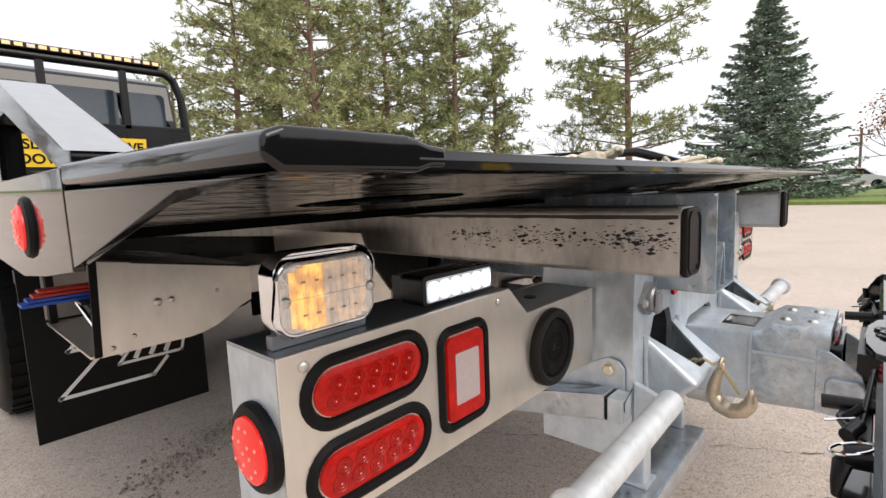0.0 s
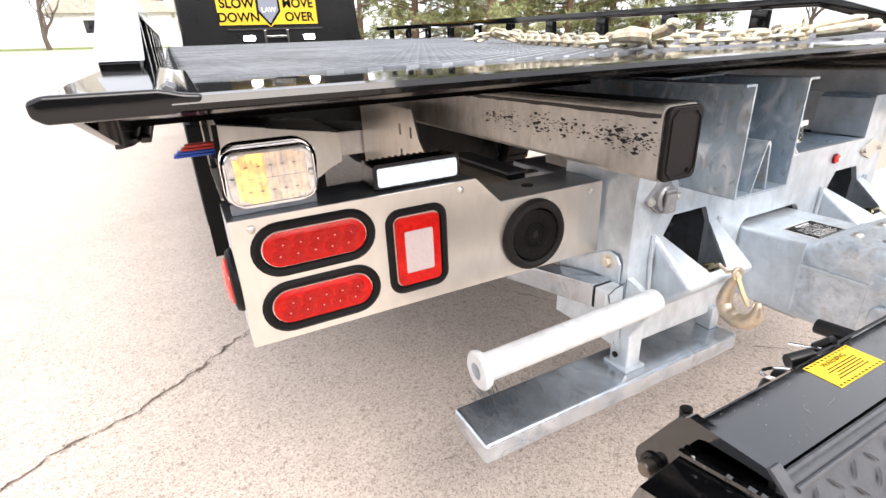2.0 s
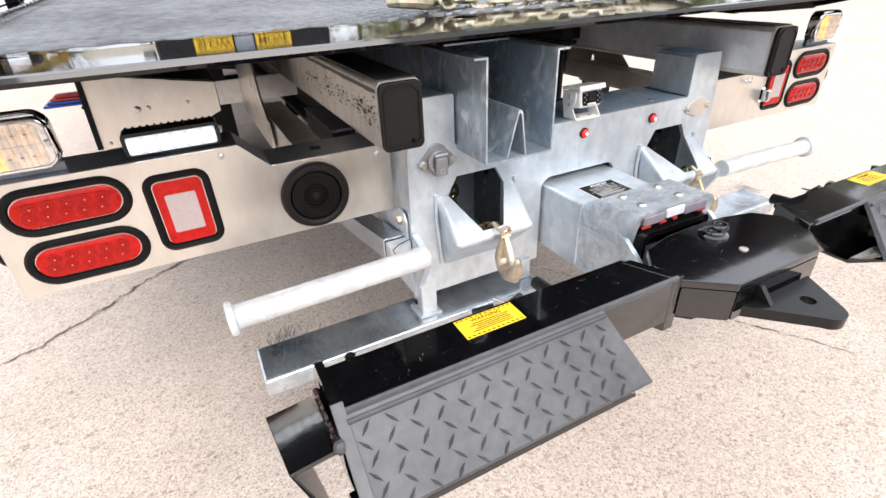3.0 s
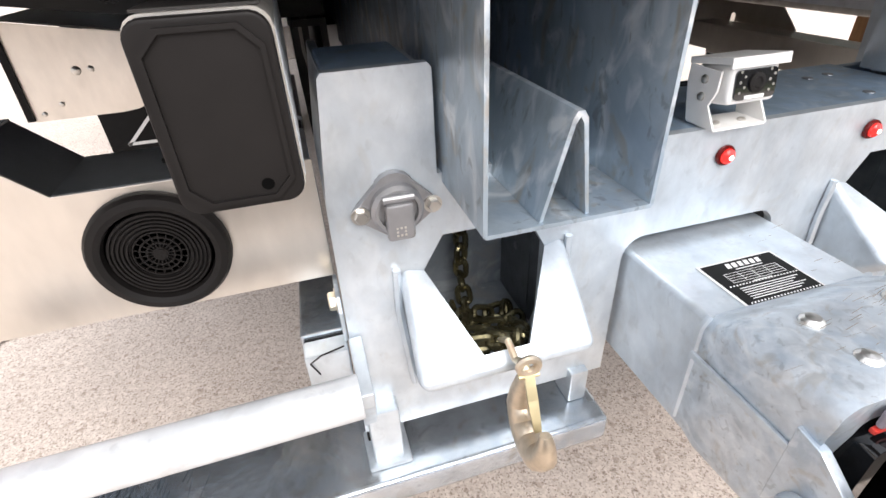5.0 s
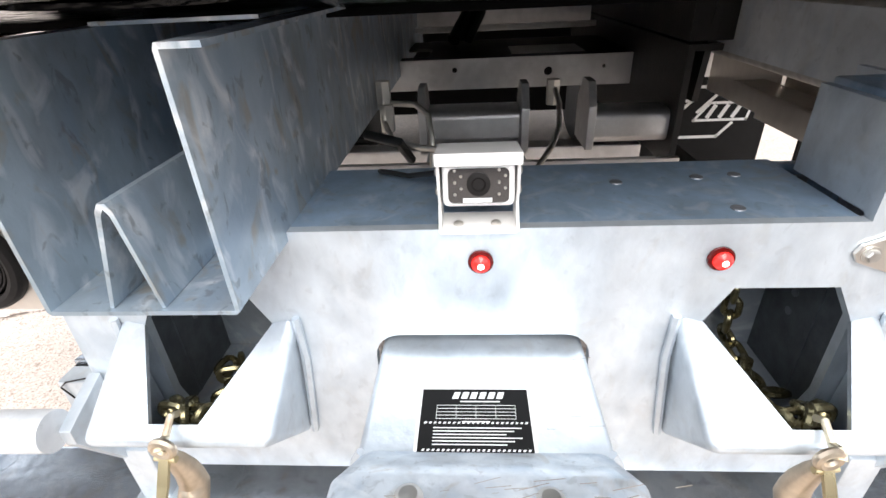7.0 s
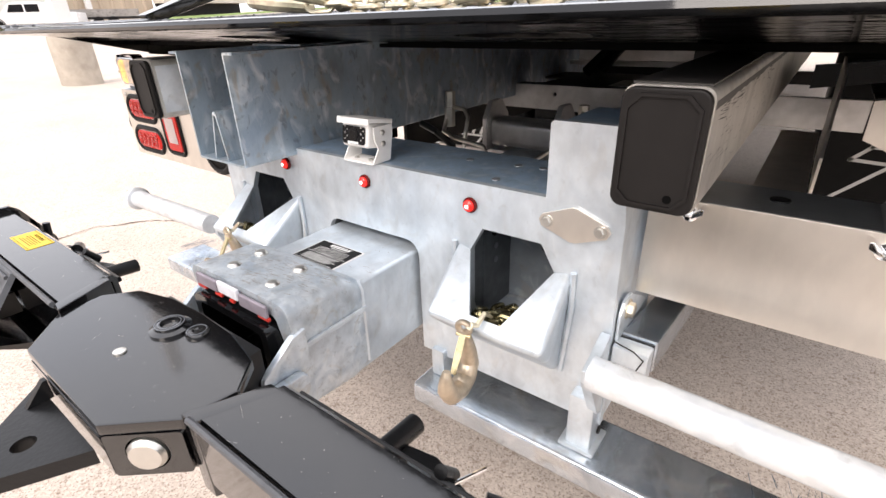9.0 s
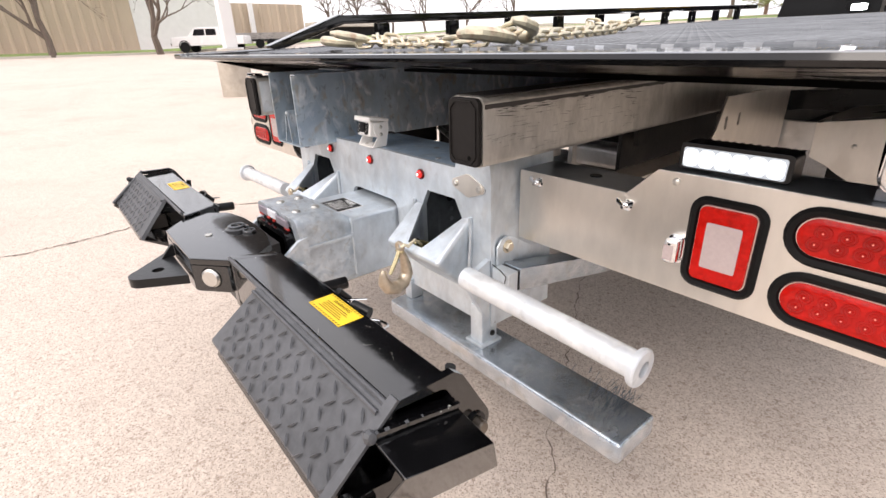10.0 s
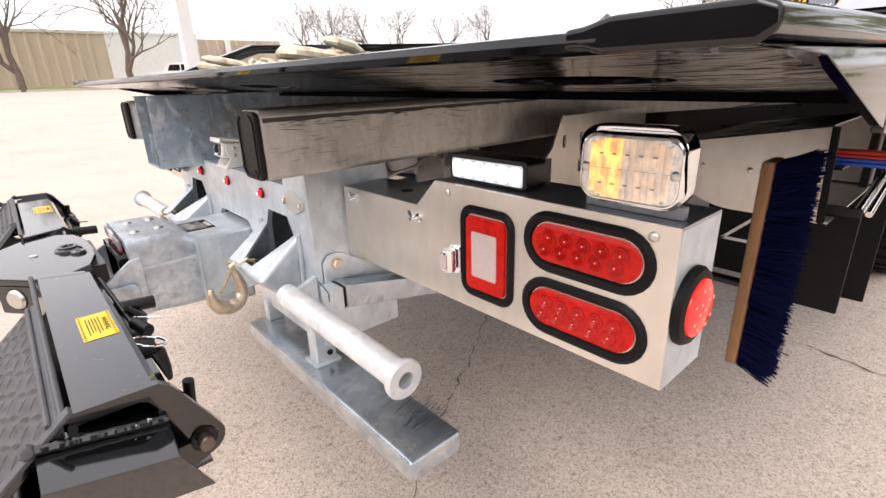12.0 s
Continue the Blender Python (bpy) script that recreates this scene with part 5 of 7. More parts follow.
def chain_along(parent, me, path, step, rnd, mat=None, roll0=0.0):
    """Links set end to end along a path, each a quarter turn from the last."""
    pts = [Vector(p) for p in path]
    dist, k, seg = 0.0, 0, 0
    pos = pts[0].copy()
    while seg < len(pts) - 1:
        d = pts[seg + 1] - pts[seg]
        length = d.length
        while dist <= length:
            c = pts[seg] + d * (dist / length)
            q = d.to_track_quat("X", "Z").to_matrix().to_4x4()
            ob = new("link", me)
            ob.parent = parent
            ob.matrix_parent_inverse = Matrix.Translation(-WORLD_AT[parent.name])
            ob.matrix_basis = Matrix.Translation(c) @ q @ Matrix.Rotation(roll0 + (k % 2) * math.pi / 2 + rnd.uniform(-0.25, 0.25), 4, "X")
            k += 1
            dist += step
        dist -= length
        seg += 1


def grab_hook(parent, at, scale, face):
    """A slip hook hanging from its eye, mouth to one side."""
    pts = [(0.019, 0.062), (0.026, 0.045), (0.032, 0.022), (0.034, 0.000), (0.022, -0.019), (0.000, -0.026), (-0.024, -0.018), (-0.036, 0.000), (-0.037, 0.020), (-0.033, 0.036)]
    rad = [0.0075, 0.0095, 0.0125, 0.0150, 0.0158, 0.0160, 0.0152, 0.0135, 0.0090, 0.0040]
    smooth, srad = [], []
    for i in range(len(pts) - 1):
        for f in (0, 0.34, 0.67):
            smooth.append(tuple(pts[i][k] + (pts[i + 1][k] - pts[i][k]) * f for k in (0, 1)))
            srad.append((rad[i] + (rad[i + 1] - rad[i]) * f) * scale)
    path = [Vector(at) + Vector((face[0] * u * scale, face[1] * u * scale, v * scale)) for u, v in smooth]
    part("hook", sweep(path, srad, 12, flat=1.0), ZINC, parent, "yellow zinc slip hook")
    across = Vector((-face[1], face[0], 0)).normalized()
    wide = [Vector(at) + Vector((face[0] * u * scale, face[1] * u * scale, v * scale)) for u, v in ((0.018, 0.066), (0.002, 0.040), (-0.016, 0.014))]
    plank = bmesh.new()
    rows = [[plank.verts.new(p + across * a * w * scale + Vector((face[0] * b, face[1] * b, 0)) * 0.0022) for a, b in ((-1, -1), (1, -1), (1, 1), (-1, 1))] for p, w in zip(wide, (0.0050, 0.0055, 0.0040))]
    for a, b in zip(rows, rows[1:]):
        for k in range(4):
            plank.faces.new((a[k], a[(k + 1) % 4], b[(k + 1) % 4], b[k]))
    plank.faces.new(rows[0][::-1])
    plank.faces.new(rows[-1])
    part("latch", plank, ZINC_LATCH, parent, "brassy spring latch", smooth=False)
    part("latch_pivot", rod(Vector(at) + Vector((face[0] * 0.017, face[1] * 0.017, 0.060)) * scale - across * 0.011, Vector(at) + Vector((face[0] * 0.017, face[1] * 0.017, 0.060)) * scale + across * 0.011, 0.0035, 10), ZINC_LATCH, parent)
    ring = [Vector((face[0] * 0.018, face[1] * 0.018, 0.072)) * scale + Vector((across.x * 0.010 * math.cos(a), across.y * 0.010 * math.cos(a), 0.009 * math.sin(a))) * scale for a in [k * math.pi / 7 for k in range(14)]]
    part("eye", sweep([Vector(at) + p for p in ring], 0.0045 * scale, 8, True), ZINC, parent)


chain_rnd = random.Random(11)
CHAIN_DARK = material("olive_chain", (0.18, 0.16, 0.09), 0.26, 0.85, vary=0.3, grain=80, big=20, bump=0.03)
LINK = link_mesh()


def heap(s):
    """The tangle of links that fills the foot of the pocket."""
    bm = bmesh.new()
    rnd = random.Random(21 if s < 0 else 22)
    for k in range(22):
        hy = rnd.uniform(-0.030, 0.09)
        c = Vector((s * rnd.uniform(0.245, 0.385), hy, 0.553 + max(0.0, -hy) * 1.05 + rnd.uniform(0, 0.010)))
        m = Matrix.Translation(c) @ Euler((rnd.uniform(0, 3), rnd.uniform(-0.6, 0.6), rnd.uniform(0, 6))).to_matrix().to_4x4()
        path = [m @ Vector(p) for p in [(0.007 + 0.0085 * math.cos(radians(a)), 0.0085 * math.sin(radians(a)), 0) for a in range(-90, 91, 30)] + [(-0.007 + 0.0085 * math.cos(radians(a)), 0.0085 * math.sin(radians(a)), 0) for a in range(90, 271, 30)]]
        sweep(path, 0.0046, 6, True, bm)
    return bm


for s in (-1, 1):
    NUDGE = Vector((-s * 0.008, 0, 0))
    ch_thing = thing("safety_chain", (s * 0.31, -0.06, 0.57), "brassy safety chain piled in its pocket with a hanging hook", "chain", "safety chains")
    hang = 0.346 if s > 0 else 0.298
    chain_along(ch_thing, LINK, [(s * hang, 0.135, 0.748), (s * hang, 0.134, 0.69), (s * (hang + 0.003), 0.132, 0.580), (s * (hang + 0.010), 0.090, 0.566), (s * 0.330, 0.035, 0.578), (s * 0.285, 0.000, 0.596), (s * 0.276, -0.040, 0.615), (s * 0.300, -0.068, 0.638), (s * 0.345, -0.060, 0.635), (s * 0.362, -0.035, 0.614), (s * 0.335, -0.050, 0.633), (s * 0.318, -0.078, 0.645)], 0.0245, chain_rnd, CHAIN_DARK)
    tagged(part("heaped_chain", heap(s), CHAIN_DARK, ch_thing), kind="stuff")
    # shackle bar over the lip and the hook below it
    part("shackle", sweep([(s * 0.322, -0.070, 0.645), (s * 0.322, -0.089, 0.659), (s * 0.321, -0.107, 0.649), (s * 0.319, -0.118, 0.655), (s * 0.317, -0.124, 0.650)], [0.0038, 0.0038, 0.0042, 0.0046, 0.0052], 10), CHAIN_STEEL, ch_thing)
    grab_hook(ch_thing, (s * (0.311 if s > 0 else 0.315), -0.140, 0.577 if s > 0 else 0.580), 1.0, (0.08, 0.99) if s < 0 else (-0.12, 0.99))

# ---- flatbed deck ----
NUDGE = Vector((0, 0, 0))
DECK_Z = 1.046
NUDGE = Vector((0, -0.012, 0))
deck = thing("flatbed_deck", (0, 2.5, 0.99), "long gloss black flatbed deck with expanded-metal floor and side rails", "truck bed")
deck.scale.x = 1.004
key = lambda cx, cy: [(cx - 0.055, cy), (cx - 0.02, cy + 0.008), (cx - 0.012, cy + 0.03), (cx + 0.010, cy + 0.03), (cx + 0.018, cy + 0.008), (cx + 0.055, cy), (cx + 0.016, cy - 0.012), (cx, cy - 0.026), (cx - 0.016, cy - 0.012)]
top = plate([(-1.20, -0.131), (1.20, -0.131), (1.20, 0.125), (-1.20, 0.125)], [key(-1.062, 0.060), key(-0.30, 0.060), key(0.30, 0.060), key(1.062, 0.060)], "z", DECK_Z - 0.008, DECK_Z)
part("tail_plate", top, BLACK, deck, "smooth gloss black tail plate with key slots")
part("tail_lip", prism([(-0.1312, 1.0332), (-0.1405, 1.0332), (-0.1435, 1.0385), (-0.141, 1.0445), (-0.1312, DECK_Z)], "x", -1.20, 1.20), BLACK, deck)
under = plate([(-1.285, -0.128), (1.285, -0.128), (1.285, 0.275), (-1.285, 0.275)], [circle(sx, 0.030, 0.105, 28, 0.045) for sx in (-1.07, -0.30, 0.30, 1.07)], "z", 0.0, 0.006)
for v in under.verts:
    v.co.z += 1.031 - (v.co.y + 0.128) * 0.112
part("under_plate", under, RIPPLED, deck, "sloping gloss black underside with oval slots")
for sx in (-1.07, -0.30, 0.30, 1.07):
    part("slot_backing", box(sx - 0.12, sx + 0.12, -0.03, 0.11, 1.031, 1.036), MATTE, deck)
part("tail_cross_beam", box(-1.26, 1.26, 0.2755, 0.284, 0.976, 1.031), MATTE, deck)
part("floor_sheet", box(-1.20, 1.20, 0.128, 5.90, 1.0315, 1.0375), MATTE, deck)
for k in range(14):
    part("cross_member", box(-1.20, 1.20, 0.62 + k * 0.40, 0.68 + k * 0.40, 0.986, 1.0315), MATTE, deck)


def grating():
    """Expanded metal: zigzag strands that meet in long diamonds."""
    bm = bmesh.new()
    rows = int((5.86 - 0.135) / 0.022)
    n = 76
    for j in range(rows):
        y = 0.139 + j * 0.022
        prev = None
        for i in range(n + 1):
            x = -1.185 + i * 2.37 / n
            yy = y + (0.0098 if (i + j) % 2 else -0.0098)
            cur = [bm.verts.new((x, yy - 0.0036, 1.0378)), bm.verts.new((x, yy - 0.0030, 1.0448)), bm.verts.new((x, yy + 0.0024, 1.0485)), bm.verts.new((x, yy + 0.0034, 1.0378))]
            if prev:
                for k in range(3):
                    bm.faces.new((prev[k], prev[k + 1], cur[k + 1], cur[k]))
            prev = cur
    return bm


WELD = material("rough_weld", (0.16, 0.16, 0.165), 0.28, 0.5, vary=0.4, grain=90, big=30, bump=0.3, bump_scale=200)
grnd_w = random.Random(14)
RAMP = material("silver_ramp_metal", (0.44, 0.45, 0.47), 0.35, 0.6, vary=0.08, bump=0.03)
GRATE = material("worn_grating_paint", (0.13, 0.135, 0.142), 0.20, 0.35, vary=0.45, grain=30, big=4, bump=0.03, coat=0.8)
tagged(part("expanded_grating", grating(), GRATE, deck, "black expanded-metal floor", smooth=False), kind="stuff")
for s in (-1, 1):
    X = lambda v: s * v
    # raised corner and side skirt
    curb = prism([(X(1.2005), 1.031), (X(1.286), 1.031), (X(1.2945), 1.037), (X(1.2945), 1.0485), (X(1.284), 1.0525), (X(1.208), 1.0518), (X(1.200), 1.0500), (X(1.190), 1.0474), (X(1.176), 1.0462), (X(1.176), 1.0338), (X(1.190), 1.0338)], "y", -0.143, 0.26, 0.0035, 3)
    for v in curb.verts:
        if v.co.z > 1.045:
            v.co.z += (v.co.y + 0.143) * 0.018
    part("corner_curb", curb, BLACK, deck)
    part("side_skirt", prism([(0.262, 0.953), (0.262, 1.0585), (0.63, 1.0625), (5.9, 1.0625), (5.9, 0.917), (0.60, 0.920), (0.42, 0.935)], "x", X(1.283), X(1.2945), 0.002), BLACK, deck)
    part("skirt_nose", prism([(-0.138, 1.0305), (0.2615, 1.0305), (0.2615, 0.953), (0.235, 0.959), (-0.035, 1.0265)], "x", X(1.284), X(1.2935), 0.001), BLACK, deck)
    part("skirt_foot", box(X(1.262), X(1.2825), 0.55, 5.9, 0.921, 0.936, 0.003), BLACK, deck)
    bead = [(X(1.20) + grnd_w.uniform(-0.0015, 0.0015), -0.132 + k * 0.006, 1.0478 + grnd_w.uniform(-0.001, 0.001)) for k in range(160)]
    part("edge_weld", sweep(bead, [0.0055 + grnd_w.uniform(-0.002, 0.002) for k in range(160)], 6), WELD, deck, "rough silvery weld bead", smooth=False)
    part("edge_weld", sweep([(X(1.20), 0.823, 1.048), (X(1.20), 5.8, 1.048)], 0.0055, 6), WELD, deck)
    part("outer_sill", box(X(1.2005), X(1.2825), 0.26, 5.9, 1.036, 1.0505), BLACK, deck)
    # side rail with its sloped end plate
    rail = part("side_rail", prism([(0.262, 1.0515), (0.300, 1.0515), (0.66, 1.163), (5.85, 1.163), (5.85, 1.205), (0.64, 1.205), (0.262, 1.075)], "x", X(1.233), X(1.285), 0.004), BLACK, deck)
    part("ramp_face", prism([(0.256, 1.0745), (0.262, 1.0757), (0.640, 1.2058), (0.637, 1.2100)], "x", X(1.226), X(1.290), 0.001), RAMP, rail, "pale grey metal ramp face")
    for k in range(10):
        part("rail_post", box(X(1.240), X(1.278), 0.86 + k * 0.50, 0.94 + k * 0.50, 1.0505, 1.1625, 0.003), BLACK, deck)
round_lamp(-1, 0.50, 1.005, -1.2946, "round red marker lamp in a black grommet on the bed skirt", 0.042)
round_lamp(1, 0.50, 1.005, 1.2946, "round red marker lamp in a black grommet on the bed skirt", 0.042)

# the bed rises slightly towards the cab
RISE = 0.031


def bed_lift(y):
    """The bed sits a little higher at its tail."""
    return 0.011 * (1 - min(1.0, max(0.0, (y - 0.2) / 5.7)))


for ob in deck.children_recursive:
    start = 0.6 if ob.name.split(".")[0] in ("side_skirt", "skirt_foot", "side_rail", "ramp_face", "rail_post", "outer_sill") else 0.1
    for v in ob.data.vertices:
        v.co.z += RISE * max(0.0, v.co.y - start) + bed_lift(v.co.y)

NUDGE = Vector((0, 0, 0))
# bed rails: steel tubes under the deck with plastic end caps
for s in (-1, 1):
    NUDGE = Vector((-s * 0.008, -0.015, 0.002))
    tube = thing("bed_rail_tube", (s * 0.5275, 2.0, 0.87), "scuffed steel bed rail tube with a black plastic end cap", "steel tube", "pair of bed rails")
    X = lambda v: s * v
    part("tube", plate(rounded(-0.0397, 0.0397, 0.8678, 0.9862, 0.011, 4), [rounded(-0.0315, 0.0315, 0.876, 0.978, 0.006, 4)], "y", -0.094, 5.6), TUBE_STEEL, tube)
    for v in tube.children[-1].data.vertices:
        v.co.x += s * 0.5275
    def chamfer(w, z0, z1, c):
        m = X(0.5275)
        return [(m - w + c, z0), (m + w - c, z0), (m + w, z0 + c), (m + w, z1 - c), (m + w - c, z1), (m - w + c, z1), (m - w, z1 - c), (m - w, z0 + c)]
    cap = part("end_cap", prism(rounded(X(0.5275) - 0.0388, X(0.5275) + 0.0388, 0.8690, 0.9850, 0.012, 5), "y", -0.105, -0.0945, 0.003), CAP, tube, "black plastic end cap")
    part("cap_rim", plate(chamfer(0.0335, 0.874, 0.980, 0.012), [chamfer(0.0305, 0.877, 0.977, 0.011)], "y", -0.1075, -0.1052), CAP, cap)
    part("drain_hole", lathe([(0.0042, 0), (0.0040, 0.0004), (0, 0.0004)], (X(0.5275) + 0.016, -0.1052, 0.884), (0, -1, 0), 10), MATTE, cap)
    scuff, srnd = bmesh.new(), random.Random(40 + s)
    for k in range(420 if s < 0 else 150):
        cluster = srnd.choice((-0.06, -0.03, 0.02, 0.10, 0.16, 0.20, 0.30, 0.36)) + srnd.gauss(0, 0.025)
        zz = 0.930 + srnd.gauss(0, 0.010 if s < 0 else 0.03)
        L, W = (srnd.uniform(0.001, 0.011), srnd.uniform(0.0004, 0.0016)) if s < 0 else (srnd.uniform(0.006, 0.05), 0.00025)
        if s > 0 and k % 3 == 0:
            zz, L, W = 0.964 + srnd.gauss(0, 0.005), srnd.uniform(0.010, 0.06), srnd.uniform(0.0003, 0.0009)
        if s < 0 and k % 9 == 0:
            L, W = srnd.uniform(0.008, 0.020), srnd.uniform(0.002, 0.0042)
        if not (0.873 < zz < 0.976 and -0.093 < cluster < 0.6):
            continue
        dz = srnd.uniform(-0.1, 0.1) * L
        q = [(cluster, zz), (cluster + L * 0.4, zz + W + dz * 0.4), (cluster + L, zz + W * 0.3 + dz), (cluster + L * 0.6, zz - W + dz * 0.6)]
        scuff.faces.new([scuff.verts.new((X(0.5275 + 0.0399), u, v)) for u, v in q])
    tagged(part("scuffing", scuff, SCUFF, tube, "black scuff marks", smooth=False), kind="stuff")
    band = bmesh.new()
    edge = []
    for k in range(61):
        yy = -0.091 + k * 0.02
        edge.append((yy, 0.967 + srnd.gauss(0, 0.0008) + 0.006 * max(0.0, (k - 30) / 30)))
    vs = [[band.verts.new((X(0.5275 + 0.0400), yy, min(zz, 0.973))), band.verts.new((X(0.5275 + 0.0400), yy, 0.9745))] for yy, zz in edge]
    for a, b in zip(vs, vs[1:]):
        band.faces.new((a[0], b[0], b[1], a[1]))
    part("grease_band", band, GREASE, tube, "ragged dark grease band", smooth=False)
    # thin sheet added; light reflected on this side is put into its pale colour
    part("inner_face", box(X(0.4872), X(0.4876), -0.088, 3.0, 0.880, 0.974), GALV_WHITE, tube, "galvanised inner face with reflected light in its pale colour")
    part("wear_strip", box(X(0.4935), X(0.5615), -0.088, 3.0, 0.9864, 0.9880), GREASE, tube, "dark greasy wear strip")

# ---- under the bed ----
NUDGE = Vector((0, 0, 0))
DIRTY = material("dusty_black_steel", (0.013, 0.012, 0.0115), 0.5, 0.0, vary=0.3, bump=0.1, spec=0.25, dirt=(0.055, 0.047, 0.04), dirt_amount=0.5)
CAST = material("satin_alloy_grey", (0.64, 0.62, 0.60), 0.38, 0.75, vary=0.12, bump=0.06, dirt=(0.15, 0.13, 0.11), dirt_amount=0.4)
chassis = thing("truck_chassis", (0, 3.0, 0.6), "dusty dark truck chassis rails with grey cross plates under the bed", "truck chassis")
for s in (-1, 1):
    part("frame_rail", prism([(s * 0.400, 0.66), (s * 0.462, 0.66), (s * 0.462, 0.672), (s * 0.412, 0.672), (s * 0.412, 0.888), (s * 0.462, 0.888), (s * 0.462, 0.900), (s * 0.400, 0.900)], "y", 0.575, 8.0), DIRTY, chassis)
    part("bed_runner", prism([(s * 0.40, 0.905), (s * 0.486, 0.905), (s * 0.486, 0.985), (s * 0.40, 0.985)], "y", 0.58, 6.0), DIRTY, chassis)
    part("hanger_plate", prism([(0.60, 0.79), (0.57, 0.985), (0.85, 0.985), (0.90, 0.88), (0.90, 0.79)], "x", s * 0.434, s * 0.446), DIRTY, chassis)
    part("side_angle", prism([(s * 0.578, 0.796), (s * 0.578, 0.800), (s * 0.646, 0.800), (s * 0.646, 0.715), (s * 0.642, 0.715), (s * 0.642, 0.796)], "y", 0.225, 0.74), STAINLESS, chassis, "bright stainless angle")
    part("slotted_plate", plate([(0.50, 0.720), (1.03, 0.720), (1.03, 0.935), (0.60, 0.935), (0.565, 0.860), (0.50, 0.800)], [rounded(y - 0.007, y + 0.007, z - 0.016, z + 0.016, 0.006, 3) for y, z in ((0.614, 0.873), (0.689, 0.875), (0.688, 0.803))], "x", s * 0.655, s * 0.660), STAINLESS, chassis, "slotted stainless plate")
    part("fender_bar", box(s * 0.463, s * 0.7395, 1.046, 1.058, 0.750, 0.832, 0.003), CAST, chassis)
part("cross_plate", plate([(-0.399, 0.770), (0.399, 0.770), (0.399, 0.845), (-0.399, 0.845)], [circle(-0.05, 0.818, 0.007, 12), circle(0.19, 0.808, 0.011, 14), circle(0.33, 0.815, 0.005, 10)], "y", 0.90, 0.908), CAST, chassis)
part("cross_top", plate([(-0.399, 0.909), (0.399, 0.909), (0.399, 1.30), (-0.399, 1.30)], [rounded(-0.30, -0.12, 0.96, 1.12, 0.02, 3)], "z", 0.838, 0.845), DIRTY, chassis)
part("label_sheet", box(0.10, 0.29, 0.95, 1.10, 0.8455, 0.8470), CAST, chassis)
part("hole_plate", plate([(-0.399, 0.86), (0.399, 0.86), (0.399, 1.0), (-0.399, 1.0)], [circle(0.12 + 0.04 * k, 0.955, 0.008, 10) for k in range(6)], "y", 1.42, 1.43), CAST, chassis)
part("far_bar", box(-0.399, 0.399, 1.33, 1.36, 0.87, 0.885), CAST, chassis)
# black sheet added for the darkness behind the cross plates
part("back_screen", box(-0.399, 0.399, 1.75, 1.77, 0.50, 1.0), MATTE, chassis)
for x0, x1, z0, z1 in ((-0.100, 0.092, 0.712, 0.785), (0.244, 0.398, 0.708, 0.775)):
    part("pivot_tube", prism(rounded(0.60, 0.69, z0, z1, 0.018, 4), "x", x0, x1), CAST, chassis)
part("valve_box", box(-0.532, -0.478, 0.335, 0.62, 0.690, 0.790, 0.004), BLACK_SATIN, chassis, "black box with a dull grey lid")
part("box_lid", box(-0.534, -0.476, 0.332, 0.623, 0.7905, 0.7975, 0.002), SOCKET_GREY, chassis)
for x in (-0.118, 0.094, 0.228):
    part("pivot_lug", prism([(0.58, 0.70), (0.58, 0.79), (0.61, 0.835), (0.66, 0.835), (0.70, 0.79), (0.70, 0.70)], "x", x, x + 0.016, 0.002), CAST, chassis)
part("lower_cross_tube", box(-0.399, 0.399, 0.74, 0.80, 0.60, 0.66, 0.006), CAST, chassis)
part("cross_angle", box(-0.399, 0.399, 0.52, 0.535, 0.66, 0.70), CAST, chassis)
FITTING = material("zinc_fitting", (0.56, 0.53, 0.47), 0.35, 0.8, vary=0.15, bump=0.05)
for path, r, m in (([(-0.17, 0.50, 0.86), (-0.17, 0.48, 0.80), (-0.15, 0.44, 0.775), (-0.10, 0.42, 0.768), (0.0, 0.40, 0.762), (0.05, 0.38, 0.70)], 0.0055, FITTING),
                   ([(-0.165, 0.50, 0.83), (-0.11, 0.48, 0.83), (-0.085, 0.46, 0.815), (-0.080, 0.44, 0.78), (-0.08, 0.42, 0.70)], 0.0055, FITTING),
                   ([(0.16, 0.62, 0.83), (0.168, 0.58, 0.80), (0.162, 0.53, 0.768), (0.14, 0.46, 0.752), (0.08, 0.38, 0.70)], 0.0055, FITTING),
                   ([(-0.19, 0.40, 0.80), (-0.13, 0.38, 0.79), (-0.12, 0.44, 0.74)], 0.009, HOSE),
                   ([(-0.02, 1.20, 0.86), (0.02, 1.25, 0.93), (0.05, 1.42, 1.0)], 0.020, HOSE),
                   ([(-0.06, 1.18, 0.86), (-0.02, 1.25, 0.92), (0.01, 1.42, 0.99)], 0.020, HOSE)):
    part("hydraulic_line", sweep(path, r, 10), m, chassis)
for x, y, z in ((-0.17, 0.50, 0.85), (0.16, 0.62, 0.82), (-0.165, 0.49, 0.81)):
    part("hose_fitting", rod((x, y, z - 0.03), (x, y, z + 0.02), 0.014, 6), FITTING, chassis)
part("axle_tube", rod((-0.98, 2.95, 0.48), (0.98, 2.95, 0.48), 0.075, 20), DIRTY, chassis)
part("differential", lathe([(0.05, -0.22), (0.17, -0.14), (0.20, 0.0), (0.17, 0.14), (0.05, 0.22)], (0, 2.95, 0.48), (0, 1, 0), 20), DIRTY, chassis)


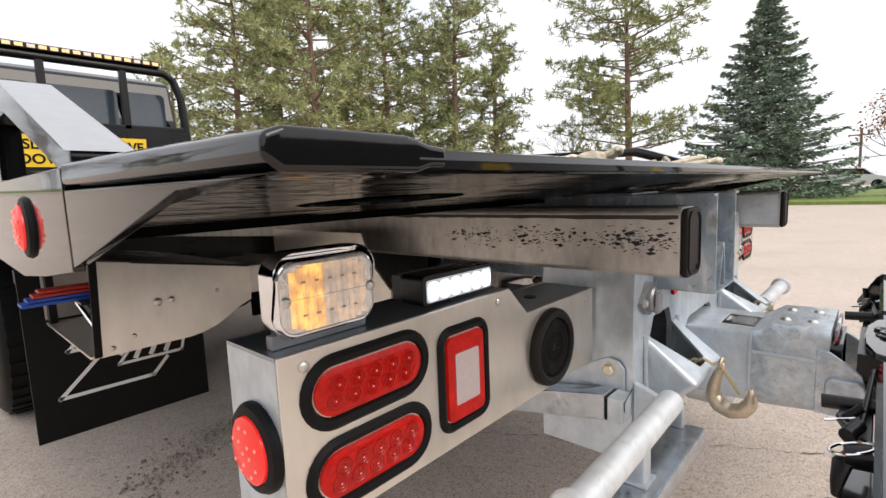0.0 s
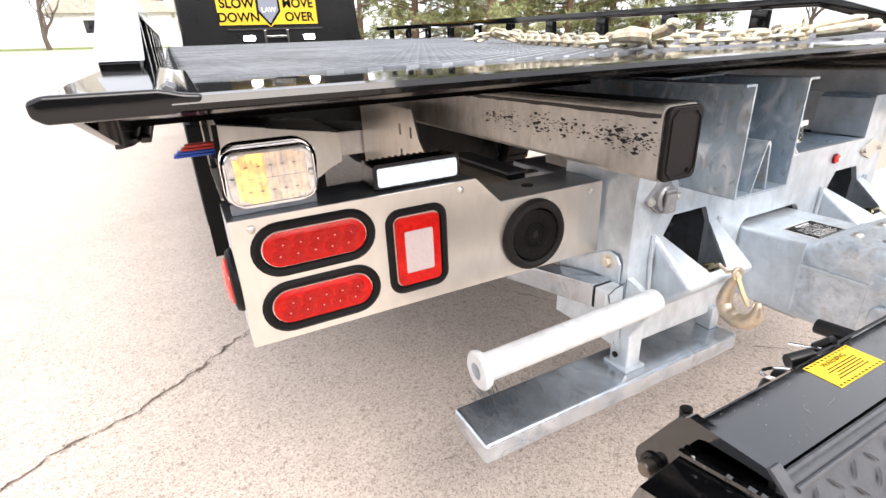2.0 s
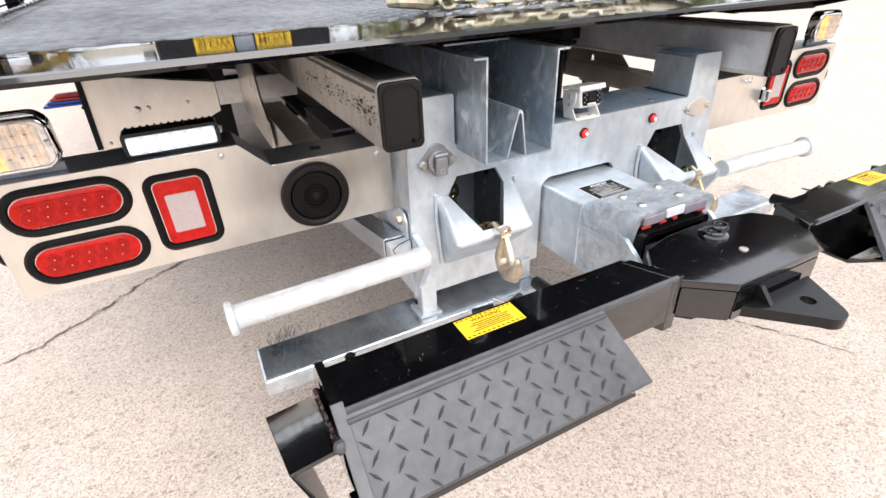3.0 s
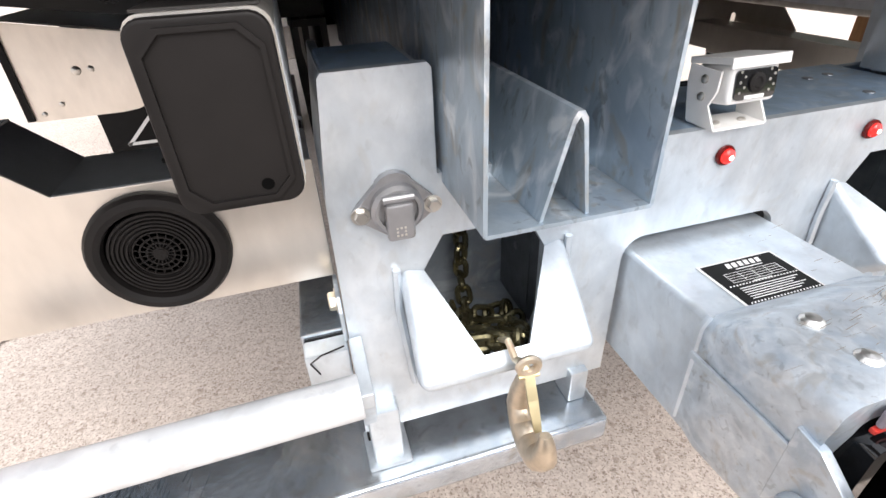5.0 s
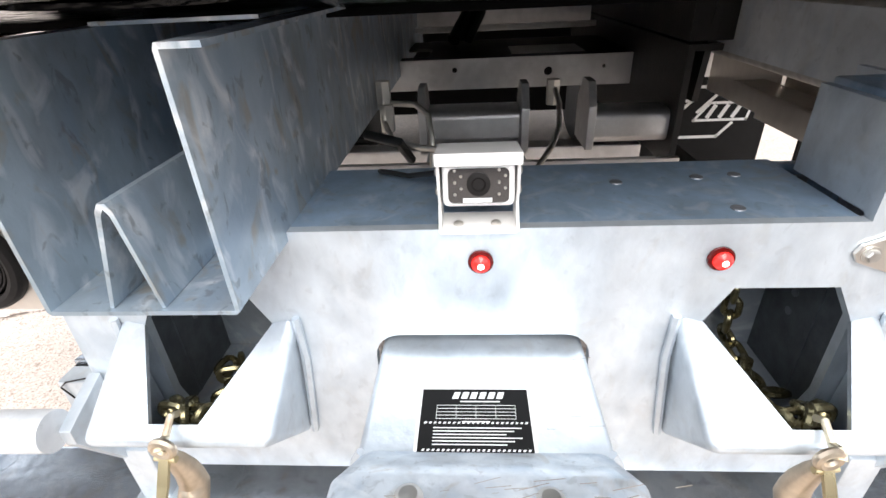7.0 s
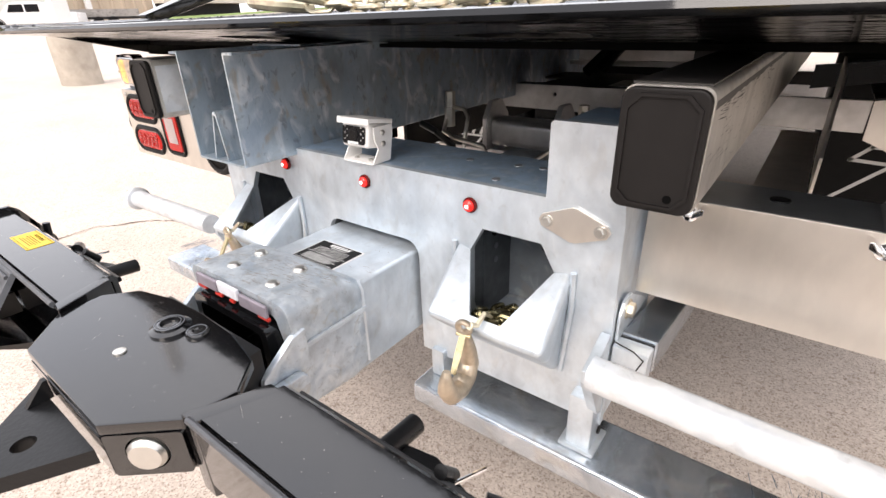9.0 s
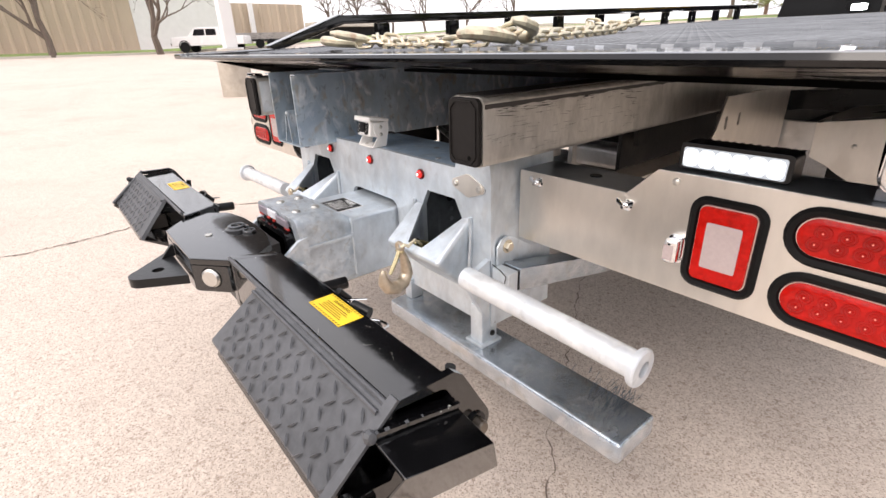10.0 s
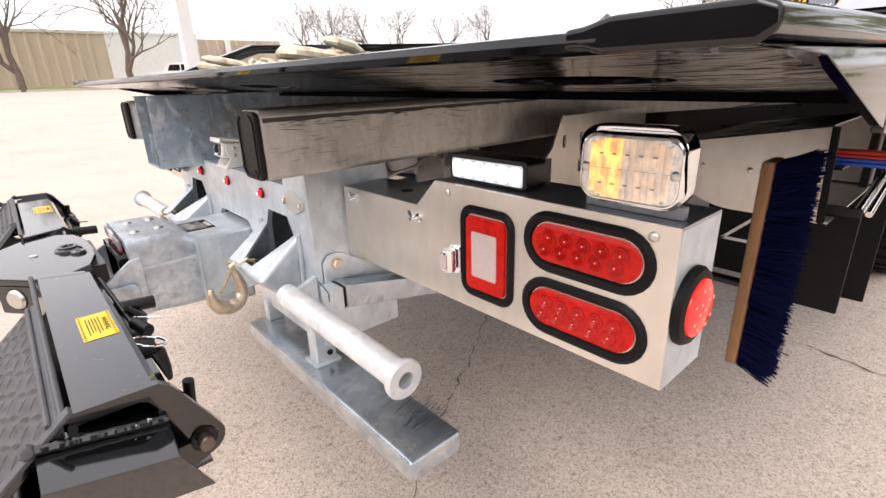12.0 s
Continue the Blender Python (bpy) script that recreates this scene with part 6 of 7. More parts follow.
def wheel(x, y):
    R = 0.48
    tyre = part("rear_wheel", lathe([(0.29, -0.115), (0.36, -0.135), (0.44, -0.132), (R - 0.012, -0.115), (R, -0.10), (R, 0.10), (R - 0.012, 0.115), (0.44, 0.132), (0.36, 0.135), (0.29, 0.115)], (x, y, R), (1, 0, 0), 40), RUBBER, chassis, "black truck tyre on a pale rim")
    for k in range(40):
        a = k * math.pi / 20
        bm = box(-0.10, 0.10, -0.016, 0.016, 0, 0.012)
        bm.transform(Matrix.Translation((x, y, R)) @ Matrix.Rotation(a, 4, "X") @ Matrix.Translation((0, 0, R - 0.004)))
        part("tread_block", bm, RUBBER, tyre, smooth=False)
    part("rim", lathe([(0.29, -0.10), (0.27, -0.09), (0.26, 0.0), (0.16, 0.05 if x > 0 else -0.05), (0.0, 0.06 if x > 0 else -0.06)], (x, y, R), (1, 0, 0), 32), WHITE_PAINT, tyre)


for s in (-1, 1):
    wheel(s * 1.08, 2.95)
    wheel(s * 0.79, 2.95)
    X = lambda v: s * v
    NUDGE = Vector((0, 0, -0.008))
    fender = thing("fender_box", (X(0.95), 1.05, 0.67), "stainless fender box with a rounded lower corner and black edge trim", "fender box", "pair of fender boxes")
    shape = [(1.120, 0.903), (1.130, 0.668), (0.925, 0.670), (0.890, 0.674), (0.850, 0.686), (0.815, 0.705), (0.790, 0.722), (0.760, 0.735), (0.743, 0.742), (0.741, 0.839)]
    part("rear_sheet", prism([(X(u), v) for u, v in shape], "y", 1.038, 1.0415), STAINLESS, fender)
    part("edge_trim", prism([(X(1.118), 0.906), (X(1.134), 0.906), (X(1.144), 0.672), (X(1.128), 0.672)], "y", 1.030, 1.0375), RUBBER, fender)
    part("top_sheet", prism([(X(0.741), 0.841), (X(1.120), 0.905), (X(1.120), 0.909), (X(0.741), 0.845)], "y", 1.038, 1.62), BLACK_SATIN, fender)
    part("dark_strip", prism([(X(0.60), 0.855), (X(1.16), 0.935), (X(1.16), 0.965), (X(0.60), 0.915)], "y", 1.10, 1.12), BLACK_SATIN, fender)
    part("floor_sheet", box(X(0.95), X(1.15), 1.045, 1.60, 0.668, 0.674), STAINLESS, fender)
    part("back_sheet", box(X(0.90), X(1.15), 1.61, 1.614, 0.68, 0.90), STAINLESS, fender)
    part("side_post", box(X(1.125), X(1.145), 1.56, 1.60, 0.675, 0.905), BLACK_SATIN, fender)
    for x, z, r in ((0.994, 0.782, 0.011), (0.961, 0.783, 0.008), (0.840, 0.785, 0.0065), (1.056, 0.706, 0.0065), (1.103, 0.686, 0.0065)):
        part("screw", screw_head((X(x), 1.0378, z), (0, -1, 0), r), BOLT, fender)
    part("prop_strut", rod((X(1.10) if s < 0 else 1.215, 1.12, 0.69), (X(1.10) if s < 0 else 1.215, 1.50, 0.78), 0.008, 12), CHROME, fender)
    part("prop_strut", rod((X(1.06) if s < 0 else 1.190, 1.15, 0.685), (X(1.06) if s < 0 else 1.190, 1.52, 0.75), 0.012, 12), CHROME, fender)
    straps = thing("strap_bundle", (X(1.16), 1.12, 0.80), "blue and dull red folded straps lying in the fender box", "straps", "strap bundles")
    for k in range(4):
        part("strap", box(X(1.02 + 0.01 * k), X(1.255 - 0.012 * k), 1.11 + 0.004 * k, 1.17, 0.806 + 0.009 * k, 0.814 + 0.009 * k, 0.002), BLUE if k in (0, 1) else REDP, straps)
    part("strap_shelf", box(X(0.95), X(1.15), 1.07, 1.25, 0.799, 0.8055), BLACK_SATIN, straps)
    flap = thing("mud_flap", (X(0.93), 1.65, 0.30), "black rubber mud flap with a white outline badge", "mud flap", "pair of mud flaps")
    lo, hi = min(X(0.665), X(1.205)), max(X(0.665), X(1.205))
    part("flap", box(lo, hi, 1.645, 1.657, 0.265, 0.840, 0.002), RUBBER, flap)
    part("flap_rail", box(X(0.463), X(1.205), 1.6575, 1.69, 0.80, 0.845, 0.003), DIRTY, flap)

    def stroke(points, w):
        bm = bmesh.new()
        for (ax, az), (bx, bz) in zip(points, points[1:]):
            d = Vector((bx - ax, bz - az)).normalized()
            nx, nz = -d.y * w, d.x * w
            ex, ez = d.x * w, d.y * w
            q = [bm.verts.new((hx + lo, 1.6435, hz)) for hx, hz in ((ax + nx - ex, az + nz - ez), (ax - nx - ex, az - nz - ez), (bx - nx + ex, bz - nz + ez), (bx + nx + ex, bz + nz + ez))]
            r = [bm.verts.new((v.co.x, 1.6449, v.co.z)) for v in q]
            bm.faces.new(q)
            for k in range(4):
                bm.faces.new((q[k], q[(k + 1) % 4], r[(k + 1) % 4], r[k]))
        return bm
    part("badge_outline", stroke([(0.105, 0.555), (0.155, 0.605), (0.350, 0.605), (0.255, 0.505)], 0.006), INK_WHITE, flap)
    part("badge_outline", stroke([(0.105, 0.555), (0.225, 0.550), (0.070, 0.400), (0.350, 0.400), (0.400, 0.455)], 0.006), INK_WHITE, flap)
    part("badge_outline", stroke([(0.245, 0.470), (0.300, 0.540), (0.470, 0.540), (0.455, 0.470), (0.245, 0.470)], 0.005), INK_WHITE, flap)
    for k in range(3):
        part("badge_bar", stroke([(0.300 + k * 0.050, 0.485), (0.320 + k * 0.050, 0.525)], 0.008), INK_WHITE, flap)

NUDGE = Vector((0.025, 0, 0.004))
small_flap = thing("rubber_splash_flap", (1.09, 1.12, 0.40), "short plain black rubber splash flap under the fender box", "splash flap")
part("flap", box(0.985, 1.178, 1.112, 1.124, 0.400, 0.690, 0.003), RUBBER, small_flap)
part("clamp_bar", box(0.985, 1.178, 1.106, 1.1118, 0.668, 0.690, 0.0015), DIRTY, small_flap)

# push broom stowed behind the right lamp panel
NUDGE = Vector((0.036, 0, 0.006))
broom = thing("push_broom_head", (1.06, 0.65, 0.43), "push broom head with pine block and navy bristles stowed upright", "broom")
bm = box(1.060, 1.083, 0.618, 0.688, 0.425, 0.862, 0.006)
part("block", bm, WOOD, broom)
part("holder_rod", rod((0.545, 0.652, 0.600), (1.057, 0.652, 0.600), 0.010, 10), BLACK_SATIN, broom)
bm = bmesh.new()
br = random.Random(5)
for k in range(5200):
    y, z = br.uniform(0.622, 0.684), br.uniform(0.428, 0.860)
    spread = (z - 0.64) * 0.10
    tip = Vector((1.141 + br.gauss(0, 0.0055), y + br.uniform(-0.008, 0.008), z + spread + br.uniform(-0.008, 0.008)))
    root = Vector((1.0835, y, z))
    w = Vector((0, br.uniform(-1, 1), br.uniform(-1, 1))).normalized() * 0.0017
    bm.faces.new([bm.verts.new(p) for p in (root - w, root + w, tip + w * 0.6, tip - w * 0.6)])
tagged(part("bristles", bm, BRISTLE, broom, "dense navy bristles", smooth=False), kind="stuff")

# ---- chains lying on the deck ----
NUDGE = Vector((0, 0, 0))
def big_link():
    h, r = 0.017, 0.0125
    path = [(h + r * math.cos(radians(a)), r * math.sin(radians(a)), 0) for a in range(-90, 91, 30)] + [(-h + r * math.cos(radians(a)), r * math.sin(radians(a)), 0) for a in range(90, 271, 30)]
    return mesh_of("link", sweep(path, 0.0052, 7, True), CHAIN_STEEL)


BIG = big_link()
deck_rnd = random.Random(3)
for path, hook_at, yaw in (([(-0.02, 1.17, 1.115), (0.05, 1.10, 1.100), (-0.08, 1.08, 1.120), (-0.02, 1.00, 1.090), (-0.12, 0.75, 1.082), (-0.22, 0.48, 1.073), (-0.27, 0.33, 1.068), (-0.20, 0.27, 1.074), (-0.29, 0.24, 1.086), (-0.23, 0.20, 1.070), (-0.28, 0.17, 1.068)], (-0.34, 0.15, 1.066), 235),
                           ([(-0.10, 1.22, 1.100), (0.06, 1.20, 1.120), (0.10, 0.95, 1.088), (0.18, 0.70, 1.080), (0.25, 0.45, 1.072), (0.30, 0.28, 1.068), (0.26, 0.22, 1.076), (0.34, 0.20, 1.088), (0.28, 0.16, 1.066), (0.15, 0.15, 1.061), (0.0, 0.165, 1.061), (-0.15, 0.185, 1.062), (-0.22, 0.205, 1.066)], (0.37, 0.125, 1.066), 285)):
    c = thing("tie_down_chain", hook_at, "weathered tie-down chain with hooks lying on the deck", "chain", "tie-down chains")
    chain_along(c, BIG, path, 0.044, deck_rnd)
    # claw hook and grab hook lying flat
    m = Matrix.Translation(hook_at) @ Matrix.Rotation(radians(yaw), 4, "Z")
    claw = [m @ Vector(p) for p in ((-0.05, 0, 0), (-0.01, 0.004, 0.004), (0.03, 0.0, 0.008), (0.062, -0.014, 0.012), (0.075, -0.036, 0.014), (0.066, -0.058, 0.012), (0.046, -0.064, 0.010))]
    part("hook", sweep(claw, [0.012, 0.014, 0.015, 0.015, 0.014, 0.011, 0.006], 10), CHAIN_STEEL, c, "rusty claw hook")
    claw = [m @ Vector(p) for p in ((-0.09, 0.02, 0.006), (-0.06, 0.045, 0.014), (-0.02, 0.062, 0.022), (0.02, 0.060, 0.030), (0.04, 0.045, 0.034))]
    part("hook", sweep(claw, [0.008, 0.012, 0.013, 0.012, 0.006], 10), CHAIN_STEEL, c)
    c.location.z += bed_lift(hook_at[1])
    part("swivel", lathe([(0.011, 0), (0.017, 0.008), (0.017, 0.030), (0.011, 0.038)], m @ Vector((-0.10, -0.01, 0.005)), (1, 0.2, 0.1), 14), CHAIN_STEEL, c)

# ---- headboard, rack and cab at the front of the bed ----
NUDGE = Vector((0, 0, -0.09))
board = thing("headboard", (0, 5.92, 1.05), "black headboard with a yellow sign and two lit lamps", "headboard")
part("panel", prism([(-1.07, 1.20), (1.07, 1.20), (1.02, 1.45), (0.98, 1.95), (-0.98, 1.95), (-1.02, 1.45)], "y", 5.905, 5.94), BLACK_SATIN, board)
sign = part("sign", prism([(-0.62, 1.52), (-0.10, 1.52), (-0.06, 1.49), (-0.02, 1.52), (0.50, 1.52), (0.50, 1.84), (0.02, 1.84), (-0.06, 1.87), (-0.14, 1.84), (-0.62, 1.84)], "y", 5.892, 5.903), YELLOW, board, "yellow roadside safety sign")
part("shield", prism([(-0.19, 1.86), (-0.06, 1.885), (0.07, 1.86), (0.075, 1.66), (-0.06, 1.50), (-0.195, 1.66)], "y", 5.887, 5.8915), INK, sign)
part("shield_field", prism([(-0.165, 1.835), (-0.06, 1.855), (0.045, 1.835), (0.05, 1.67), (-0.06, 1.535), (-0.17, 1.67)], "y", 5.884, 5.8868), material("sign_grey", (0.25, 0.27, 0.33), 0.4, vary=0.05), sign)
for text, x, z, size, mat in (("SLOW", -0.40, 1.70, 0.135, INK), ("DOWN", -0.40, 1.555, 0.135, INK), ("MOVE", 0.285, 1.70, 0.135, INK), ("OVER", 0.285, 1.555, 0.135, INK), ("LAW", -0.06, 1.65, 0.075, INK_WHITE)):
    cu = bpy.data.curves.new("word", "FONT")
    cu.body, cu.size, cu.align_x, cu.extrude, cu.offset = text, size, "CENTER", 0.002, 0.003
    cu.materials.append(mat)
    w = new("word", cu)
    w.parent = sign
    w.matrix_basis = pose(x, 5.8805 if text == "LAW" else 5.889, z, 90, 0, 0)
for x in (-0.33, 0.37):
    lamp = thing("deck_lamp", (x, 5.89, 1.36), "lit white deck lamp on the headboard", "lamp", "deck lamps")
    part("housing", box(x - 0.07, x + 0.07, 5.875, 5.904, 1.34, 1.41, 0.008), BLACK_SATIN, lamp)
    part("lens", prism(rounded(x - 0.062, x + 0.062, 1.347, 1.403, 0.012, 4), "y", 5.868, 5.8745), DECK_LED, lamp)
part("winch_guide", box(-0.16, -0.13, 5.86, 5.904, 1.225, 1.46, 0.004), CHROME, board)
part("winch_guide", box(0.10, 0.13, 5.86, 5.904, 1.225, 1.46, 0.004), CHROME, board)
for z in (1.27, 1.37):
    part("winch_guide", box(-0.1295, 0.0995, 5.865, 5.90, z, z + 0.03, 0.004), CHROME, board)
part("strip_rail", box(-0.55, 0.55, 5.88, 5.90, 1.465, 1.48), CHROME, board)

rack = thing("headache_rack", (0, 6.0, 1.05), "black tubular rack behind the cab with an amber light bar", "headache rack")
part("hoop", sweep([(-1.0, 5.98, 1.0), (-0.98, 5.98, 1.9), (-0.95, 5.98, 2.35), (-0.88, 5.98, 2.55), (-0.78, 5.98, 2.62), (0.78, 5.98, 2.62), (0.88, 5.98, 2.55), (0.95, 5.98, 2.35), (0.98, 5.98, 1.9), (1.0, 5.98, 1.0)], 0.045, 12), BLACK_SATIN, rack)
for x in (-0.36, 0.36):
    part("upright", box(x - 0.035, x + 0.035, 5.95, 6.01, 1.9, 2.62, 0.006), BLACK_SATIN, rack)
part("lower_rail", box(-0.98, 0.98, 5.95, 6.01, 1.95, 2.0, 0.006), BLACK_SATIN, rack)
bar = part("light_bar", box(-0.74, 0.74, 5.92, 6.06, 2.665, 2.73, 0.012), BLACK_SATIN, rack)
for k in range(16):
    x = -0.69 + k * 0.092
    part("light_cell", box(x - 0.032, x + 0.032, 5.913, 5.9195, 2.68, 2.715, 0.002), AMBER if k % 5 != 3 else AMBER_SOFT, bar)
cab_truck = thing("truck_cab", (0, 7.2, 0.5), "black truck cab with a wide rear window", "truck cab")
GLASS = material("cab_window_glass", (0.05, 0.07, 0.09), 0.05, vary=0.1, bump=0, spec=0.8)
part("cab_shell", prism([(6.30, 1.0), (6.28, 2.1), (6.42, 2.58), (6.6, 2.66), (7.7, 2.66), (8.3, 2.0), (9.6, 1.85), (9.7, 0.7), (6.3, 0.7)], "x", -0.99, 0.99, 0.04, 3), BLACK, cab_truck)
for x0, x1 in ((-0.86, -0.40), (-0.36, 0.36), (0.40, 0.86)):
    part("rear_window", prism(rounded(x0, x1, 1.98, 2.42, 0.05, 4), "y", 6.255, 6.275), GLASS, cab_truck)
for s in (-1, 1):
    part("mirror", box(s * 1.10, s * 1.28, 7.9, 8.0, 1.95, 2.35, 0.03), CHROME, cab_truck)
    part("mirror_arm", rod((s * 0.98, 7.95, 2.2), (s * 1.12, 7.95, 2.2), 0.02, 8), BLACK_SATIN, cab_truck)
    part("front_wheel", lathe([(0.2, -0.12), (0.46, -0.13), (0.48, -0.1), (0.48, 0.1), (0.46, 0.13), (0.2, 0.12)], (s * 0.92, 8.9, 0.48), (1, 0, 0), 28), RUBBER, cab_truck)

NUDGE = Vector((0, 0, 0))
# ---- surroundings ----
FAR_WALL = material("dark_reflection_wall", (0.075, 0.070, 0.062), 0.8, vary=0.35, grain=3, big=0.4, bump=0.2)
GRASS = material("spring_grass", (0.16, 0.22, 0.05), 0.9, vary=0.35, grain=6, big=0.4, bump=0.6, bump_scale=40)
KERB = material("kerb_concrete", (0.50, 0.46, 0.40), 0.85, vary=0.12, grain=10, big=1, bump=0.2)
ASPHALT = material("far_asphalt", (0.10, 0.10, 0.10), 0.9, vary=0.15, grain=8, big=0.3, bump=0.3)
TAN = material("tan_metal_siding", (0.46, 0.37, 0.28), 0.6, vary=0.06, grain=2, big=0.2, bump=0.05, dirt=(0.30, 0.23, 0.17), dirt_amount=0.3, stretch=(1, 1, 0.2))
PALE = material("pale_wall_paint", (0.70, 0.69, 0.68), 0.7, vary=0.05, grain=2, big=0.2, bump=0.05)
BARK = material("grey_brown_bark", (0.13, 0.10, 0.08), 0.9, vary=0.3, grain=25, big=4, bump=0.5, stretch=(1, 1, 0.3))
PINE_BARK = material("pine_bark", (0.20, 0.13, 0.09), 0.9, vary=0.3, grain=20, big=3, bump=0.5, stretch=(1, 1, 0.3))


def leaf_material(name, colour):
    m = material(name, colour, 0.75, vary=0.3, grain=3, big=0.7, bump=0)
    n, l = m.node_tree.nodes, m.node_tree.links
    b = n["Principled BSDF"]
    old = b.inputs["Base Color"].links[0].from_socket
    geo = n.new("ShaderNodeNewGeometry")
    r = n.new("ShaderNodeValToRGB")
    r.color_ramp.elements[0].color, r.color_ramp.elements[1].color = (0.55, 0.55, 0.5, 1), (1.35, 1.3, 1.1, 1)
    l.new(geo.outputs["Random Per Island"], r.inputs["Fac"])
    mx = n.new("ShaderNodeMixRGB")
    mx.blend_type, mx.inputs["Fac"].default_value = "MULTIPLY", 1.0
    l.new(old, mx.inputs["Color1"])
    l.new(r.outputs["Color"], mx.inputs["Color2"])
    l.new(mx.outputs["Color"], b.inputs["Base Color"])
    return m


NEEDLE = leaf_material("pine_needles", (0.30, 0.335, 0.17))
SPRUCE = leaf_material("spruce_needles", (0.21, 0.29, 0.245))
RUST = leaf_material("rusty_leaves", (0.34, 0.15, 0.06))


def polar(az, dist, eye=(0.0, -0.4)):
    """A place by its bearing (degrees, left of straight ahead) and distance."""
    x, y = eye[0] - math.sin(radians(az)) * dist, eye[1] + math.cos(radians(az)) * dist
    return x, y, ground_z(max(x, -70), min(y, 60))


def blade(bm, c, d, length, width, rnd):
    side = d.cross(Vector((rnd.uniform(-1, 1), rnd.uniform(-1, 1), rnd.uniform(-1, 1)))).normalized() * width
    bm.faces.new([bm.verts.new(c - side * 0.4), bm.verts.new(c + d * length * 0.45 + side), bm.verts.new(c + d * length), bm.verts.new(c + d * length * 0.45 - side)])


def pine(at, height, spread, seed, bare, label, group="yard conifers"):
    rnd = random.Random(seed)
    tree = thing("pine_tree", at, label, "tree", group)
    o = Vector(at)
    wood, green = bmesh.new(), bmesh.new()
    lean = Vector((rnd.uniform(-0.02, 0.02), rnd.uniform(-0.02, 0.02), 1))
    sweep([o + lean * height * f + Vector((0, 0, -0.1)) for f in (0, 0.25, 0.5, 0.75, 0.97)], [0.20, 0.17, 0.13, 0.08, 0.02], 8, bm=wood)
    n = int(height * 8.5)
    for k in range(n):
        f = bare + (1 - bare) * (k + rnd.random()) / n
        reach = spread * (0.35 + 0.75 * math.sin(math.pi * min(1, (1.02 - f) / (1.02 - bare)) ** 0.8 * 0.62)) * rnd.uniform(0.55, 1.12)
        a = rnd.uniform(0, 2 * math.pi)
        out = Vector((math.cos(a), math.sin(a), 0))
        base = o + lean * height * f
        rise = rnd.uniform(0.05, 0.45)
        pts = [base, base + out * reach * 0.5 + Vector((0, 0, reach * rise * 0.35)), base + out * reach + Vector((0, 0, reach * rise * 0.75))]
        sweep(pts, [0.045, 0.028, 0.008], 5, bm=wood)
        for c in range(int(4 + reach * 3.2)):
            u = rnd.uniform(0.28, 1.05)
            p = base + out * reach * u + Vector((0, 0, reach * rise * u * 0.75)) + Vector((rnd.gauss(0, 0.22), rnd.gauss(0, 0.22), rnd.gauss(0.05, 0.14)))
            for b in range(17):
                d = Vector((rnd.gauss(0, 1), rnd.gauss(0, 1), rnd.gauss(0.35, 0.8))).normalized()
                blade(green, p, d, rnd.uniform(0.18, 0.36), 0.026, rnd)
    part("trunk", wood, PINE_BARK, tree)
    tagged(part("crown", green, NEEDLE, tree, smooth=False), kind="stuff")
    return tree


def spruce(at, height, spread, seed):
    rnd = random.Random(seed)
    tree = thing("spruce_tree", at, "dense blue-green cone-shaped spruce on the lawn", "tree", "yard conifers")
    o = Vector(at)
    wood, green = bmesh.new(), bmesh.new()
    sweep([o + Vector((0, 0, height * f - 0.1)) for f in (0, 0.5, 1.0)], [0.18, 0.10, 0.02], 8, bm=wood)
    for k in range(230):
        f = 0.04 + 0.95 * k / 230
        reach = spread * (1 - f) ** 0.85 * rnd.uniform(0.72, 1.1) + 0.12
        a = k * 2.399 + rnd.uniform(-0.3, 0.3)
        out = Vector((math.cos(a), math.sin(a), 0))
        base = o + Vector((0, 0, height * f))
        tip = base + out * reach + Vector((0, 0, -0.10 * reach + 0.12))
        sweep([base, base + out * reach * 0.5 + Vector((0, 0, -0.12 * reach)), tip], [0.03, 0.02, 0.006], 4, bm=wood)
        for c in range(int(7 + reach * 13)):
            u = rnd.uniform(0.15, 1.03)
            p = base + out * reach * u + Vector((0, 0, -0.16 * reach * math.sin(u * 2.6)))
            side = Vector((-out.y, out.x, 0)) * rnd.gauss(0, 0.20 * (1.25 - u) * max(0.5, reach))
            for b in range(6):
                d = (out * rnd.uniform(0.2, 1) + side.normalized() * rnd.uniform(-0.9, 0.9) + Vector((0, 0, rnd.uniform(-0.5, 0.35)))).normalized()
                blade(green, p + side, d, rnd.uniform(0.14, 0.30), 0.035, rnd)
    part("trunk", wood, BARK, tree)
    tagged(part("crown", green, SPRUCE, tree, smooth=False), kind="stuff")


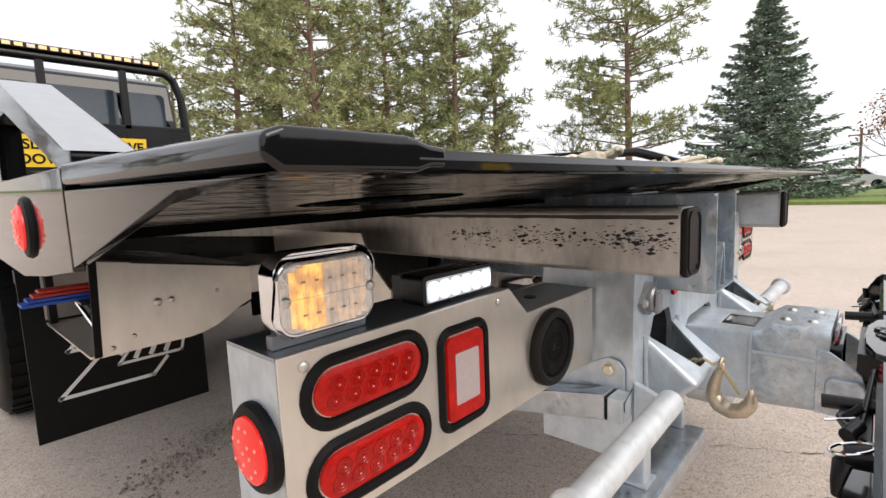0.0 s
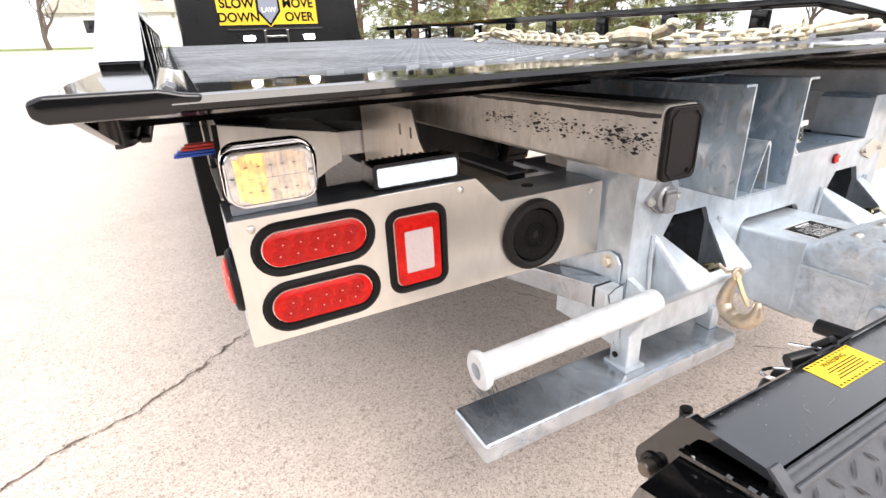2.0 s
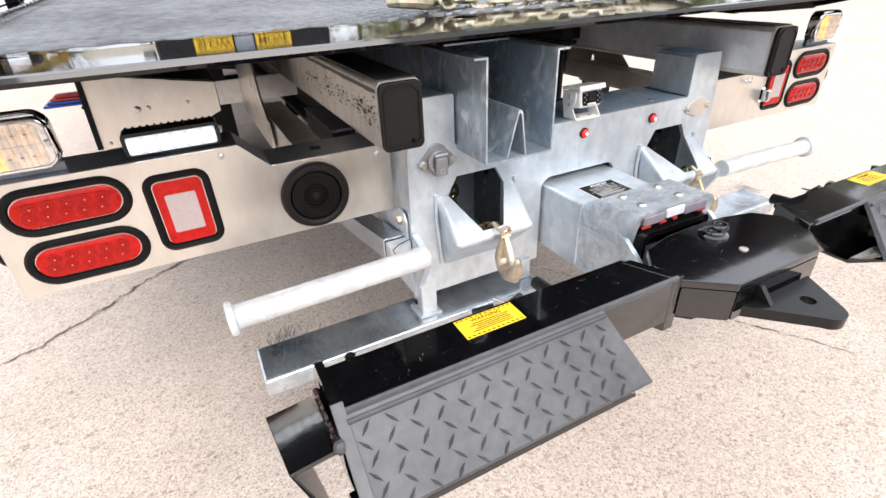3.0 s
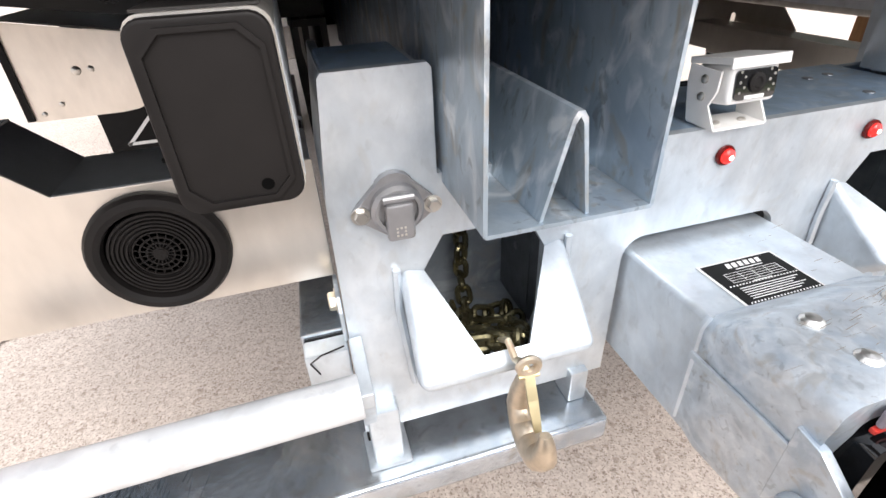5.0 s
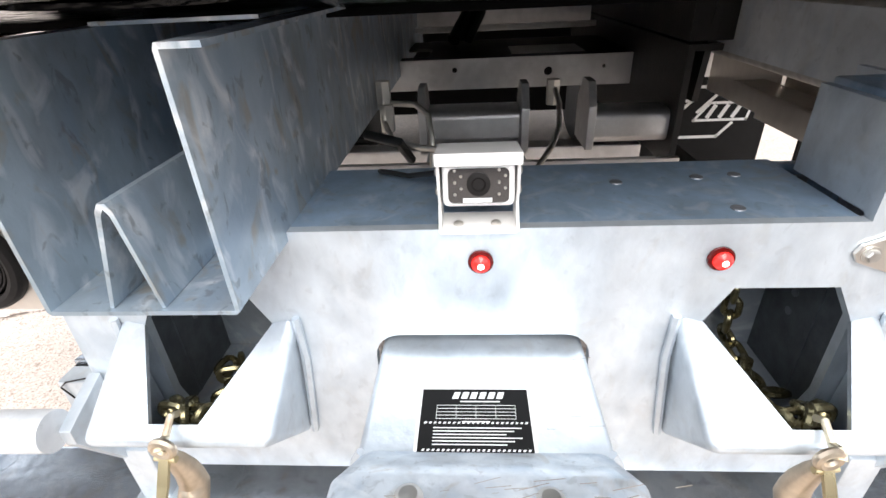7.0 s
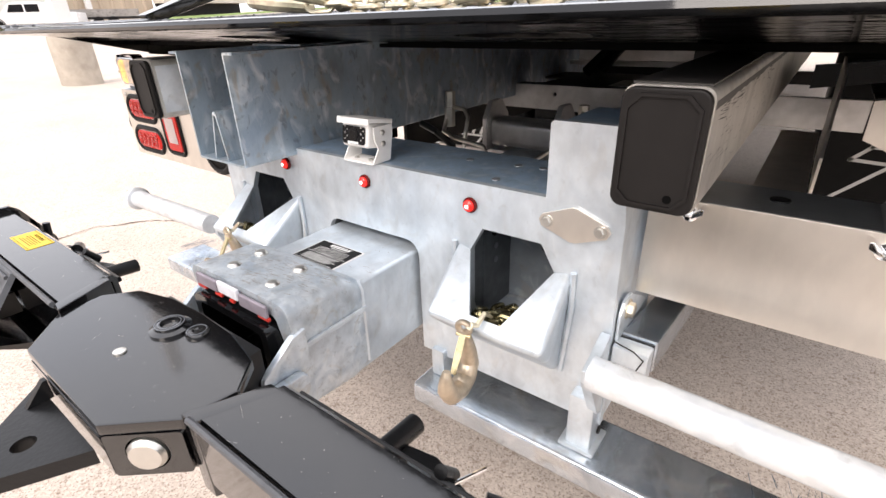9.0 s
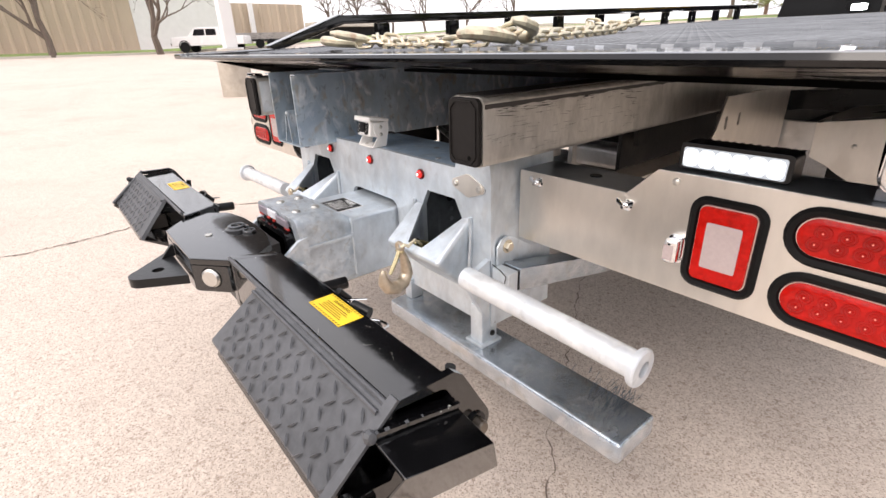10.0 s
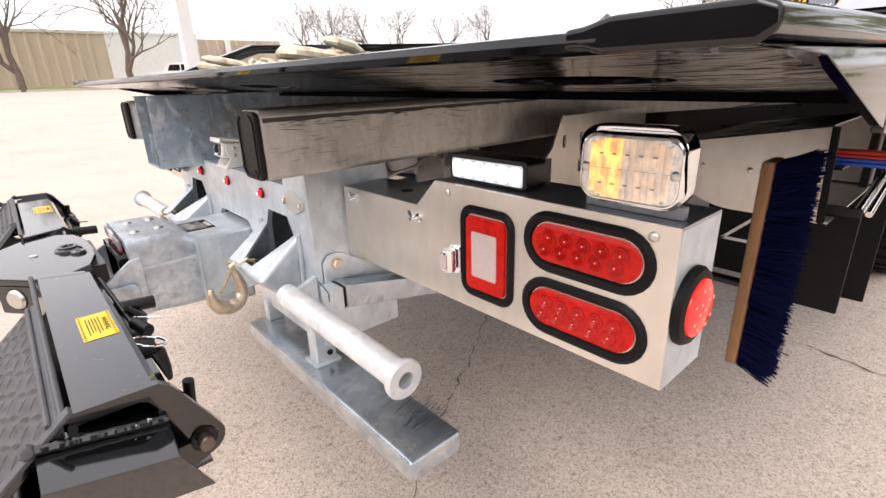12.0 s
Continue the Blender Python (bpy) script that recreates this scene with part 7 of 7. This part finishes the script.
def bare_tree(at, height, seed, label="leafless deciduous tree with a dark branching crown", leaves=None, depth=8):
    rnd = random.Random(seed)
    tree = thing("bare_tree", at, label, "tree", "leafless trees")
    wood, twigs, leaf = bmesh.new(), bmesh.new(), bmesh.new()

    def grow(p, d, length, r, level):
        mid = p + d * length * 0.5 + Vector((rnd.gauss(0, 0.05), rnd.gauss(0, 0.05), 0)) * length
        end = p + d * length
        sweep([p, mid, end], [r, r * 0.82, r * 0.68], 6 if level < 3 else 3, bm=wood if level < 3 else twigs)
        if level >= depth:
            if leaves:
                for b in range(6):
                    blade(leaf, end + Vector((rnd.gauss(0, 0.15), rnd.gauss(0, 0.15), rnd.gauss(0, 0.15))), Vector((rnd.gauss(0, 1), rnd.gauss(0, 1), rnd.gauss(0, 1))).normalized(), 0.16, 0.05, rnd)
            return
        for k in range(3 if level < 3 else 2):
            a = rnd.uniform(0, 2 * math.pi)
            tilt = rnd.uniform(0.40, 0.95) if k else rnd.uniform(0.1, 0.40)
            side = d.orthogonal().normalized()
            side = Matrix.Rotation(a, 3, d) @ side
            nd = (d * math.cos(tilt) + side * math.sin(tilt) + Vector((0, 0, 0.10))).normalized()
            grow(end if k < 2 else mid, nd, length * rnd.uniform(0.68, 0.90), max(r * 0.64, height * 0.0011), level + 1)
    grow(Vector(at) - Vector((0, 0, 0.1)), Vector((rnd.uniform(-0.1, 0.1), rnd.uniform(-0.1, 0.1), 1)).normalized(), height * 0.24, height * 0.024, 0)
    part("trunk", wood, BARK, tree)
    tagged(part("twig_mass", twigs, BARK, tree, smooth=False), kind="stuff")
    if leaves:
        tagged(part("leaves", leaf, leaves, tree, smooth=False), kind="stuff")
    else:
        leaf.free()
    return tree


def strip(name, inner, outer, lift, thick, mat, label, category, step=6):
    """A band along two lines of (x, y), following the ground."""
    bm = bmesh.new()
    rows = []
    for (ax, ay), (bx, by) in zip(inner, outer):
        rows.append([bm.verts.new((x, y, ground_z(max(x, -70), min(y, 60)) + z)) for x, y, z in ((ax, ay, lift - thick), (ax, ay, lift), (bx, by, lift), (bx, by, lift - thick))])
    for a, b in zip(rows, rows[1:]):
        for k in range(3):
            bm.faces.new((a[k], a[k + 1], b[k + 1], b[k]))
    return solo(name, bm, mat, label, category, kind="structure", smooth=False)


def run(a, b, n):
    return [(a[0] + (b[0] - a[0]) * i / n, a[1] + (b[1] - a[1]) * i / n) for i in range(n + 1)]


# lawns and kerbs: left, front left and right
strip("lawn_left", run((-46.3, -60), (-46.3, 70), 26), run((-54, -60), (-54, 70), 26), 0.16, 0.4, GRASS, "green spring lawn strip along the far building", "lawn")
strip("kerb_left", run((-46.0, -60), (-46.0, 70), 26), run((-46.29, -60), (-46.29, 70), 26), 0.15, 0.4, KERB, "pale concrete kerb along the lawn", "kerb")
strip("lawn_front", run((-40, 44.3), (12, 44.3), 16), run((-40, 70), (12, 70), 16), 0.16, 0.4, GRASS, "lawn in front of the far houses", "lawn")
strip("kerb_front", run((-40, 44.0), (12, 44.0), 16), run((-40, 44.29), (12, 44.29), 16), 0.15, 0.4, KERB, "concrete kerb at the front lawn", "kerb")
strip("lawn_right", run((20.5, -40), (20.5, 5), 12) + run((20.0, 8), (6, 30), 12), run((38, -40), (38, 10), 12) + run((36, 20), (20, 60), 12), 0.12, 0.4, GRASS, "green lawn under the conifers", "lawn")
strip("road_right", run((38.1, -60), (38.1, 60), 12), run((47, -60), (47, 60), 12), 0.05, 0.2, ASPHALT, "grey asphalt road beyond the lawn", "road")


def ribbed_wall(name, a, b, z0, z1, pitch, mat, label, depth=0.12, wall_t=0.4):
    """A wall of folded metal siding between two points of the plan."""
    ax, bx = Vector((*a, 0)), Vector((*b, 0))
    d = (bx - ax)
    n = int(d.length / pitch)
    d.normalize()
    nrm = Vector((-d.y, d.x, 0))
    bm = bmesh.new()
    prof = []
    for i in range(n):
        for f, h in ((0.0, 0), (0.12, 1), (0.30, 1), (0.42, 0)):
            prof.append(ax + d * pitch * (i + f) - nrm * depth * h)
    prof.append(bx)
    lo = [bm.verts.new((p.x, p.y, z0)) for p in prof] + [bm.verts.new((bx + nrm * wall_t)[:2] + (z0,)), bm.verts.new((ax + nrm * wall_t)[:2] + (z0,))]
    hi = [bm.verts.new((v.co.x, v.co.y, z1)) for v in lo]
    for k in range(len(lo)):
        j = (k + 1) % len(lo)
        bm.faces.new((lo[k], lo[j], hi[j], hi[k]))
    bm.faces.new(hi)
    return bm


hall = thing("warehouse", (-58, 5, 1.2), "long tan warehouse with ribbed metal walls", "building")
part("wall", ribbed_wall("wall", (-56.5, -70), (-56.5, 8.9), 0.1, 5.8, 0.9, TAN, ""), TAN, hall, smooth=False)
part("wall_coping", box(-56.9, -56.35, -70, 8.9, 5.8, 6.05), KERB, hall)
part("white_wall", box(-56.9, -56.5, 8.92, 17.1, 0.1, 5.9), PALE, hall, "white painted wall")
part("white_coping", box(-57, -56.4, 8.92, 17.1, 5.9, 6.1), PALE, hall)
part("wall", ribbed_wall("wall", (-61.0, 17.2), (-61.0, 28.2), 0.1, 5.95, 1.1, TAN, ""), TAN, hall, smooth=False)
part("corner_column", box(-60.8, -60.4, 21.4, 21.9, 0.1, 6.0), PALE, hall)
part("canopy", box(-61, -58.5, 28.3, 38.5, 3.4, 3.9), KERB, hall)
part("dark_entry", box(-61, -60.5, 28.4, 38.5, 0.3, 3.4), DIRTY, hall)
part("roof", box(-75, -57.0, -70, 17.1, 5.5, 5.75), KERB, hall)

for az, dist, h, seed in ((87.6, 47.5, 11.0, 31), (79.2, 47.0, 11.5, 34), (97, 48, 11.0, 33), (106, 49, 11.0, 36)):
    bare_tree(polar(az, dist, (1.3, -0.5)), h, seed)
for az, dist, h, seed in ((62.5, 92, 11.5, 41), (59.5, 94, 12.0, 42), (56, 96, 12.0, 43), (52.5, 98, 11.5, 46), (48, 104, 11.5, 44), (43, 100, 11.5, 45)):
    bare_tree(polar(az, dist, (1.3, -0.5)), h, seed, "distant leafless tree with a pale grey crown")


def pickup(at, yaw):
    t = thing("pickup_truck", at, "white crew-cab pickup truck parked at the lawn", "car")
    m = Matrix.Translation(at) @ Matrix.Rotation(radians(yaw), 4, "Z")

    def add(name, bm, mat, label="", parent=None):
        bm.transform(m)
        return part(name, bm, mat, parent or t, label)
    paint = material("white_car_paint", (0.78, 0.77, 0.76), 0.25, vary=0.04, coat=0.5, bump=0)
    body = prism([(-2.85, 0.45), (-2.85, 1.05), (-2.75, 1.12), (-1.5, 1.16), (-0.95, 1.72), (-0.6, 1.80), (0.75, 1.80), (1.0, 1.72), (1.08, 1.16), (2.85, 1.14), (2.9, 0.50)], "y", -0.95, 0.95, 0.05)
    b = add("body", body, paint)
    add("windscreen", prism([(-1.42, 1.17), (-0.95, 1.66), (-0.90, 1.66), (-1.34, 1.17)], "y", -0.8, 0.8), GLASS)
    for x0, x1 in ((-0.85, -0.10), (0.0, 0.80)):
        add("side_window", prism([(x0 - 0.22 if x0 < -0.5 else x0, 1.20), (x0, 1.66), (x1, 1.66), (x1, 1.20)], "y", -0.962, -0.952), DARK_GLASS)
        add("side_window", prism([(x0 - 0.22 if x0 < -0.5 else x0, 1.20), (x0, 1.66), (x1, 1.66), (x1, 1.20)], "y", 0.952, 0.962), DARK_GLASS)
    add("grille", box(-2.875, -2.853, -0.72, 0.72, 0.72, 1.02, 0.01), DIRTY)
    add("grille_bar", box(-2.885, -2.877, -0.72, 0.72, 0.86, 0.90), CHROME)
    for y in (-0.82, 0.82):
        add("headlight", box(-2.88, -2.80, y - 0.11, y + 0.11, 0.80, 1.03, 0.02), CLEAR)
    add("bumper", box(-2.95, -2.86, -0.93, 0.93, 0.48, 0.70, 0.03), CHROME)
    for x in (-1.85, 1.80):
        for y in (-0.86, 0.86):
            w = add("wheel", lathe([(0.22, -0.12), (0.37, -0.12), (0.39, -0.09), (0.39, 0.09), (0.37, 0.12), (0.22, 0.12)], (x, y, 0.39), (0, 1, 0), 22), RUBBER)
            add("rim", lathe([(0.22, -0.10), (0.10, -0.115), (0.0, -0.115)], (x, y, 0.39), (0, 1 if y < 0 else -1, 0), 16), CHROME, "", w)
            add("wheel_arch", plate(circle(x, 0.42, 0.47, 22), [circle(x, 0.42, 0.40, 22)], "y", y * 1.11, y * 1.118), DIRTY)


px, py, pz = polar(74.3, 46.8, (1.2, -0.6))
pickup((px, py, pz + 0.02), 52)
tx, ty, tz = polar(69.7, 48, (1.2, -0.6))
trailer = thing("flat_trailer", (tx, ty, tz), "dark flat utility trailer with two axles", "trailer")
rot = Matrix.Translation((tx, ty, tz)) @ Matrix.Rotation(radians(70), 4, "Z")
for name, bm, mat in (("bed", box(-2.6, 2.6, -1.0, 1.0, 0.55, 0.70, 0.02), DIRTY), ("front_rail", box(-2.6, -2.5, -1.0, 1.0, 0.70, 1.25), DIRTY), ("side_panel", box(-2.6, 2.6, -1.05, -1.01, 0.70, 1.20), BARE), ("side_panel", box(-2.6, 2.6, 1.01, 1.05, 0.70, 1.20), BARE)):
    bm.transform(rot)
    part(name, bm, mat, trailer)
for x in (-0.1, 0.85):
    for y in (-1.05, 1.05):
        bm = lathe([(0.18, -0.1), (0.36, -0.1), (0.36, 0.1), (0.18, 0.1)], (x, y, 0.36), (0, 1, 0), 20)
        bm.transform(rot)
        w = part("wheel", bm, RUBBER, trailer)
        bm = lathe([(0.18, -0.08), (0.0, -0.09)], (x, y, 0.36), (0, 1, 0), 14)
        bm.transform(rot)
        part("rim", bm, PALE, w)

lx, ly = -10.7, 3.03
lz = ground_z(lx, ly)
post = thing("lamp_post", (lx, ly, lz), "white lamp post on a tall weathered concrete footing", "lamp post")
part("footing", lathe([(0.34, -0.1), (0.34, 0.70), (0.325, 0.94), (0.295, 0.98), (0.0, 0.98)], (lx, ly, lz), (0, 0, 1), 32), material("footing_concrete", (0.42, 0.37, 0.31), 0.85, vary=0.15, grain=8, big=1.5, bump=0.3, dirt=(0.22, 0.18, 0.14), dirt_amount=0.5), post)
part("base_plate", box(lx - 0.22, lx + 0.22, ly - 0.22, ly + 0.22, lz + 0.98, lz + 1.01, 0.006), PALE, post)
part("shaft", box(lx - 0.13, lx + 0.13, ly - 0.13, ly + 0.13, lz + 1.01, lz + 8.0, 0.02), PALE, post)

# conifers and the road to the right
pine(polar(-34, 21.5, (-1.4, -0.3)), 11.5, 3.6, 51, 0.10, "tall open pine with yellow-green needles on the lawn")
pine(polar(-25.5, 25, (-1.4, -0.3)), 12.5, 3.4, 52, 0.10, "tall open pine with yellow-green needles on the lawn")
pine(polar(-42, 25, (-1.4, -0.3)), 12.0, 3.2, 53, 0.08, "tall open pine with yellow-green needles on the lawn")
pine(polar(-49.5, 24.5, (-1.4, -0.3)), 11.5, 2.3, 54, 0.10, "slender pine with thin yellow-green needles")
pine(polar(-54.5, 26, (-1.4, -0.3)), 9.0, 1.7, 57, 0.14, "slender pine with thin yellow-green needles")
pine(polar(-69, 26, (-1.4, -0.3)), 12.5, 3.7, 55, 0.20, "tall pine with sparse layered branches and a bare trunk")
pine(polar(-30, 28, (-1.4, -0.3)), 11.5, 3.6, 58, 0.06, "tall open pine with yellow-green needles on the lawn")
pine(polar(-37.5, 30, (-1.4, -0.3)), 12.0, 3.6, 59, 0.06, "tall open pine with yellow-green needles on the lawn")
pine(polar(-46, 31, (-1.4, -0.3)), 11.0, 3.0, 62, 0.06, "tall open pine with yellow-green needles on the lawn")
pine(polar(-19.5, 33, (-1.4, -0.3)), 9.0, 3.4, 56, 0.08, "tall open pine with yellow-green needles on the lawn")
spruce(polar(-81.2, 27.5, (-1.4, -0.3)), 9.3, 4.1, 61)
bare_tree(polar(-92.5, 31, (-1.4, -0.3)), 6.5, 71, "young tree with rust-brown clinging leaves", RUST, 6)
bare_tree(polar(-63, 48, (-1.4, -0.3)), 8, 72)
bare_tree(polar(-94, 60, (-1.4, -0.3)), 9, 73)


def sedan(at, yaw):
    t = thing("parked_car", at, "white hatchback parked on the road", "car")
    m = Matrix.Translation(at) @ Matrix.Rotation(radians(yaw), 4, "Z")
    paint = bpy.data.materials["white_car_paint"]
    for name, bm, mat in (("body", prism([(-2.1, 0.35), (-2.15, 0.75), (-1.2, 0.95), (-0.6, 1.42), (0.9, 1.48), (1.7, 1.05), (2.1, 0.95), (2.15, 0.4)], "y", -0.86, 0.86, 0.06), paint), ("side_windows", prism([(-1.0, 0.98), (-0.55, 1.36), (0.85, 1.40), (1.45, 1.05)], "y", -0.872, -0.861), DARK_GLASS), ("side_windows", prism([(-1.0, 0.98), (-0.55, 1.36), (0.85, 1.40), (1.45, 1.05)], "y", 0.861, 0.872), DARK_GLASS)):
        bm.transform(m)
        part(name[:-1] if name.endswith("s") else name, bm, mat, t)
    for x in (-1.3, 1.3):
        for y in (-0.80, 0.80):
            bm = lathe([(0.2, -0.1), (0.32, -0.1), (0.32, 0.1), (0.2, 0.1), (0.0, 0.08)], (x, y, 0.32), (0, 1, 0), 18)
            bm.transform(m)
            part("wheel", bm, RUBBER, t)


cx, cy, cz = polar(-88.2, 43, (-1.4, -0.3))
sedan((cx, cy, 0.05), 80)
cx, cy, cz = polar(-93.5, 46, (-1.4, -0.3))
sedan((cx, cy, 0.05), 95)
ux, uy, uz = polar(-88.4, 70, (-1.4, -0.3))
pole = thing("utility_pole", (ux, uy, 0), "far wooden utility pole with a crossarm", "utility pole")
part("shaft", rod((ux, uy, -0.2), (ux, uy, 6.0), 0.13, 10), BARK, pole)
part("crossarm", box(ux - 0.06, ux + 0.06, uy - 1.0, uy + 1.0, 5.2, 5.35), BARK, pole)
sx, sy, sz = polar(-91.2, 27, (-1.4, -0.3))
pole = thing("thin_post", (sx, sy, 0), "thin grey metal post by the lawn", "post")
part("shaft", rod((sx, sy, -0.2), (sx, sy, 4.4), 0.05, 10), BOLT, pole)

# houses and trees beyond the front lawn
house = thing("white_house", polar(3.8, 60, (-1.2, -0.6)), "low white house with a grey roof", "house")
hx, hy, hz = polar(3.8, 60, (-1.2, -0.6))
part("wall", box(hx - 5, hx + 5, hy, hy + 8, hz - 0.5, hz + 2.7), PALE, house)
part("roof", prism([(hx - 5.5, hz + 2.7), (hx + 5.5, hz + 2.7), (hx + 3.5, hz + 4.6), (hx - 3.5, hz + 4.6)], "y", hy - 0.4, hy + 8.4), KERB, house)
for dx in (-2.5, 1.5):
    w = part("window", box(hx + dx, hx + dx + 1.4, hy - 0.06, hy - 0.002, hz + 1.0, hz + 2.1), DARK_GLASS, house)
bare_tree(polar(9.2, 47, (-1.2, -0.5)), 8.5, 81)
bare_tree(polar(15, 55, (-1.2, -0.5)), 9.5, 82)
bare_tree(polar(20, 52, (-1.2, -0.5)), 8.5, 83)
pine(polar(-9, 58, (-1.2, -0.5)), 11, 4.0, 84, 0.05, "dark pine beyond the front lawn")
pine(polar(17.5, 64, (-1.2, -0.5)), 8, 4.0, 85, 0.04, "dark pine beyond the front lawn")

# unseen plain wall that closes the yard behind the viewer, added to darken reflections
part_wall = box(-52, 46, -24.5, -24.0, -0.1, 5.2)
solo("wall_south", part_wall, FAR_WALL, "unseen plain dark wall added behind the viewer for its reflections", "wall", kind="structure")

# loose grit beside the mud flap
grit, grnd = bmesh.new(), random.Random(9)
for k in range(420):
    u = grnd.uniform(-1, 1)
    x, y, r = -0.76 + u * 0.20 + grnd.gauss(0, 0.05), 1.70 + u * 0.10 + grnd.gauss(0, 0.07), abs(grnd.gauss(0, 0.004)) + 0.002
    m = Matrix.Translation((x, y, ground_z(x, y) + r * 0.5)) @ Euler((grnd.uniform(0, 3), grnd.uniform(0, 3), grnd.uniform(0, 3))).to_matrix().to_4x4()
    vs = [grit.verts.new(m @ Vector(p)) for p in ((r * 1.5, 0, 0), (-r, 0.3 * r, 0), (0, r, 0.2 * r), (0, -r * 1.1, 0), (0, 0, r * 0.8), (0.2 * r, 0, -r * 0.8))]
    for tri in ((0, 2, 4), (2, 1, 4), (1, 3, 4), (3, 0, 4), (2, 0, 5), (1, 2, 5), (3, 1, 5), (0, 3, 5)):
        grit.faces.new([vs[i] for i in tri])
solo("loose_grit", grit, material("grit_stone", (0.30, 0.26, 0.22), 0.9, vary=0.4, grain=60, big=20, bump=0.2), "scattered grey-brown grit on the concrete", "grit", kind="stuff", smooth=False)
